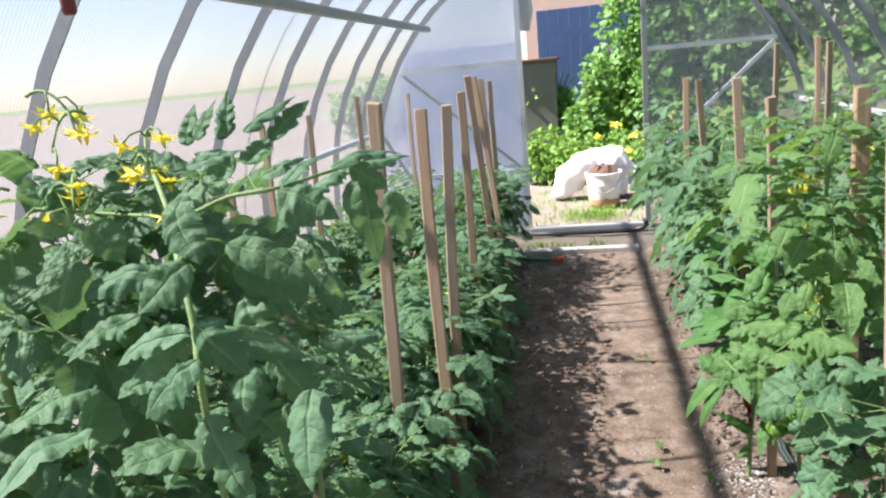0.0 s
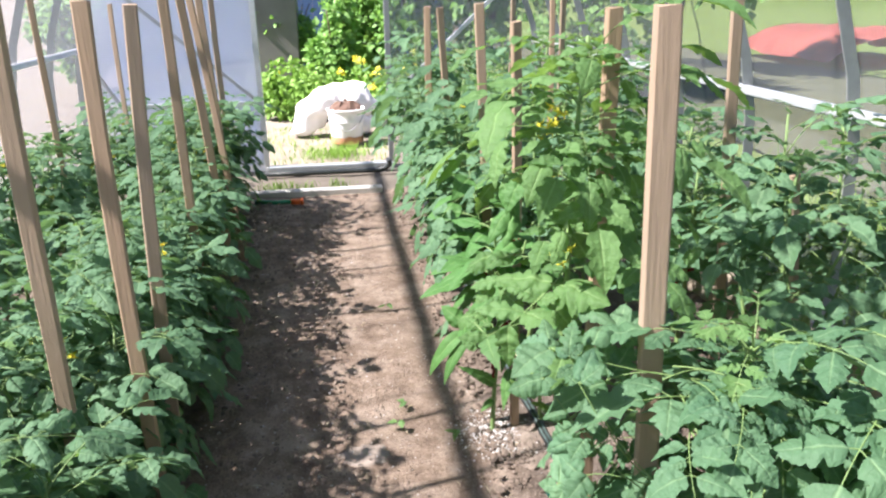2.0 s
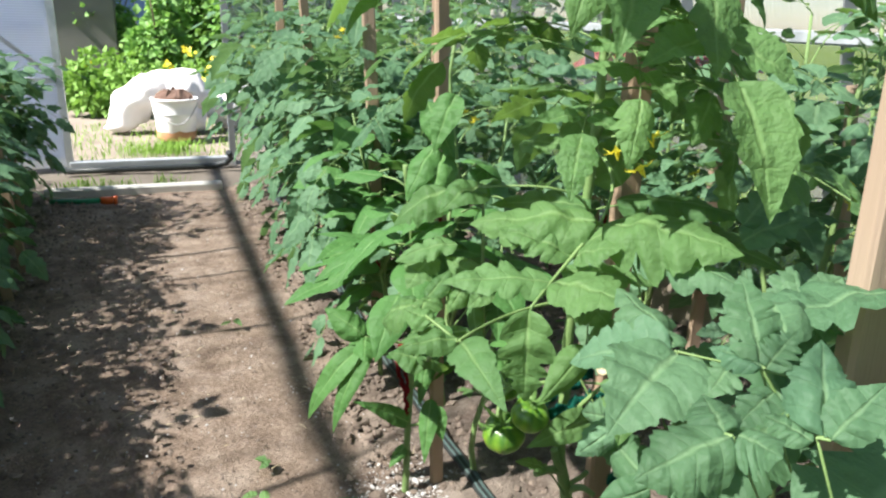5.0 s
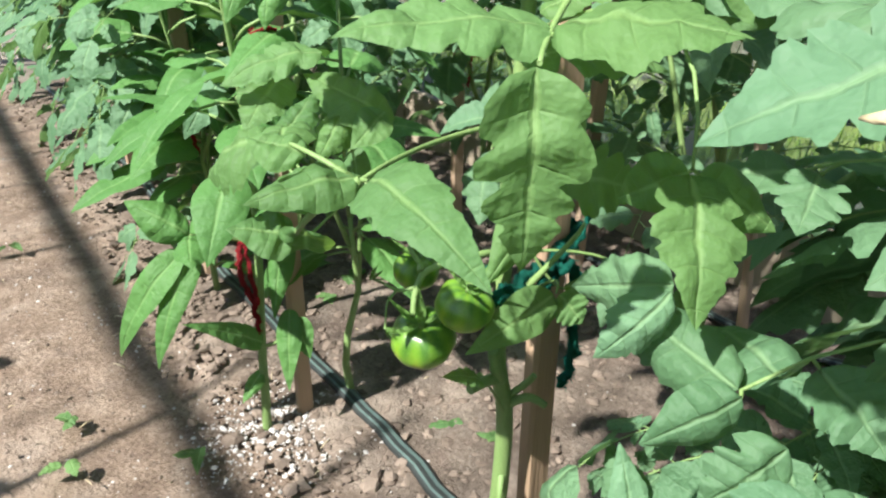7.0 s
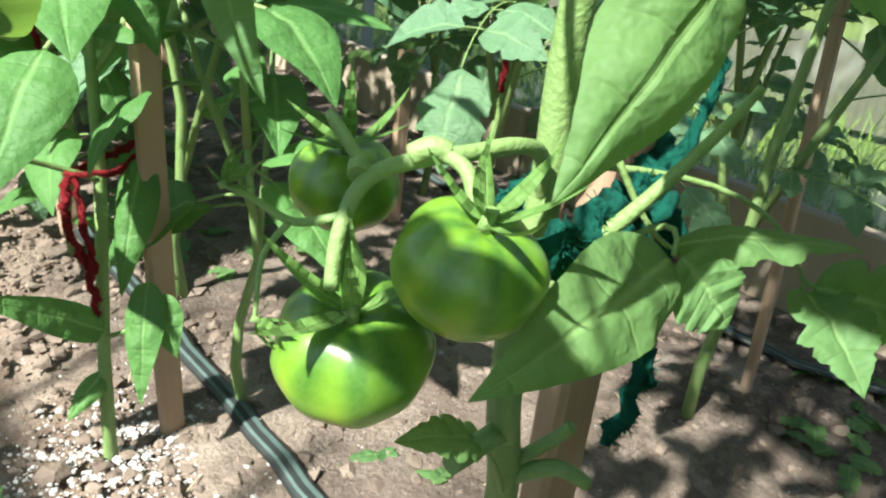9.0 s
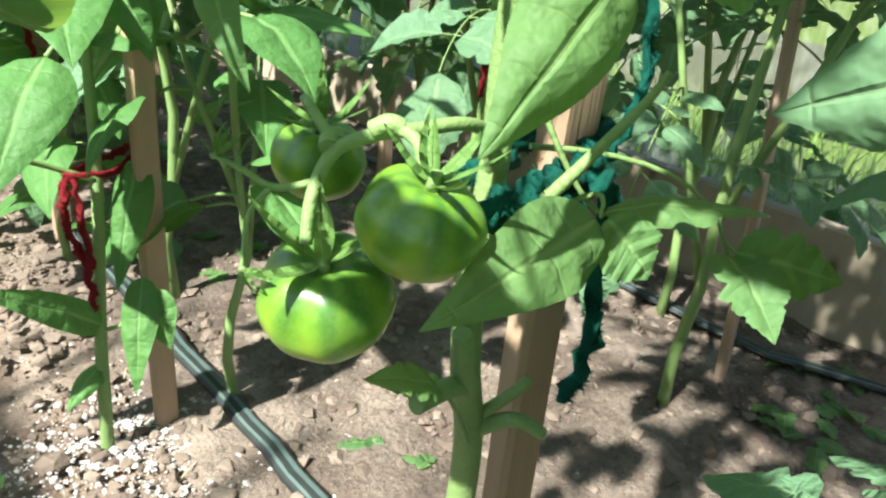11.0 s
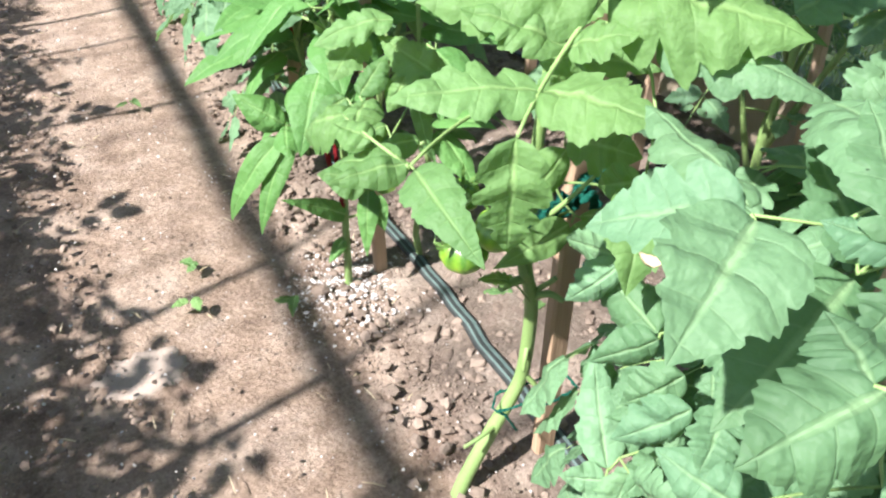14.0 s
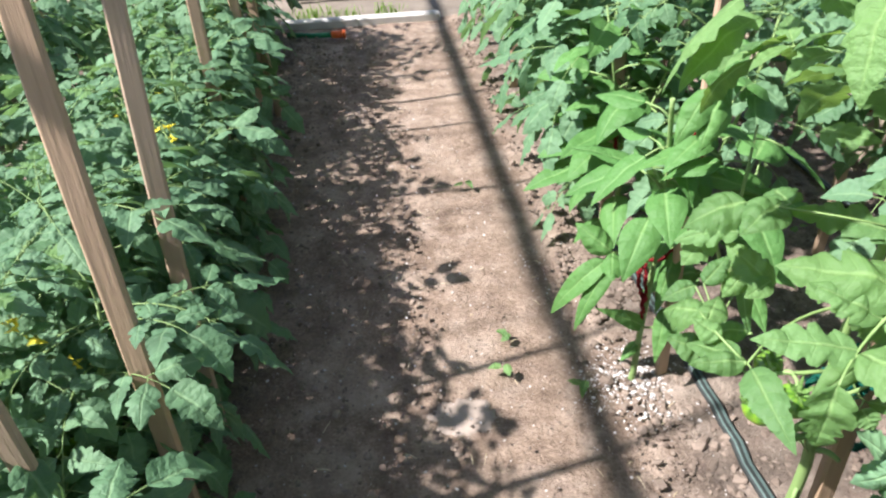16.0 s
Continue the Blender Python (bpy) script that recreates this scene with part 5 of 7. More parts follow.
N.leaf([(0.585, 1.213, 0.26), (0.42, 1.330, 0.345), (0.342, 1.357, 0.345)],
       [((0.343, 1.358, 0.348), (0.368, 1.422, 0.404), 0.019, -0.4, (-0.4, -0.85, 0.3), BLUNT), ((0.338, 1.354, 0.344), (0.312, 1.376, 0.336), 0.013, 0.5, FACE, OVATE), ((0.345, 1.335, 0.362), (0.335, 1.285, 0.394), 0.021, 0.4, FACE, LOBED), ((0.352, 1.345, 0.352), (0.325, 1.335, 0.310), 0.018, 0.6, FACE, BLUNT)], 36)
N.leaf([(0.580, 1.212, 0.34), (0.43, 1.235, 0.430), (0.345, 1.262, 0.436)],
       [((0.342, 1.264, 0.435), (0.322, 1.314, 0.440), 0.020, 0.4, FACE, OVATE), ((0.350, 1.260, 0.436), (0.310, 1.243, 0.405), 0.024, 0.6, FACE, LOBED)], 37)
N.leaf([(0.568, 1.213, 0.48), (0.50, 1.32, 0.560), (0.440, 1.400, 0.555)],
       [((0.440, 1.400, 0.555), (0.425, 1.455, 0.530), 0.020, 0.6, UPW, LOBED), ((0.450, 1.390, 0.556), (0.410, 1.375, 0.540), 0.018, 0.6), ((0.470, 1.365, 0.560), (0.500, 1.430, 0.545), 0.020, 0.6)], 38)
N.leaf([(0.575, 1.213, 0.38), (0.439, 1.226, 0.440), (0.302, 1.238, 0.654)], [((0.302, 1.238, 0.654), (0.321, 1.278, 0.688), 0.016, 0.40, UPW, DEEP),
        ((0.302, 1.236, 0.653), (0.290, 1.261, 0.656), 0.009, 0.40, UPW, BLUNT),
        ((0.303, 1.235, 0.653), (0.320, 1.235, 0.672), 0.010, 0.40, UPW, LOBED),
        ((0.308, 1.231, 0.641), (0.281, 1.228, 0.628), 0.011, 0.50, UPW, LOBED)], 51, r=0.0018)
N.leaf([(0.575, 1.213, 0.38), (0.439, 1.207, 0.440), (0.303, 1.200, 0.635)], [((0.305, 1.198, 0.636), (0.333, 1.231, 0.668), 0.018, 0.40, UPW, BLUNT),
        ((0.301, 1.200, 0.633), (0.292, 1.224, 0.637), 0.010, 0.40, UPW, LOBED),
        ((0.306, 1.195, 0.636), (0.333, 1.193, 0.663), 0.013, 0.40, UPW, BLUNT)], 52, r=0.0018)
N.leaf([(0.575, 1.213, 0.38), (0.416, 1.210, 0.440), (0.258, 1.207, 0.641)], [((0.258, 1.207, 0.641), (0.212, 1.215, 0.624), 0.019, 0.50, UPW, BLUNT),
        ((0.256, 1.210, 0.641), (0.264, 1.235, 0.647), 0.013, 0.40, UPW, BLUNT),
        ((0.259, 1.205, 0.641), (0.261, 1.183, 0.646), 0.012, 0.50, UPW, LOBED)], 53, r=0.0018)
N.leaf([(0.575, 1.213, 0.38), (0.497, 1.268, 0.440), (0.420, 1.322, 0.632)], [((0.420, 1.322, 0.632), (0.454, 1.316, 0.658), 0.020, 0.50, UPW, LOBED),
        ((0.417, 1.325, 0.630), (0.443, 1.340, 0.662), 0.018, 0.50, UPW, LOBED),
        ((0.413, 1.311, 0.632), (0.430, 1.282, 0.633), 0.020, 0.50, UPW, BLUNT)], 54, r=0.0018)
N.leaf([], [((0.365, 1.423, 0.648), (0.417, 1.334, 0.638), 0.022, 0.50, UPW, LOBED),
        ((0.449, 1.404, 0.655), (0.487, 1.372, 0.682), 0.022, 0.50, UPW, LOBED),
        ((0.453, 1.408, 0.667), (0.501, 1.411, 0.712), 0.022, 0.50, UPW, DEEP)], 55, r=0.0018)
N.leaf([], [((0.369, 1.394, 0.358), (0.391, 1.445, 0.382), 0.014, 0.50, FACE, BLUNT),
        ((0.393, 1.372, 0.383), (0.385, 1.405, 0.378), 0.014, 0.60, FACE, LOBED),
        ((0.374, 1.360, 0.359), (0.355, 1.391, 0.345), 0.015, 0.60, FACE, BLUNT),
        ((0.374, 1.343, 0.366), (0.332, 1.330, 0.355), 0.015, 0.60, FACE, BLUNT)], 56, r=0.0018)
for k in range(26):
    f = k / 25
    az = -10 - 230 * ((k * 0.618) % 1.0) if f < 0.75 else 137.5 * k
    p = Vector((0.60 - 0.05 * f, 1.207, 0.22 + 0.42 * f)) - N.base
    link("leaf", lr.choice(T_CROWN), N.ob, Matrix.Translation(p) @ pose(0, 0, 0, 30 * f + lr.uniform(-12, 12), lr.uniform(-15, 15), az) @ Matrix.Scale(lr.uniform(0.55, 0.75), 4))
for q, (x, y, z, sz) in enumerate(((0.46, 1.02, 0.40, 0.60), (0.50, 1.10, 0.42, 0.66), (0.74, 1.06, 0.50, 0.74), (0.72, 1.32, 0.48, 0.72), (0.50, 1.24, 0.34, 0.55), (0.62, 1.38, 0.42, 0.62), (0.84, 1.22, 0.42, 0.70))):
    N.stem([(0.61, 1.203, 0.06 + 0.03 * q), (0.62 + (x - 0.62) * 0.6, 1.2 + (y - 1.2) * 0.6, z * 0.55), (x, y, z)], (0.006, 0.0020))
    for k in range(13):
        f = k / 12
        az = 137.5 * k + 40 * q
        if x < 0.66 and math.cos(radians(az)) > -0.1:
            az = 180 + 35 * math.sin(k * 2.3)
        p = Vector((0.62 + (x - 0.62) * (0.45 + 0.55 * f), 1.2 + (y - 1.2) * (0.45 + 0.55 * f), z * (0.42 + 0.58 * f))) - N.base
        link("leaf", lr.choice(T_CROWN), N.ob, Matrix.Translation(p) @ pose(0, 0, 0, 24 * f + lr.uniform(-12, 16), lr.uniform(-18, 18), az) @ Matrix.Scale(sz * lr.uniform(0.8, 1.1), 4))
# lower leaves, shaded, towards the staked neighbour
for k in range(44):
    f, g, h = (k * 0.618) % 1.0, (k * 0.755) % 1.0, (k * 0.57) % 1.0
    p = Vector((0.60 - 0.14 * f, 1.28 + 0.10 * g + 0.02 * f, 0.16 + 0.30 * h - 0.06 * f))
    link("leaf", T_CROWN[k % 8], N.ob, Matrix.Translation(p - N.base) @ pose(0, 0, 0, lr.uniform(-20, 12), lr.uniform(-25, 25), 50 + 90 * ((k * 0.381) % 1.0)) @ Matrix.Scale(lr.uniform(0.36, 0.48), 4))
# crown of the same plant
for k in range(40):
    f, g = (k * 0.618) % 1.0, (k * 0.755) % 1.0
    p = Vector((0.47 + 0.36 * f, 0.95 + 0.30 * g, 0.47 + 0.14 * ((k * 0.57) % 1.0)))
    link("leaf", T_CROWN[(k * 3) % 8], N.ob, Matrix.Translation(p - N.base) @ pose(0, 0, 0, lr.uniform(-8, 18), lr.uniform(-25, 25), 137.5 * k) @ Matrix.Scale(lr.uniform(0.70, 0.92), 4))
for k in range(7):
    link("leaf", T_YOUNG[k % 4], N.ob, Matrix.Translation(Vector((0.548, 1.205, 0.635 + 0.004 * k)) - N.base) @ pose(0, 0, 0, 15 + 5 * k, 0, 137.5 * k) @ Matrix.Scale(0.8, 4))
for k in range(18):
    p = Vector((0.42 + 0.16 * ((k * 0.618) % 1.0), 1.12 + 0.11 * ((k * 0.755) % 1.0), 0.60 + 0.05 * ((k * 0.57) % 1.0)))
    link("leaf", T_CROWN[k % 8], N.ob, Matrix.Translation(p - N.base) @ pose(0, 0, 0, lr.uniform(-8, 12), lr.uniform(-25, 25), 150 + 137.5 * k % 150) @ Matrix.Scale(lr.uniform(0.50, 0.62), 4))
for k, (x, y, h) in enumerate(((0.60, 0.92, 0.50), (0.80, 1.20, 0.46))):
    tomato_plant(x, y, h, "leafy tomato plant with fresh green leaves beside the path", 300 + k, leaves=32, leafset=T_MID, scale=0.66, shoots=3, flowers=1, low=0.25, avoid=math.pi / 2)

# pepper with red yarn ties
P = Close("pepper_plant", (0.392, 2.020, 0), "young pepper plant tied to its stake with red yarn", "pepper plant", "pepper plants")
P.stem([(0.388, 2.010, -0.02), (0.388, 2.005, 0.06), (0.392, 2.013, 0.13), (0.404, 2.029, 0.258), (0.408, 2.038, 0.348), (0.405, 2.040, 0.45), (0.375, 2.00, 0.60)], (0.0068, 0.0038))
P.stem([(0.404, 2.029, 0.278), (0.360, 2.030, 0.298), (0.315, 2.012, 0.318)], (0.0028, 0.0020))
P.stem([(0.408, 2.04, 0.36), (0.45, 2.03, 0.44), (0.48, 2.05, 0.55)], (0.0035, 0.0022))
P.stem([(0.393, 2.014, 0.135), (0.41, 1.995, 0.15), (0.43, 1.99, 0.185)], (0.0024, 0.0018))
for k, (a, b, w, dr) in enumerate((
        ((0.392, 2.007, 0.145), (0.290, 1.975, 0.225), 0.017, 0.5), ((0.439, 2.025, 0.295), (0.400, 1.985, 0.188), 0.019, 0.3), ((0.429, 1.998, 0.190), (0.400, 1.952, 0.096), 0.018, 0.3),
        ((0.433, 1.99, 0.180), (0.436, 1.958, 0.130), 0.017, 0.5), ((0.315, 2.012, 0.318), (0.258, 2.050, 0.362), 0.024, 0.6), ((0.316, 2.008, 0.318), (0.294, 1.945, 0.312), 0.021, 0.6),
        ((0.308, 2.016, 0.300), (0.212, 2.040, 0.165), 0.021, 0.8), ((0.325, 2.02, 0.298), (0.245, 1.985, 0.165), 0.020, 0.8), ((0.390, 2.012, 0.10), (0.350, 1.99, 0.075), 0.012, 0.6),
        ((0.423, 1.925, 0.713), (0.382, 1.905, 0.637), 0.023, 0.6), ((0.388, 1.950, 0.701), (0.415, 1.900, 0.624), 0.022, 0.6), ((0.410, 1.926, 0.635), (0.376, 1.895, 0.563), 0.023, 0.6), ((0.397, 1.932, 0.641), (0.343, 1.909, 0.569), 0.022, 0.6))):
    P.leaf([], [(a, b, w, dr, (-0.45, -0.6, 0.75))], 400 + k, mat=PEPPER, shape=OVATE)
for k in range(20):
    f = k / 19
    p = (Vector((0.405, 2.040, 0.40 + 0.10 * f)) if k % 2 else Vector((0.39 + 0.09 * (k % 4 > 1), 2.02, 0.44 + 0.14 * f))) - P.base
    link("leaf", P_LEAVES[k % 8], P.ob, Matrix.Translation(p) @ pose(0, 0, 0, lr.uniform(-25, 30), lr.uniform(-20, 20), 137.5 * k) @ Matrix.Scale(lr.uniform(0.9, 1.25), 4))
pepper_plant(0.525, 2.000, 0.56, "young pepper plant beside its staked neighbour", 410, leaves=18, low=0.75)
pepper_plant(0.47, 2.42, 0.62, "leafy pepper plant tied with red yarn", 411, leaves=40, scale=1.2, low=0.15)
tomato_plant(0.56, 2.25, 0.80, "slender tomato plant among the peppers", 420, leaves=15, shoots=1, flowers=1, low=0.5, scale=0.75)
tomato_plant(0.52, 2.60, 0.74, "leafy tomato plant that leans towards the path", 421, leaves=26, shoots=3, flowers=1, low=0.12, scale=0.75)

# tall plants with open flowers on the other side of the path
W = tomato_plant(-0.50, 0.52, 1.12, "tall broad-leaved tomato plant with many open yellow flowers", 240, leaves=20, leafset=T_BROAD, roll=50, shoots=1, flowers=0, low=0.70, r=0.008, lean=(0.06, 0.04), scale=0.30)
V = tomato_plant(-0.42, 0.74, 1.08, "tall broad-leaved tomato plant with yellow flowers beside its neighbour", 244, leaves=17, leafset=T_BROAD, roll=50, shoots=1, flowers=0, low=0.70, r=0.008, lean=(0.06, 0.0), scale=0.30)
for q, plant in ((0, W), (1, V)):
    for k in range(20):
        link("leaf", lr.choice(T_BROAD), plant, Matrix.Translation((0.045, 0.03 - 0.02 * q, 0.72 + 0.0185 * k)) @ pose(0, 0, 0, lr.uniform(-10, 36), lr.uniform(-50, 50), -60 + 137.5 * k) @ Matrix.Scale(lr.uniform(0.30, 0.42), 4))
# tall plant that leans over the path at the head of the bed
D = Close("tomato_plant", (-0.26, 0.50, 0), "tall broad-leaved tomato plant leaning over the path, one pale hanging leaf", "tomato plant", "tomato plants", LEAF_BED)
D.stem([(-0.26, 0.50, -0.02), (-0.27, 0.51, 0.45), (-0.245, 0.48, 0.85), (-0.235, 0.459, 1.023), (-0.242, 0.474, 1.066), (-0.259, 0.498, 1.096), (-0.283, 0.535, 1.118), (-0.316, 0.577, 1.142)], (0.0026, 0.0016), sides=12)
D.stem([(-0.277, 0.526, 1.113), (-0.244, 0.536, 1.126), (-0.214, 0.541, 1.129), (-0.185, 0.596, 1.133)], (0.0016, 0.0010))
D.leaf([], [((-0.228, 0.447, 1.030), (-0.197, 0.424, 0.993), 0.012, 0.50, (0.2, -0.9, 0.35), DEEP)], 501, label="pale hanging tomato leaf with a toothed edge")
D.leaf([], [((-0.209, 0.532, 1.130), (-0.173, 0.532, 1.111), 0.013, 0.50, (-0.25, -0.45, 0.85), BLUNT),
        ((-0.206, 0.533, 1.131), (-0.198, 0.571, 1.144), 0.008, 0.40, (-0.25, -0.45, 0.85), LOBED),
        ((-0.189, 0.573, 1.134), (-0.158, 0.635, 1.137), 0.010, 0.50, (-0.25, -0.45, 0.85), LOBED),
        ((-0.182, 0.586, 1.133), (-0.159, 0.591, 1.116), 0.009, 0.70, (-0.1, -0.9, 0.35), LOBED)], 502)
D.leaf([], [((-0.179, 0.596, 1.120), (-0.173, 0.596, 1.063), 0.011, 0.60, (0.25, -0.9, 0.3), LOBED),
        ((-0.167, 0.619, 1.110), (-0.157, 0.623, 1.065), 0.010, 0.60, (0.25, -0.9, 0.3), LOBED)], 503)
D.leaf([(-0.259, 0.498, 1.096), (-0.255, 0.514, 1.105), (-0.241, 0.521, 1.102)], [((-0.241, 0.521, 1.102), (-0.187, 0.528, 1.074), 0.014, 0.60, (-0.25, -0.45, 0.85), BLUNT),
        ((-0.278, 0.525, 1.110), (-0.273, 0.544, 1.134), 0.010, 0.50, (-0.1, -0.9, 0.35), OVATE)], 504)
D.leaf([], [((-0.246, 0.482, 1.062), (-0.196, 0.521, 1.033), 0.012, 0.60, (-0.25, -0.45, 0.85), LOBED),
        ((-0.250, 0.480, 1.062), (-0.299, 0.477, 1.047), 0.011, 0.70, (-0.25, -0.45, 0.85), LOBED),
        ((-0.252, 0.489, 1.056), (-0.294, 0.474, 1.032), 0.009, 0.70, (-0.1, -0.9, 0.35), LOBED)], 505)
D.leaf([(-0.305, 0.568, 1.111), (-0.380, 0.614, 1.107), (-0.445, 0.614, 1.115)], [((-0.392, 0.628, 1.098), (-0.369, 0.606, 1.045), 0.024, 0.60, (-0.1, -0.9, 0.35), BLUNT),
        ((-0.436, 0.630, 1.086), (-0.418, 0.585, 1.020), 0.021, 0.60, (-0.1, -0.9, 0.35), LOBED),
        ((-0.443, 0.587, 1.104), (-0.428, 0.557, 1.047), 0.022, 0.60, (0.25, -0.9, 0.3), BLUNT)], 506)
D.leaf([], [((-0.338, 0.511, 1.011), (-0.359, 0.450, 1.019), 0.017, 0.60, (-0.25, -0.45, 0.85), LOBED),
        ((-0.319, 0.469, 1.009), (-0.323, 0.404, 1.010), 0.018, 0.60, (-0.25, -0.45, 0.85), BLUNT),
        ((-0.340, 0.493, 0.982), (-0.342, 0.511, 1.018), 0.016, 0.40, (-0.1, -0.9, 0.35), OVATE)], 507)
D.leaf([], [((-0.246, 0.474, 0.994), (-0.283, 0.439, 1.003), 0.015, 0.70, (-0.25, -0.45, 0.85), LOBED),
        ((-0.212, 0.545, 0.997), (-0.204, 0.498, 0.953), 0.017, 0.60, (-0.1, -0.9, 0.35), BLUNT),
        ((-0.241, 0.554, 1.021), (-0.208, 0.548, 0.977), 0.015, 0.60, (-0.1, -0.9, 0.35), LOBED)], 508)
D.leaf([], [((-0.305, 0.621, 1.155), (-0.295, 0.639, 1.183), 0.007, 0.30, (-0.1, -0.9, 0.35), LOBED),
        ((-0.285, 0.631, 1.156), (-0.287, 0.643, 1.189), 0.007, 0.30, (-0.1, -0.9, 0.35), LOBED),
        ((-0.267, 0.618, 1.158), (-0.238, 0.654, 1.181), 0.009, 0.40, (-0.25, -0.45, 0.85), LOBED),
        ((-0.251, 0.625, 1.150), (-0.230, 0.657, 1.177), 0.009, 0.40, (-0.1, -0.9, 0.35), LOBED),
        ((-0.293, 0.580, 1.140), (-0.256, 0.601, 1.149), 0.011, 0.50, (-0.25, -0.45, 0.85), LOBED),
        ((-0.297, 0.577, 1.133), (-0.336, 0.574, 1.127), 0.011, 0.60, (-0.25, -0.45, 0.85), LOBED)], 509)
D.leaf([], [((-0.321, 0.541, 1.052), (-0.356, 0.506, 1.036), 0.014, 0.60, (-0.25, -0.45, 0.85), LOBED),
        ((-0.306, 0.559, 1.076), (-0.374, 0.544, 1.068), 0.015, 0.60, (-0.25, -0.45, 0.85), LOBED),
        ((-0.243, 0.534, 1.067), (-0.213, 0.553, 1.044), 0.012, 0.60, (-0.25, -0.45, 0.85), LOBED),
        ((-0.320, 0.531, 1.024), (-0.293, 0.507, 0.989), 0.016, 0.70, (-0.1, -0.9, 0.35), LOBED),
        ((-0.263, 0.562, 1.010), (-0.259, 0.532, 0.971), 0.016, 0.70, (-0.1, -0.9, 0.35), BLUNT)], 510)
D.leaf([], [((-0.442, 0.620, 1.144), (-0.448, 0.590, 1.165), 0.017, 0.50, (-0.25, -0.45, 0.85), LOBED),
        ((-0.416, 0.616, 1.139), (-0.390, 0.637, 1.151), 0.013, 0.50, (-0.25, -0.45, 0.85), LOBED),
        ((-0.406, 0.620, 1.116), (-0.444, 0.618, 1.132), 0.015, 0.50, (-0.25, -0.45, 0.85), LOBED),
        ((-0.442, 0.563, 1.021), (-0.421, 0.588, 1.037), 0.017, 0.50, (-0.1, -0.9, 0.35), LOBED),
        ((-0.435, 0.580, 1.049), (-0.441, 0.539, 1.031), 0.019, 0.60, (-0.1, -0.9, 0.35), LOBED)], 511)
flower_truss(D.ob, Vector((-0.380, 0.608, 1.181)) - D.base, -1.60, 3, 950, 0.78)
flower_truss(D.ob, Vector((-0.337, 0.613, 1.162)) - D.base, -1.10, 4, 951, 0.78)
flower_truss(D.ob, Vector((-0.348, 0.605, 1.147)) - D.base, -0.60, 3, 952, 0.78)
flower_truss(D.ob, Vector((-0.426, 0.610, 1.197)) - D.base, -0.10, 3, 953, 0.78)
flower_truss(D.ob, Vector((-0.443, 0.592, 1.133)) - D.base, -1.60, 3, 954, 0.78)
flower_truss(D.ob, Vector((-0.395, 0.607, 1.138)) - D.base, -1.10, 2, 955, 0.78)
flower_truss(D.ob, Vector((-0.424, 0.607, 1.128)) - D.base, -0.60, 2, 956, 0.78)
D.leaf([], [((-0.284, 0.614, 1.126), (-0.312, 0.579, 1.108), 0.014, 0.60, (-0.25, -0.45, 0.85), BLUNT),
        ((-0.278, 0.618, 1.132), (-0.311, 0.622, 1.147), 0.011, 0.40, (-0.1, -0.9, 0.35), OVATE),
        ((-0.272, 0.623, 1.135), (-0.261, 0.653, 1.153), 0.011, 0.40, (-0.1, -0.9, 0.35), LOBED),
        ((-0.259, 0.617, 1.124), (-0.231, 0.645, 1.137), 0.012, 0.50, (-0.25, -0.45, 0.85), LOBED)], 521)
D.leaf([], [((-0.232, 0.586, 1.117), (-0.209, 0.583, 1.096), 0.013, 0.50, (-0.25, -0.45, 0.85), BLUNT),
        ((-0.221, 0.614, 1.115), (-0.198, 0.638, 1.129), 0.010, 0.50, (-0.25, -0.45, 0.85), LOBED),
        ((-0.198, 0.626, 1.123), (-0.160, 0.663, 1.131), 0.012, 0.50, (-0.25, -0.45, 0.85), LOBED),
        ((-0.195, 0.627, 1.119), (-0.177, 0.623, 1.060), 0.013, 0.50, (-0.1, -0.9, 0.35), BLUNT)], 522)
D.leaf([], [((-0.329, 0.646, 1.150), (-0.325, 0.661, 1.181), 0.010, 0.30, (-0.1, -0.9, 0.35), OVATE),
        ((-0.308, 0.660, 1.151), (-0.304, 0.674, 1.186), 0.009, 0.30, (-0.1, -0.9, 0.35), LOBED),
        ((-0.284, 0.585, 1.099), (-0.297, 0.560, 1.084), 0.015, 0.60, (-0.1, -0.9, 0.35), BLUNT),
        ((-0.274, 0.592, 1.093), (-0.244, 0.595, 1.081), 0.014, 0.60, (-0.25, -0.45, 0.85), LOBED),
        ((-0.353, 0.624, 1.109), (-0.360, 0.587, 1.086), 0.016, 0.60, (-0.1, -0.9, 0.35), BLUNT)], 523)
D.leaf([], [((-0.247, 0.534, 1.083), (-0.208, 0.551, 1.057), 0.013, 0.60, (-0.25, -0.45, 0.85), BLUNT),
        ((-0.255, 0.517, 1.047), (-0.208, 0.539, 1.024), 0.014, 0.60, (-0.25, -0.45, 0.85), LOBED),
        ((-0.255, 0.558, 1.056), (-0.236, 0.545, 1.022), 0.016, 0.60, (-0.1, -0.9, 0.35), BLUNT),
        ((-0.253, 0.583, 0.965), (-0.225, 0.553, 0.929), 0.021, 0.60, (-0.1, -0.9, 0.35), BLUNT),
        ((-0.232, 0.613, 1.001), (-0.191, 0.632, 1.001), 0.014, 0.50, (-0.25, -0.45, 0.85), BLUNT)], 524)
D.leaf([], [((-0.289, 0.500, 0.987), (-0.296, 0.463, 0.989), 0.016, 0.60, (-0.25, -0.45, 0.85), BLUNT),
        ((-0.333, 0.562, 1.056), (-0.331, 0.529, 1.036), 0.017, 0.60, (-0.1, -0.9, 0.35), LOBED),
        ((-0.300, 0.521, 1.018), (-0.314, 0.494, 1.018), 0.015, 0.60, (-0.25, -0.45, 0.85), BLUNT),
        ((-0.267, 0.559, 0.985), (-0.243, 0.548, 0.960), 0.018, 0.60, (-0.1, -0.9, 0.35), LOBED)], 525)
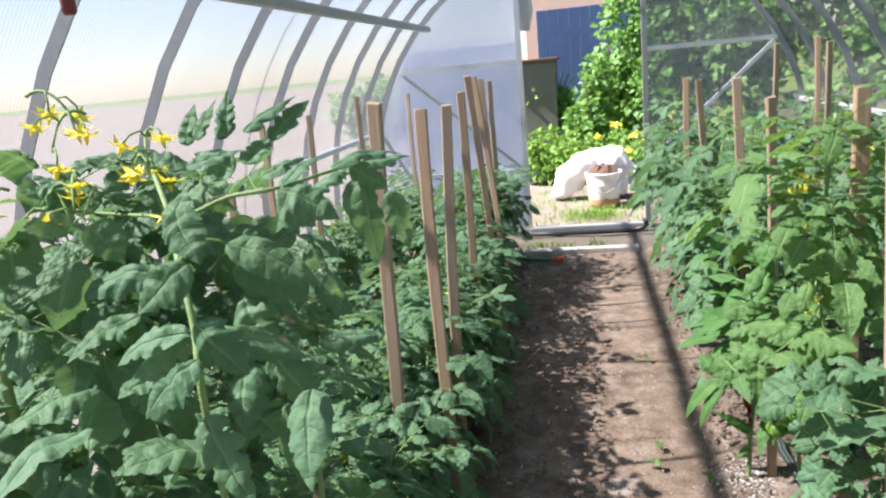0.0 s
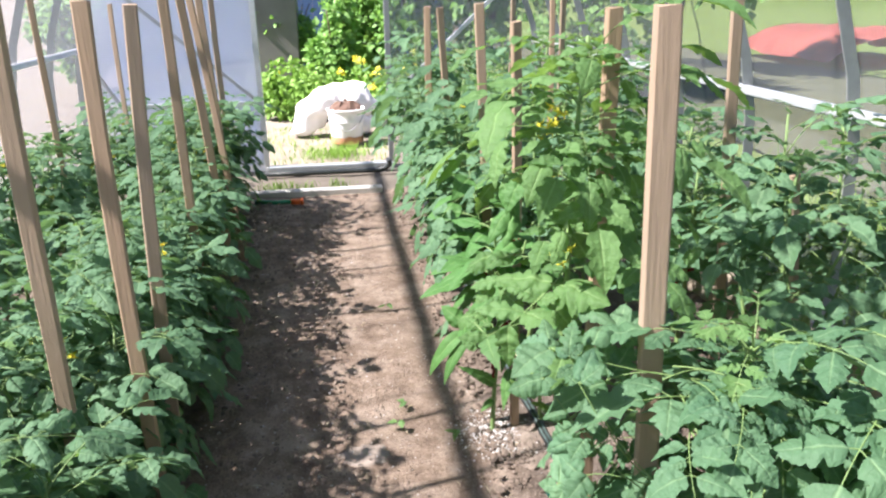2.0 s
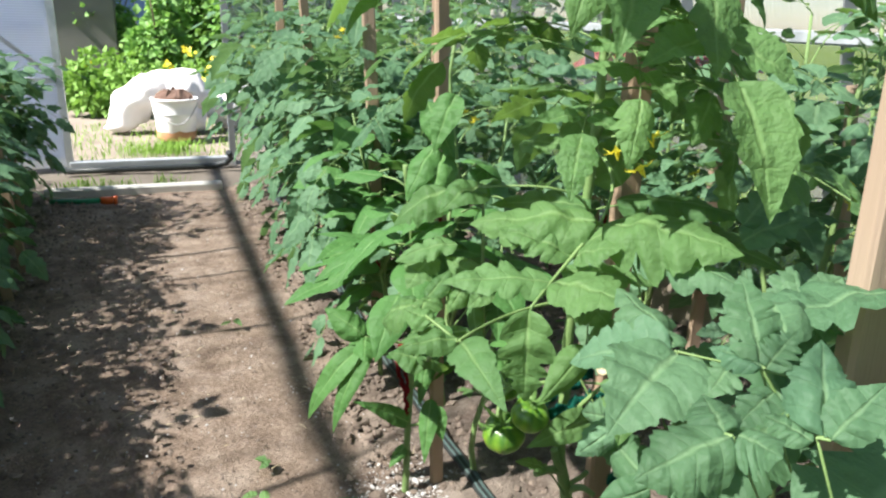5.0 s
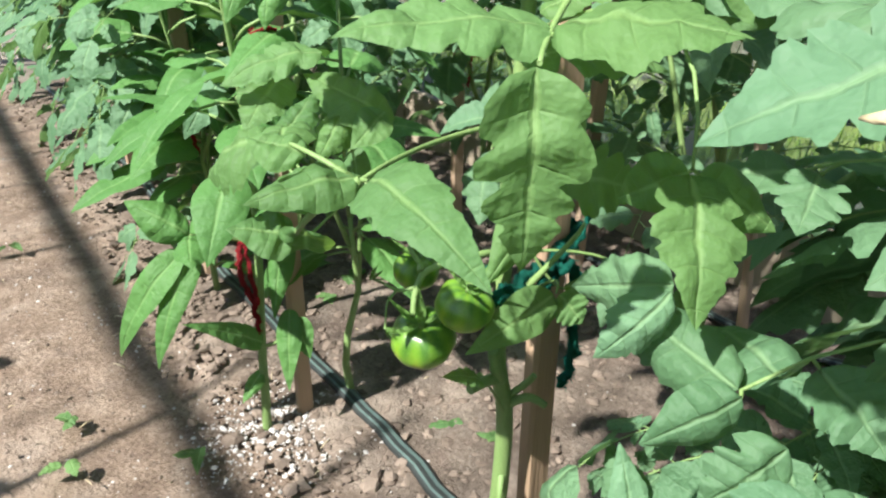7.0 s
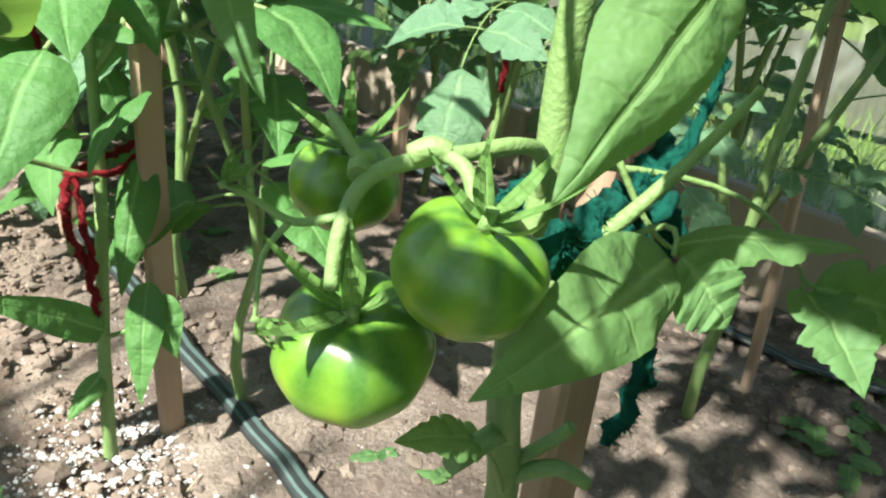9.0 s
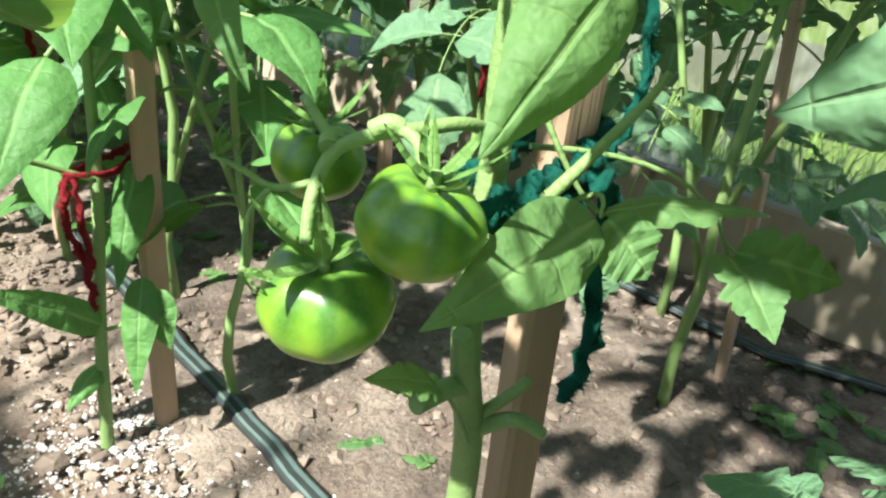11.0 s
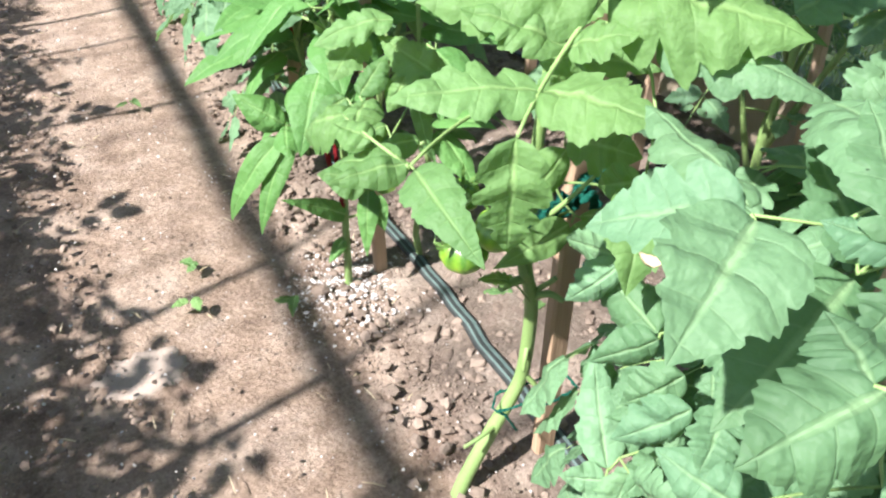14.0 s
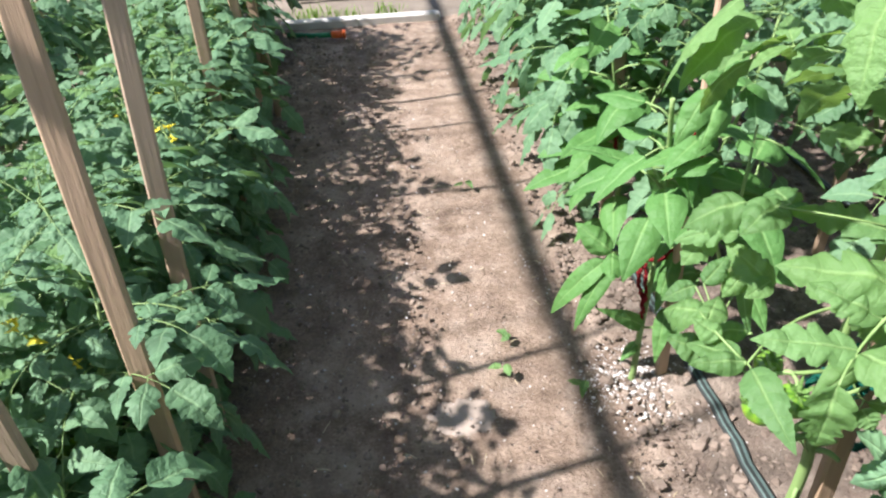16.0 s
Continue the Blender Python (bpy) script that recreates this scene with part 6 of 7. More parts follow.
D.leaf([], [((-0.236, 0.471, 1.103), (-0.258, 0.451, 1.084), 0.013, 0.60, (-0.1, -0.9, 0.35), BLUNT),
        ((-0.231, 0.460, 1.076), (-0.206, 0.456, 1.047), 0.013, 0.60, (-0.1, -0.9, 0.35), LOBED),
        ((-0.227, 0.450, 1.059), (-0.248, 0.426, 1.041), 0.013, 0.60, (-0.25, -0.45, 0.85), BLUNT),
        ((-0.259, 0.504, 1.127), (-0.240, 0.486, 1.099), 0.013, 0.60, (-0.1, -0.9, 0.35), BLUNT)], 526)
for k in range(24):
    f = (k * 0.618) % 1.0
    p = Vector((-0.54 + 0.24 * f, 0.72 - 0.12 * f + 0.06 * (k % 3), 0.93 + 0.17 * ((k * 0.37) % 1.0)))
    link("leaf", T_BROAD[k % 8], D.ob, Matrix.Translation(p - D.base) @ pose(0, 0, 0, lr.uniform(-5, 30), lr.uniform(-40, 40), 137.5 * k) @ Matrix.Scale(lr.uniform(0.32, 0.48), 4))
for k in range(20):
    f, g = (k * 0.618) % 1.0, (k * 0.755) % 1.0
    p = Vector((-0.64 + 0.13 * f, 0.70 + 0.10 * g, 0.84 + 0.26 * ((k * 0.37) % 1.0)))
    link("leaf", T_BROAD[(k * 3) % 8], D.ob, Matrix.Translation(p - D.base) @ pose(0, 0, 0, lr.uniform(-15, 20), lr.uniform(-40, 40), 137.5 * k) @ Matrix.Scale(lr.uniform(0.45, 0.62), 4))
for k in range(16):
    p = Vector((-0.47 + 0.16 * ((k * 0.618) % 1.0), 0.63 + 0.06 * ((k * 0.755) % 1.0), 1.06 + 0.075 * ((k * 0.57) % 1.0)))
    link("leaf", T_BROAD[(k * 5) % 8], D.ob, Matrix.Translation(p - D.base) @ pose(0, 0, 0, lr.uniform(0, 25), lr.uniform(-30, 30), 137.5 * k) @ Matrix.Scale(lr.uniform(0.26, 0.36), 4))
tomato_plant(-0.72, 0.66, 1.03, "tall broad-leaved tomato plant with open yellow flowers", 241, leaves=16, leafset=T_BROAD, roll=45, shoots=1, flowers=6, low=0.2, r=0.008, scale=0.5)
tomato_plant(-0.98, 0.66, 0.98, "tall broad-leaved tomato plant near the wall", 242, leaves=18, leafset=T_BROAD, shoots=2, flowers=3, low=0.3, r=0.009, scale=0.8)
tomato_plant(-0.62, 0.34, 0.86, "broad-leaved tomato plant at the head of the bed", 243, leaves=20, leafset=T_BROAD, shoots=2, flowers=2, low=0.3, r=0.008, scale=0.42)


# ---- yarn ties ----
def yarn(name, pts, r, mat, label, seed, fuzz=0.35):
    """A soft yarn: a wavering strand with stray fibres."""
    lr = random.Random(seed)
    r = r * 1.2
    bm = bmesh.new()
    pts = [Vector(p) for p in pts]
    fine = []
    for a, b in zip(pts, pts[1:]):
        n = max(2, int((b - a).length / 0.006))
        fine += [a.lerp(b, i / n) + Vector([lr.uniform(-1, 1) * r * fuzz for _ in range(3)]) for i in range(n)]
    fine.append(pts[-1])
    strands = [bmesh.new(), bmesh.new()]
    for strand in [bm] + strands:
        off = [Vector([lr.uniform(-1, 1) * r * 0.55 for _ in range(3)]) for _ in fine]
        tube(strand, [p + o for p, o in zip(fine, off)], [r * lr.uniform(0.35, 0.6) for _ in fine], 6)
    fz = bmesh.new()
    for p in fine:
        for _ in range(38):
            d = Vector([lr.uniform(-1, 1) for _ in range(3)]).normalized()
            e = Vector([lr.uniform(-1, 1) for _ in range(3)])
            q = p + d * r * lr.uniform(0.5, 0.9)
            tube(fz, [p, q, q + (d + e) * r * lr.uniform(0.1, 0.35)], [r * 0.06, r * 0.045, r * 0.03], 3, caps=False)
    ob = thing(name, bm, mat, label, "plant tie", "plant ties")
    for strand in strands:
        part("strand", strand, mat, ob)
    part("fuzz", fz, mat, ob)
    return ob


yarn("yarn_tie", [(0.379, 2.022, 0.286), (0.395, 2.016, 0.290), (0.412, 2.02, 0.285), (0.430, 2.03, 0.290), (0.452, 2.040, 0.302), (0.440, 2.055, 0.296), (0.40, 2.042, 0.287), (0.380, 2.024, 0.284)], 0.0035, RED_YARN, "dark red yarn tying a pepper stem to its stake", 1)
yarn("yarn_tie", [(0.380, 2.020, 0.286), (0.372, 2.016, 0.262), (0.376, 2.012, 0.235), (0.386, 2.010, 0.205), (0.388, 2.006, 0.165)], 0.0042, RED_YARN, "loose hanging end of dark red yarn on a pepper stem", 2)
yarn("yarn_tie", [(0.384, 2.020, 0.286), (0.384, 2.010, 0.255), (0.387, 2.006, 0.225), (0.386, 2.004, 0.205)], 0.0034, RED_YARN, "second hanging end of dark red yarn on a pepper stem", 3)
yarn("yarn_tie", [(0.400, 1.985, 0.545), (0.415, 1.980, 0.550), (0.436, 1.990, 0.545), (0.428, 2.006, 0.543), (0.404, 1.995, 0.547), (0.421, 1.978, 0.530), (0.430, 1.974, 0.500)], 0.0030, RED_YARN, "knotted dark red yarn high on a pepper stem", 4)
yarn("yarn_tie", [(0.43, 2.37, 0.36), (0.45, 2.385, 0.37), (0.455, 2.42, 0.365), (0.44, 2.375, 0.345), (0.445, 2.37, 0.30)], 0.004, RED_YARN, "dark red yarn round a stem farther along the bed", 5)
yarn("yarn_tie", [(0.905, 2.065, 0.40), (0.925, 2.055, 0.405), (0.95, 2.07, 0.40), (0.955, 2.11, 0.395), (0.92, 2.095, 0.405), (0.906, 2.07, 0.40), (0.900, 2.062, 0.36), (0.900, 2.06, 0.32)], 0.0042, RED_YARN, "dark red yarn tying a back row plant to its stake", 6)
yarn("yarn_tie", [(1.04, 2.43, 0.42), (1.075, 2.41, 0.425), (1.12, 2.43, 0.42), (1.06, 2.425, 0.40), (1.05, 2.42, 0.34)], 0.004, RED_YARN, "dark red yarn round a back row stem", 7)
yarn("yarn_tie", [(0.372, 1.553, 0.433), (0.392, 1.545, 0.436), (0.42, 1.555, 0.432), (0.470, 1.572, 0.434), (0.512, 1.595, 0.438), (0.500, 1.625, 0.436), (0.45, 1.60, 0.432), (0.40, 1.582, 0.428), (0.376, 1.556, 0.428), (0.395, 1.543, 0.424), (0.43, 1.555, 0.420), (0.478, 1.568, 0.425)], 0.0052, GREEN_YARN, "fluffy dark green yarn tying the fruiting stem to its stake", 8, 0.6)
yarn("yarn_tie", [(0.476, 1.568, 0.425), (0.486, 1.566, 0.39), (0.480, 1.562, 0.36), (0.487, 1.562, 0.335), (0.480, 1.563, 0.312)], 0.0050, GREEN_YARN, "hanging end of fluffy dark green yarn", 9, 0.5)
yarn("yarn_tie", [(0.488, 1.575, 0.43), (0.497, 1.572, 0.47), (0.492, 1.575, 0.50)], 0.0034, GREEN_YARN, "upright end of fluffy dark green yarn on a stake", 10, 0.5)
yarn("yarn_tie", [(0.400, 1.572, 0.142), (0.425, 1.562, 0.150), (0.455, 1.548, 0.150), (0.497, 1.552, 0.152), (0.497, 1.584, 0.150), (0.455, 1.586, 0.148), (0.410, 1.594, 0.145), (0.398, 1.58, 0.140), (0.41, 1.57, 0.13), (0.425, 1.565, 0.10)], 0.0018, GREEN_YARN, "thin green string round a stem and stake", 11, 0.4)


# ---- drip tapes ----
def drip_tape(pts, label, seed):
    lr = random.Random(seed)
    bm = bmesh.new()
    fine = []
    for a, b in zip(pts, pts[1:]):
        a, b = Vector(a), Vector(b)
        n = max(2, int((b - a).length / 0.04))
        fine += [a.lerp(b, i / n) + Vector((lr.uniform(-0.003, 0.003), 0, lr.uniform(0.0, 0.004))) for i in range(n)]
    fine.append(Vector(pts[-1]))
    w, h = 0.0135, 0.0035
    prof = [(-w, 0, 0), (-w * 0.6, h, 1), (-w * 0.35, h * 1.25, 0), (-w * 0.08, h * 1.3, 1), (w * 0.12, h * 1.3, 0), (w * 0.55, h, 1), (w * 0.7, h * 0.8, 0), (w, 0, 0), (w * 0.5, -h * 0.6, 0), (-w * 0.5, -h * 0.6, 0)]
    rings = []
    for i, p in enumerate(fine):
        d = (fine[min(i + 1, len(fine) - 1)] - fine[max(i - 1, 0)]).normalized()
        s = d.cross(Vector((0, 0, 1))).normalized()
        rings.append([bm.verts.new(p + s * a + Vector((0, 0, b + 0.010))) for a, b, _ in prof])
    for a, b in zip(rings, rings[1:]):
        for k in range(len(prof)):
            bm.faces.new((a[k], a[(k + 1) % len(prof)], b[(k + 1) % len(prof)], b[k])).smooth = True
    bm.faces.new(rings[0][::-1])
    bm.faces.new(rings[-1])
    lines = []
    for k in (1, 4):
        sb = bmesh.new()
        rows = [[sb.verts.new(ring[q].co + Vector((0, 0, 0.0006))) for q in (k, k + 1)] for ring in rings]
        for a, b in zip(rows, rows[1:]):
            sb.faces.new((a[0], a[1], b[1], b[0])).smooth = True
        lines.append(sb)
    ob = thing("drip_tape", bm, TAPE, label, "irrigation tape", "drip tapes")
    for sb in lines:
        part("stripe", sb, STRIPE, ob, "pale stripe")
    return ob


drip_tape([(0.515, 0.6, 0.006), (0.505, 1.45, 0.006), (0.507, 1.68, 0.006), (0.513, 1.86, 0.006), (0.512, 2.04, 0.006), (0.50, 2.5, 0.006), (0.52, 3.4, 0.006), (0.50, 4.35, 0.006)], "flat black drip irrigation tape with two pale stripes", 1)
drip_tape([(1.26, 0.8, 0.006), (1.265, 1.53, 0.006), (1.19, 1.70, 0.006), (1.182, 1.84, 0.006), (1.17, 2.4, 0.006), (1.15, 3.4, 0.006), (1.16, 4.35, 0.006)], "flat black drip irrigation tape along the back of the bed", 2)
drip_tape([(-0.60, 0.2, 0.006), (-0.56, 1.4, 0.006), (-0.58, 2.8, 0.006), (-0.57, 4.3, 0.006)], "flat black drip irrigation tape under the plants", 3)


# ---- crumbs of soil ----
def crumbs(name, mat, label, count, region, lo, hi, seed, cat="soil crumbs", keep=None, flat=0.7):
    """Many small lumps, joined."""
    lr = np.random.RandomState(seed)
    g = (1 + 5 ** 0.5) / 2
    ico = np.array([(-1, g, 0), (1, g, 0), (-1, -g, 0), (1, -g, 0), (0, -1, g), (0, 1, g), (0, -1, -g), (0, 1, -g), (g, 0, -1), (g, 0, 1), (-g, 0, -1), (-g, 0, 1)], float)
    ico /= np.linalg.norm(ico[0])
    tri = np.array([(0, 11, 5), (0, 5, 1), (0, 1, 7), (0, 7, 10), (0, 10, 11), (1, 5, 9), (5, 11, 4), (11, 10, 2), (10, 7, 6), (7, 1, 8), (3, 9, 4), (3, 4, 2), (3, 2, 6), (3, 6, 8), (3, 8, 9), (4, 9, 5), (2, 4, 11), (6, 2, 10), (8, 6, 7), (9, 8, 1)])
    vs, fs = [], []
    k = 0
    while k < count:
        x, y = lr.uniform(region[0], region[1]), lr.uniform(region[2], region[3])
        if keep is not None and not keep(x, y, lr.rand()):
            count -= 0.5
            continue
        r = lo * (hi / lo) ** (lr.rand() ** 2.8)
        sc = r * np.array([lr.uniform(0.75, 1.3), lr.uniform(0.75, 1.3), flat * lr.uniform(0.7, 1.2)])
        a = lr.uniform(0, 6.28)
        rot = np.array([(math.cos(a), -math.sin(a), 0), (math.sin(a), math.cos(a), 0), (0, 0, 1)])
        v = (ico * lr.uniform(0.55, 1.30, (12, 1)) * sc) @ rot.T + (x, y, 0.010 + sc[2] * 0.25 + noise.noise((x * 3.1, y * 3.1, 0)) * 0.012)
        fs.append(tri + 12 * k)
        vs.append(v)
        k += 1
    me = bpy.data.meshes.new(name)
    me.from_pydata(np.concatenate(vs).tolist(), [], np.concatenate(fs).tolist())
    me.materials.append(mat)
    return tagged(new(name, me), label, cat, kind="stuff")


crumbs("soil_crumbs", CLOD, "loose dry crumbs and clods of brown bed soil", 8500, (0.33, 1.34, 1.2, 2.75), 0.0018, 0.012, 1)
crumbs("soil_clods", CLOD, "larger dry clods lying on the bed soil", 420, (0.30, 1.30, 1.45, 2.5), 0.005, 0.013, 21, flat=0.6)
crumbs("soil_crumbs", CLOD, "loose dry crumbs of brown soil along the beds", 3200, (0.34, 1.34, 2.75, 4.4), 0.003, 0.012, 2)
crumbs("soil_crumbs", CLOD, "loose dry crumbs of brown soil under the plants", 2600, (-1.38, -0.36, 0.6, 4.4), 0.004, 0.014, 3)
crumbs("soil_crumbs", CLOD, "fine crumbs scattered on the trodden path", 2200, (-0.38, 0.33, 0.9, 4.4), 0.0012, 0.005, 4, flat=0.6)
crumbs("soil_crumbs", CLOD, "crumbs of soil along the shaded side of the path", 4800, (-0.44, 0.02, 0.9, 4.3), 0.0018, 0.009, 14)
crumbs("lime_crumbs", LIME, "tiny pale grit specks on the trodden path", 1500, (-0.40, 0.33, 0.9, 4.3), 0.0010, 0.0036, 15)
crumbs("lime_crumbs", LIME, "white lime crumbs spread round a pepper stem", 4200, (0.26, 0.62, 1.86, 2.24), 0.0010, 0.0044, 5,
       keep=lambda x, y, q: q < math.exp(-((x - 0.40) / 0.085) ** 2 - ((y - 2.00) / 0.080) ** 2))
crumbs("lime_crumbs", LIME, "pale lime crumbs scattered over the bed", 500, (0.25, 0.95, 1.5, 2.6), 0.0012, 0.0035, 6)


def crust():
    """A thin pale plate of dried mud with a broken edge, moulded to the path."""
    bm = bmesh.new()
    n = 72

    def height(x, y):
        return noise.noise((x * 3.1, y * 3.1, 0.0)) * 0.012 + (noise.noise((x * 14, y * 14, 3.0)) * 0.0075 + noise.noise((x * 42, y * 42, 7.0)) * 0.0045) * 0.38 - 0.006

    rings = []
    for q in (1.0, 0.96, 0.75, 0.5, 0.25):
        ring = []
        for k in range(n):
            a = 2 * math.pi * k / n
            r = q * (1 + 0.30 * noise.noise((math.cos(a) * 2.2, math.sin(a) * 2.2, 1)) + 0.16 * noise.noise((math.cos(a) * 9, math.sin(a) * 9, 2)))
            x, y = 0.045 + 0.064 * r * math.cos(a), 1.972 + 0.048 * r * math.sin(a)
            ring.append(bm.verts.new((x, y, height(x, y) + (-0.004 if q == 1.0 else 0.0022))))
        rings.append(ring)
    for lo, hi in zip(rings, rings[1:]):
        for k in range(n):
            bm.faces.new((lo[k], lo[(k + 1) % n], hi[(k + 1) % n], hi[k])).smooth = True
    bm.faces.new(rings[-1]).smooth = True
    thing("mud_crust", bm, CRUST, "thin pale crust of dried mud on the trodden path", "soil crust", kind="stuff")


crust()


def litter():
    """Bits of straw and wilted leaf on the ground."""
    lr = random.Random(3)
    bm = bmesh.new()
    for _ in range(260):
        x, y, a = lr.uniform(-0.36, 1.3), lr.uniform(1.3, 4.3), lr.uniform(0, 6.28)
        ln = lr.uniform(0.006, 0.03)
        d = Vector((math.cos(a), math.sin(a), lr.uniform(-0.1, 0.2))) * ln
        p = Vector((x, y, 0.012 + noise.noise((x * 3.1, y * 3.1, 0)) * 0.012))
        tube(bm, [p, p + d * 0.5 + Vector((0, 0, 0.002)), p + d], [0.0007, 0.0009, 0.0005], 4)
    thing("straw_bits", bm, STRAW, "short dry straw and root bits on the soil", "litter", kind="stuff")
    spots = [(0.163, 2.16, 0.5), (0.138, 2.07, 1.4), (0.284, 2.00, 0.9), (0.17, 2.83, 1.8), (1.22, 1.52, 0.4), (1.27, 1.46, 2.0), (1.15, 1.60, 3.1), (1.25, 1.60, 4.0), (1.05, 2.55, 1.0), (0.98, 2.45, 2.2), (0.62, 1.80, 5.0), (0.60, 1.86, 1.0),
             (1.064, 1.617, 0.3), (1.038, 1.566, 1.9), (1.10, 1.59, 2.7), (1.02, 1.60, 4.4), (1.19, 1.657, 5.2), (1.24, 1.615, 0.8), (1.13, 1.55, 3.6), (0.63, 2.28, 0.6), (0.80, 2.42, 1.7), (0.70, 2.34, 2.9), (0.75, 2.30, 4.1), (0.66, 2.40, 5.0)]
    for k, (x, y, a) in enumerate(spots):
        bm = bmesh.new()
        uvl = bm.loops.layers.uv.new("UVMap")
        for q in range(2):
            blade(bm, uvl, pose(0.01 * q, 0.006 * q, 0.012, 8, 10 * q, math.degrees(a) + 100 * q), lr.uniform(0.025, 0.045) * (1 if k < 12 else 1.4), 0.010 if k < 12 else 0.014, LOBED, lr, 4, fold=0.4, droop=0.7, ripple=0.1)
        thing("fallen_leaf", bm, LEAF, "small wilted green leaf lying on the soil", "leaf", "fallen leaves", m=Matrix.Translation((x, y, 0.004)))


litter()

# water pipe inside the door
bm = bmesh.new()
tube(bm, [(-0.42, 4.93, 0.018), (-0.2, 4.925, 0.017), (0.1, 4.92, 0.018), (0.30, 4.915, 0.019), (0.36, 4.90, 0.035), (0.385, 4.88, 0.065), (0.37, 4.86, 0.10)], 0.016, 12)
thing("water_pipe", bm, TAPE, "black water pipe lying along the door threshold", "pipe")
# small hose connector by the sill
bm = bmesh.new()
tube(bm, [(-0.22, 4.275, 0.018), (-0.17, 4.27, 0.018)], [0.016, 0.018], 14)
tube(bm, [(-0.17, 4.27, 0.018), (-0.155, 4.27, 0.018)], [0.021, 0.021], 14)
conn = thing("hose_connector", bm, ORANGE, "orange plastic hose connector on a green hose end", "hose fitting")
bm = bmesh.new()
tube(bm, [(-0.22, 4.275, 0.018), (-0.30, 4.29, 0.014), (-0.42, 4.33, 0.013)], 0.012, 10)
part("hose_end", bm, GREEN_PLASTIC, conn, "green hose end")


# ---- yard outside the door ----
def bucket():
    c = (0.150, 5.93)
    bm = bmesh.new()
    prof = [(0.105, 0.0), (0.118, 0.02), (0.128, 0.16), (0.130, 0.165), (0.134, 0.17), (0.132, 0.178), (0.137, 0.215), (0.142, 0.255), (0.147, 0.258), (0.147, 0.266), (0.140, 0.268), (0.136, 0.262), (0.126, 0.14), (0.112, 0.03), (0.0, 0.028)]
    n = 40
    rings = [[bm.verts.new((c[0] + r * math.cos(2 * math.pi * k / n), c[1] + r * math.sin(2 * math.pi * k / n), z)) for k in range(n)] for r, z in prof[:-1]]
    for a, b in zip(rings, rings[1:]):
        for k in range(n):
            bm.faces.new((a[k], a[(k + 1) % n], b[(k + 1) % n], b[k])).smooth = True
    bm.faces.new(rings[0][::-1])
    bm.faces.new(rings[-1])
    ob = thing("bucket", bm, BUCKET, "white plastic bucket with brown residue at its foot", "bucket")
    bm = bmesh.new()
    tube(bm, [(c[0] + 0.139 * math.cos(a), c[1] + 0.139 * math.sin(a) - 0.02 * math.sin(a * 1.0) ** 2, 0.235 - 0.12 * math.sin(a) ** 2 * (1 if math.sin(a) < 0 else 0)) for a in (math.pi + math.pi * i / 16 for i in range(17))], 0.003, 6)
    part("handle", bm, STEEL, ob, "thin wire handle hanging down")
    bm = bmesh.new()
    lr = random.Random(4)
    rr = [[bm.verts.new((c[0] + r * math.cos(2 * math.pi * k / 24), c[1] + r * math.sin(2 * math.pi * k / 24), z + lr.uniform(-0.012, 0.02))) for k in range(24)] for r, z in ((0.134, 0.225), (0.11, 0.275), (0.06, 0.315))]
    for a, b in zip(rr, rr[1:]):
        for k in range(24):
            bm.faces.new((a[k], a[(k + 1) % 24], b[(k + 1) % 24], b[k]))
    bm.faces.new(rr[-1])
    part("rubbish_heap", bm, DARK, ob, "dark brown rubbish in the bucket")
    bm = bmesh.new()
    rr = [[bm.verts.new((c[0] + r * math.cos(2 * math.pi * k / 30), c[1] + r * math.sin(2 * math.pi * k / 30), z + (0.02 * noise.noise((k * 0.5, 0, 0)) if z > 0.03 else 0))) for k in range(30)] for r, z in ((0.112, 0.002), (0.1205, 0.02), (0.1245, 0.06))]
    for a, b in zip(rr, rr[1:]):
        for k in range(30):
            bm.faces.new((a[k], a[(k + 1) % 30], b[(k + 1) % 30], b[k])).smooth = True
    part("stain", bm, RUST, ob, "brown crusted stain round the foot")


def sack():
    bm = bmesh.new()
    mid = [(-0.27, 6.20, 0.05), (-0.20, 6.22, 0.10), (-0.12, 6.24, 0.19), (-0.03, 6.25, 0.26), (0.06, 6.26, 0.29), (0.16, 6.27, 0.30), (0.26, 6.26, 0.29), (0.35, 6.25, 0.25), (0.40, 6.24, 0.20)]
    rad = [0.04, 0.085, 0.115, 0.125, 0.125, 0.12, 0.115, 0.09, 0.05]
    pts, rr = [], []
    for i in range(len(mid) - 1):
        for q in range(4):
            t = q / 4
            pts.append(Vector(mid[i]).lerp(Vector(mid[i + 1]), t))
            rr.append(rad[i] + (rad[i + 1] - rad[i]) * t)
    tube(bm, pts, rr, 28)
    for v in bm.verts:
        n = noise.noise_vector(v.co * 9) * 0.030 + noise.noise_vector(v.co * 26) * 0.010
        v.co += n
        if v.co.z < 0.13:
            v.co.z = v.co.z * 0.6
        v.co.z = max(v.co.z, 0.0)
    # the slack side that hangs to the ground
    tube(bm, [(0.10, 6.27, 0.12), (0.25, 6.27, 0.10), (0.36, 6.26, 0.08)], [0.13, 0.125, 0.07], 20)
    smooth(bm)
    thing("sack", bm, SACK, "crumpled white woven plastic sack lying behind the bucket", "sack")
    bm = bmesh.new()
    tube(bm, [(0.42, 6.35, 0.05), (0.52, 6.36, 0.13), (0.66, 6.38, 0.18), (0.85, 6.42, 0.14), (1.0, 6.45, 0.05)], [0.06, 0.13, 0.15, 0.13, 0.05], 22)
    for v in bm.verts:
        v.co += noise.noise_vector(v.co * 10) * 0.035
        v.co.z = max(v.co.z, 0.0)
    smooth(bm)
    thing("sack", bm, SACK, "second pale sack slumped on the ground", "sack")


bucket()
sack()


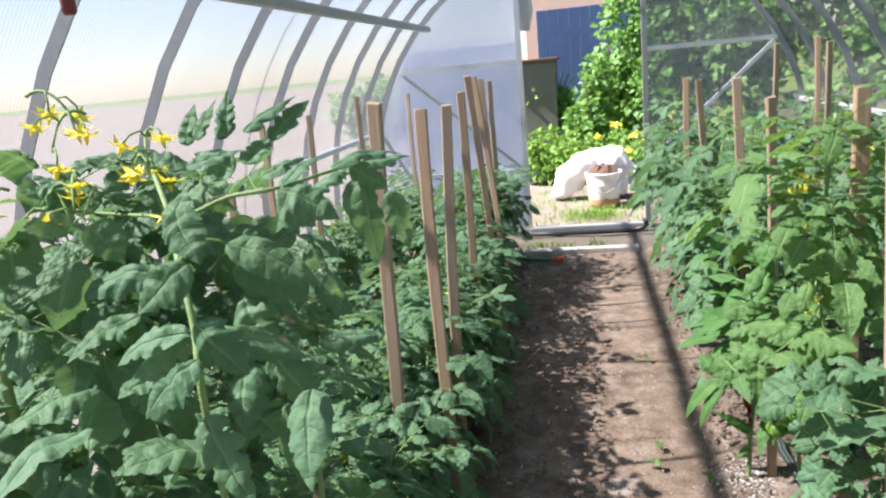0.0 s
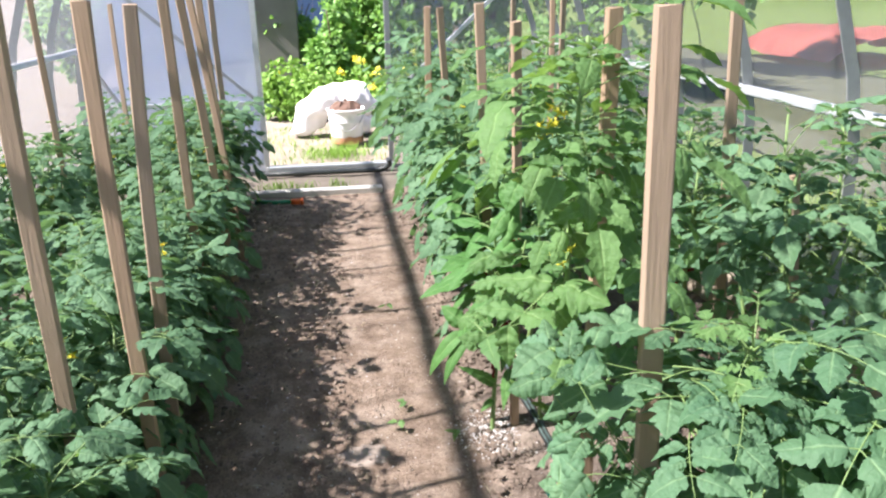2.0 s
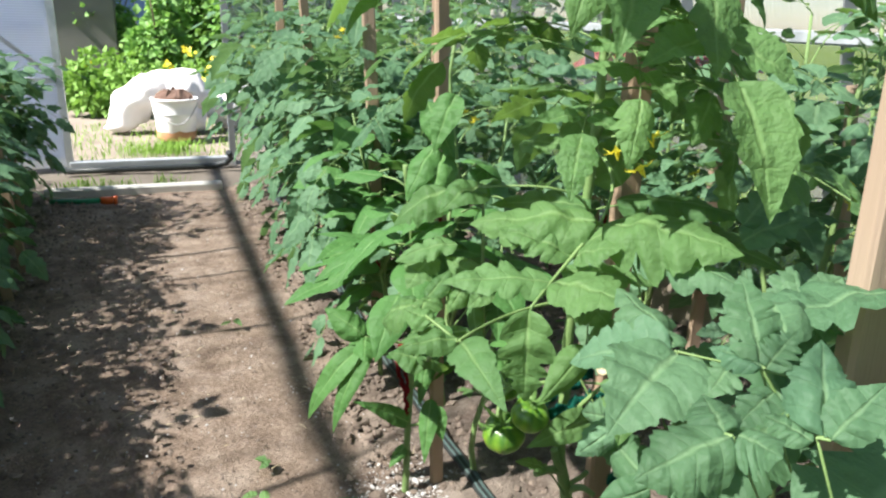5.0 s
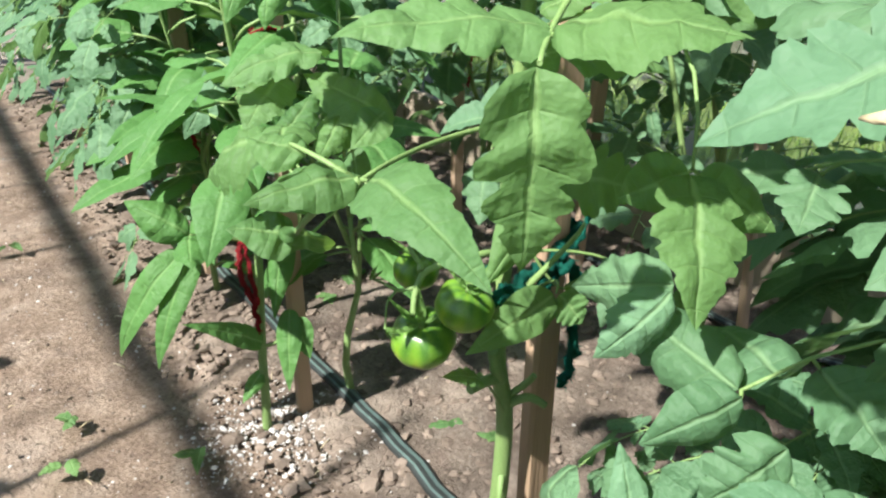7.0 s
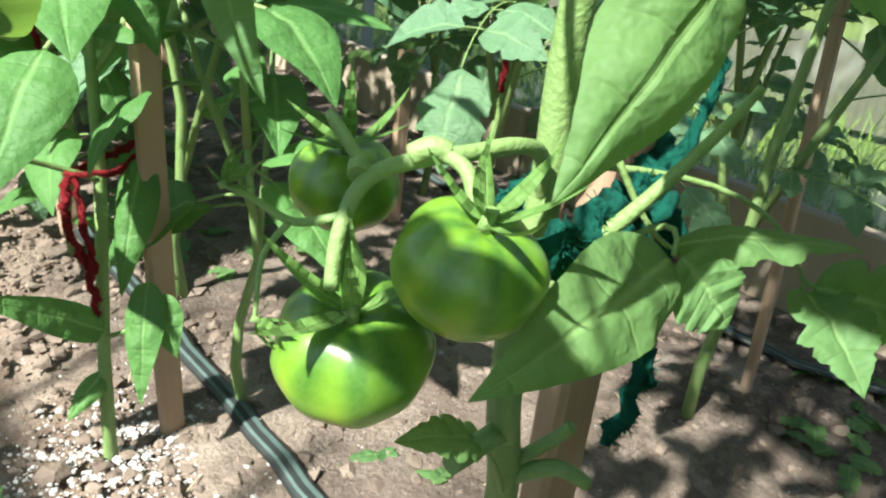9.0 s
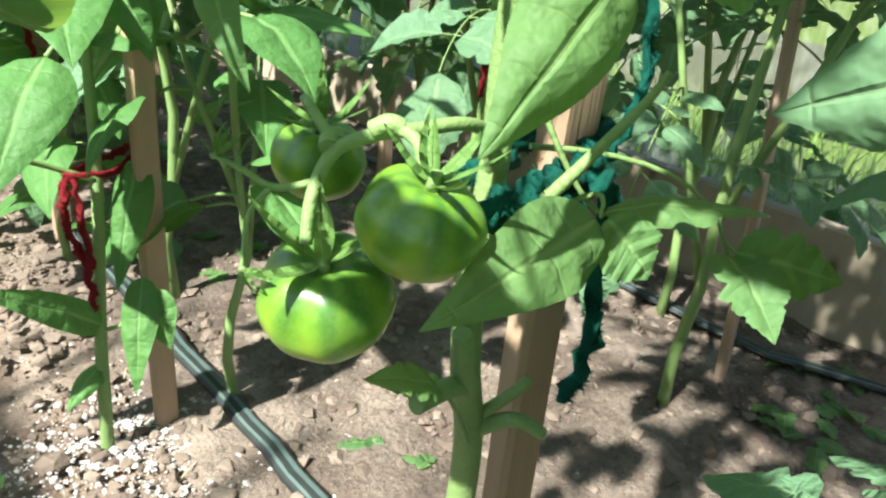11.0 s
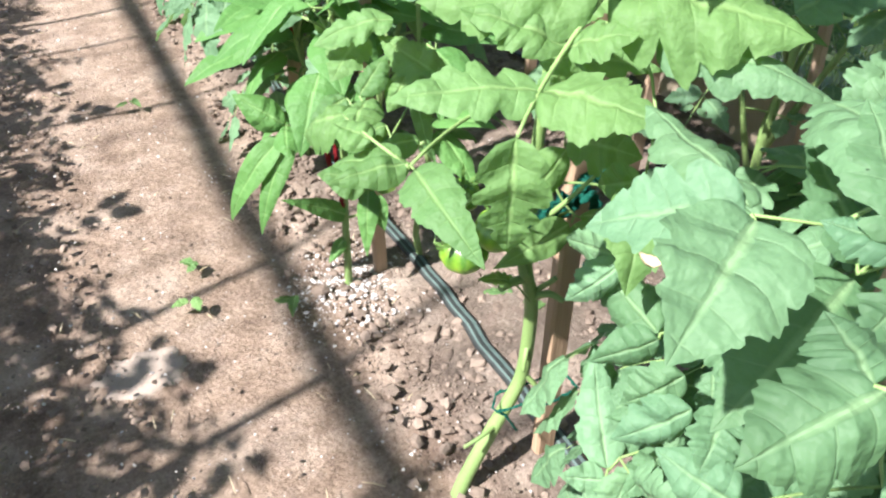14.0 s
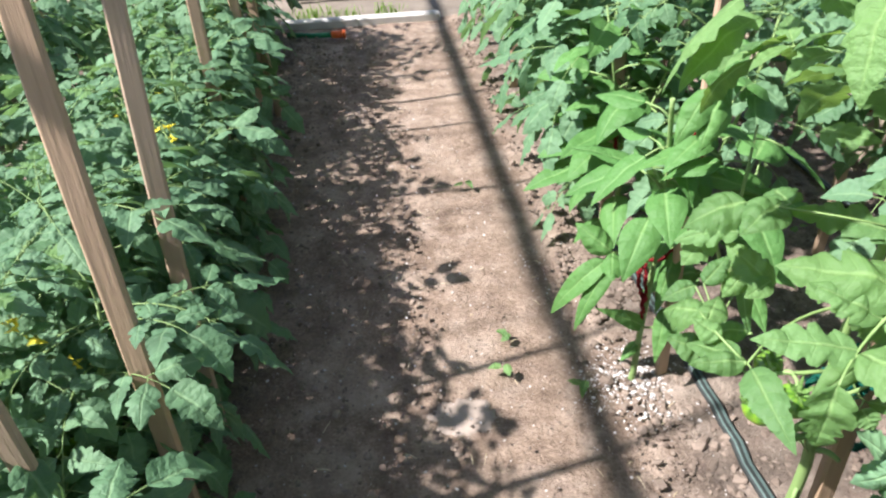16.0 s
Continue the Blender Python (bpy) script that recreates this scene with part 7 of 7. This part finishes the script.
def leaf_cloud(rs, centre, radii, count, size, aspect=0.42, up=0.5, shell=0.35):
    """Vertices and faces of many small folded leaves spread through an uneven crown."""
    c, rd = np.array(centre), np.array(radii)
    d = rs.normal(size=(count, 3))
    d /= np.linalg.norm(d, axis=1)[:, None]
    rad = (shell + (1 - shell) * rs.rand(count)) ** 0.6
    lump = np.array([0.78 + 0.5 * noise.noise((float(q[0]) * 2.1 + centre[0], float(q[1]) * 2.1 + centre[1], float(q[2]) * 2.1)) for q in d])
    p = c + d * rd * (rad * lump)[:, None]
    p[:, 2] = np.maximum(p[:, 2], 0.03)
    yv = d + rs.normal(size=(count, 3)) * 0.8 + (0, 0, -0.3)
    yv /= np.linalg.norm(yv, axis=1)[:, None]
    nz = rs.normal(size=(count, 3)) * 0.5 + (-0.2, -0.2, up)
    xv = np.cross(yv, nz)
    xv /= np.linalg.norm(xv, axis=1)[:, None] + 1e-9
    zv = np.cross(xv, yv)
    ln = size * rs.uniform(0.6, 1.3, (count, 1))
    w = ln * aspect
    v = np.stack([p, p + yv * ln * 0.4 + xv * w + zv * ln * 0.10, p + yv * ln - zv * ln * 0.12, p + yv * ln * 0.4 - xv * w + zv * ln * 0.10, p + yv * ln * 0.5], 1)
    base = (np.arange(count) * 5)[:, None]
    f = np.concatenate([base + (0, 1, 4), base + (1, 2, 4), base + (2, 3, 4), base + (3, 0, 4)])
    return v.reshape(-1, 3), f


def cloud_object(name, pieces, mat, parent=None, label="", category="", kind=""):
    vs, fs, off = [], [], 0
    for v, f in pieces:
        vs.append(v)
        fs.append(f + off)
        off += len(v)
    me = bpy.data.meshes.new(name)
    me.from_pydata(np.concatenate(vs).tolist(), [], np.concatenate(fs).tolist())
    me.materials.append(mat)
    ob = new(name, me)
    if parent:
        ob.parent = parent
    return tagged(ob, label, category, kind=kind)


def bush(x, y, height, spread, seed, count=2600, size=0.09, label="leafy green garden bush", mat=None, name="bush"):
    rs = np.random.RandomState(seed)
    lr = random.Random(seed)
    ob = empty(name, label, "bush" if name == "bush" else "tree", "bushes")
    for k in range(4):
        a = lr.uniform(0, 6.28)
        top = (x + math.cos(a) * spread * 0.5, y + math.sin(a) * spread * 0.5, height * 0.8)
        bm = bmesh.new()
        tube(bm, bezier((x, y, -0.03), (x, y, height * 0.4), top, 6), [0.035 * height / 2 * (1 - 0.12 * i) for i in range(7)], 7)
        part("trunk" if k == 0 else "limb", bm, BARK, ob)
    pcs = []
    for k in range(7):
        a = lr.uniform(0, 6.28)
        q = lr.uniform(0.1, 0.6)
        pcs.append(leaf_cloud(rs, (x + math.cos(a) * spread * q, y + math.sin(a) * spread * q, height * lr.uniform(0.3, 0.82)), (spread * 0.55, spread * 0.5, height * 0.27), count // 7, size))
    cloud_object("crown", pcs, mat or BUSH, ob)
    return ob


bush(0.12, 8.5, 1.15, 0.36, 8, 1500, 0.085, "low leafy bush beside the weeds")
bush(0.88, 8.6, 2.5, 0.80, 1, 4200, 0.095, "broad-leaved green bush behind the yard")
bush(1.75, 8.2, 2.7, 0.95, 2, 4200, 0.10, "tall green bush behind the greenhouse wall")
bush(0.60, 9.3, 1.6, 0.6, 3, 3000, 0.085, "dense green bush in the shade of the fence")
bush(2.7, 7.6, 2.4, 0.9, 4, 3000, 0.10, "green bush beside the greenhouse")
bush(-2.8, 9.5, 1.2, 0.8, 6, 2600, 0.10, "green bush beyond the yard")
bush(-0.35, 9.9, 1.2, 0.5, 7, 1800, 0.08, "low dark bush by the shed")
for k, (x, y, h) in enumerate(((12.0, 8.0, 2.4), (11.5, 3.5, 2.2), (11.0, -1.0, 2.6), (1.0, -7.0, 3.0), (-2.5, -7.5, 2.6), (4.5, -6.5, 2.4), (4.6, 9.5, 3.0))):
    bush(x, y, h, 1.5, 20 + k, 2600, 0.16, "large green garden shrub seen through the clear wall")


def weeds():
    rs = np.random.RandomState(9)
    pcs = []
    lr = random.Random(9)
    for k in range(46):
        x, y = lr.uniform(-0.75, 1.6), lr.uniform(6.75, 8.2)
        if -0.3 < x < 1.05 and y < 6.9:
            y += 0.3
        h = lr.uniform(0.22, 0.50)
        pcs.append(leaf_cloud(rs, (x, y, h * 0.55), (0.17, 0.17, h * 0.55), 130, 0.075, 0.34))
    cloud_object("weeds", pcs, WEED, None, "rank yellow-green weeds and flowers at the yard's edge", "weeds", "stuff")
    pcs = []
    for k in range(18):
        x, y = lr.uniform(-0.65, 1.5), lr.uniform(6.7, 7.9)
        pcs.append(leaf_cloud(rs, (x, y, lr.uniform(0.3, 0.55)), (0.035, 0.035, 0.02), 9, 0.035, 0.5))
    cloud_object("weed_flowers", pcs, PETAL, None, "scattered small yellow weed flowers", "flowers", "stuff")
    # short grass: tufts by the door, in front of the bucket and the lawn along the wall
    vs, fs = [], []
    for k in range(9000):
        if k < 500:
            x, y, h = lr.gauss(0.05, 0.10), lr.gauss(5.55, 0.09), lr.uniform(0.02, 0.06)
        elif k < 660:
            c = ((-0.30, 4.70), (-0.16, 4.62), (-0.36, 4.60), (0.05, 4.66))[k % 4]
            x, y, h = lr.gauss(c[0], 0.05), lr.gauss(c[1], 0.04), lr.uniform(0.01, 0.05)
        elif k < 1500:
            x, y, h = lr.uniform(-0.8, 0.5), lr.uniform(5.2, 6.6), lr.uniform(0.02, 0.05)
        else:
            x, y, h = 1.46 + abs(lr.gauss(0, 0.5)), lr.uniform(0.4, 5.2), lr.uniform(0.06, 0.22)
        a = lr.uniform(0, 6.28)
        d = Vector((math.cos(a), math.sin(a), 0))
        s = Vector((-d.y, d.x, 0)) * lr.uniform(0.0015, 0.004)
        b = len(vs)
        vs += [(x - s.x, y - s.y, -0.01), (x + s.x, y + s.y, -0.01), (x + d.x * h * 0.3 + s.x * 0.7, y + d.y * h * 0.3 + s.y * 0.7, h * 0.7), (x + d.x * h * 0.3 - s.x * 0.7, y + d.y * h * 0.3 - s.y * 0.7, h * 0.7), (x + d.x * h * 0.8, y + d.y * h * 0.8, h)]
        fs += [(b, b + 1, b + 2, b + 3), (b + 3, b + 2, b + 4)]
    me = bpy.data.meshes.new("grass")
    me.from_pydata(vs, [], fs)
    me.materials.append(GRASS)
    tagged(new("grass", me), "bright green grass tufts by the door and along the wall", "grass", kind="stuff")


weeds()

# fence, shed and what shows through the clear wall
fence = empty("fence", "blue painted board fence behind the bushes", "fence")
for k in range(16):
    bm = bmesh.new()
    box(bm, -0.58 + 0.16 * k, -0.58 + 0.16 * k + 0.158, 11.5, 11.53, 0.0, 1.90, 0.004)
    part("board", bm, BLUE, fence)
for z in (0.4, 1.5):
    bm = bmesh.new()
    box(bm, -0.58, 1.98, 11.534, 11.58, z, z + 0.09, 0.004)
    part("rail", bm, BLUE, fence)
shed = empty("shed", "low dark grey garden shed in shadow", "shed")
bm = bmesh.new()
box(bm, -1.5, -0.28, 9.5, 10.4, 0.0, 1.16, 0.01)
part("wall", bm, SHED, shed)
bm = bmesh.new()
box(bm, -1.56, -0.24, 9.44, 10.46, 1.16, 1.20, 0.008)
part("roof", bm, DARK, shed, "dark flat roof")
bm = bmesh.new()
box(bm, -1.0, 3.0, 15.0, 15.3, 0.0, 3.9, 0.02)
thing("house_wall", bm, PINKROOF, "pale pink house wall in the distance", "house")
bm = bmesh.new()
rows = [[bm.verts.new((7.0 + 0.30 * i + 0.06 * math.sin(j * 1.7), 9.6 + 0.22 * j + 0.05 * math.sin(i * 2.1), 0.10 + 0.38 * math.sin(math.pi * i / 9) ** 0.6 + 0.12 * noise.noise((i * 0.6, j * 0.5, 8)))) for j in range(13)] for i in range(10)]
for a, b in zip(rows, rows[1:]):
    for q in range(12):
        bm.faces.new((a[q], a[q + 1], b[q + 1], b[q]))
bmesh.ops.solidify(bm, geom=bm.faces[:], thickness=0.01)
smooth(bm)
thing("red_cloth", bm, RED, "bright red cloth spread over a heap outside the clear wall", "cloth")
bm = bmesh.new()
n = 30
rows = [[bm.verts.new((3.0 + 4.0 * i / 12 + 0.25 * noise.noise((j * 0.4, i, 2)), -4.0 + 20.0 * j / n, 0.0 + 0.10 * math.sin(math.pi * i / 12) + 0.05 * noise.noise((i * 0.9, j * 0.9, 4)))) for j in range(n + 1)] for i in range(13)]
for a, b in zip(rows, rows[1:]):
    for q in range(n):
        bm.faces.new((a[q], a[q + 1], b[q + 1], b[q]))
smooth(bm)
thing("garden_bed", bm, BROWN, "bare brown garden bed beyond the lawn outside the clear wall", "garden bed", kind="structure")

# rolled cloth at the door head
bm = bmesh.new()
tube(bm, [(-0.37, 5.06, 1.92), (-0.36, 5.07, 1.7), (-0.345, 5.07, 1.5), (-0.35, 5.065, 1.38)], [0.03, 0.045, 0.05, 0.035], 16)
for v in bm.verts:
    v.co.x += 0.008 * math.sin(v.co.z * 60 + v.co.y * 90)
smooth(bm)
thing("door_cloth", bm, FABRIC, "bunched grey cloth hanging at the door head", "cloth")
# tool handle hung from the roof rail
bm = bmesh.new()
tube(bm, [(-0.985, 1.43, 1.45), (-0.985, 1.43, 1.385), (-0.985, 1.43, 1.362), (-0.985, 1.43, 1.356)], [0.013, 0.014, 0.014, 0.010], 14)
hang = thing("hanging_weight", bm, plain_material("rusty_red", (0.16, 0.035, 0.03), (0.26, 0.06, 0.05), 0.6, 40.0), "dark red weight hung from the roof rail", "weight")
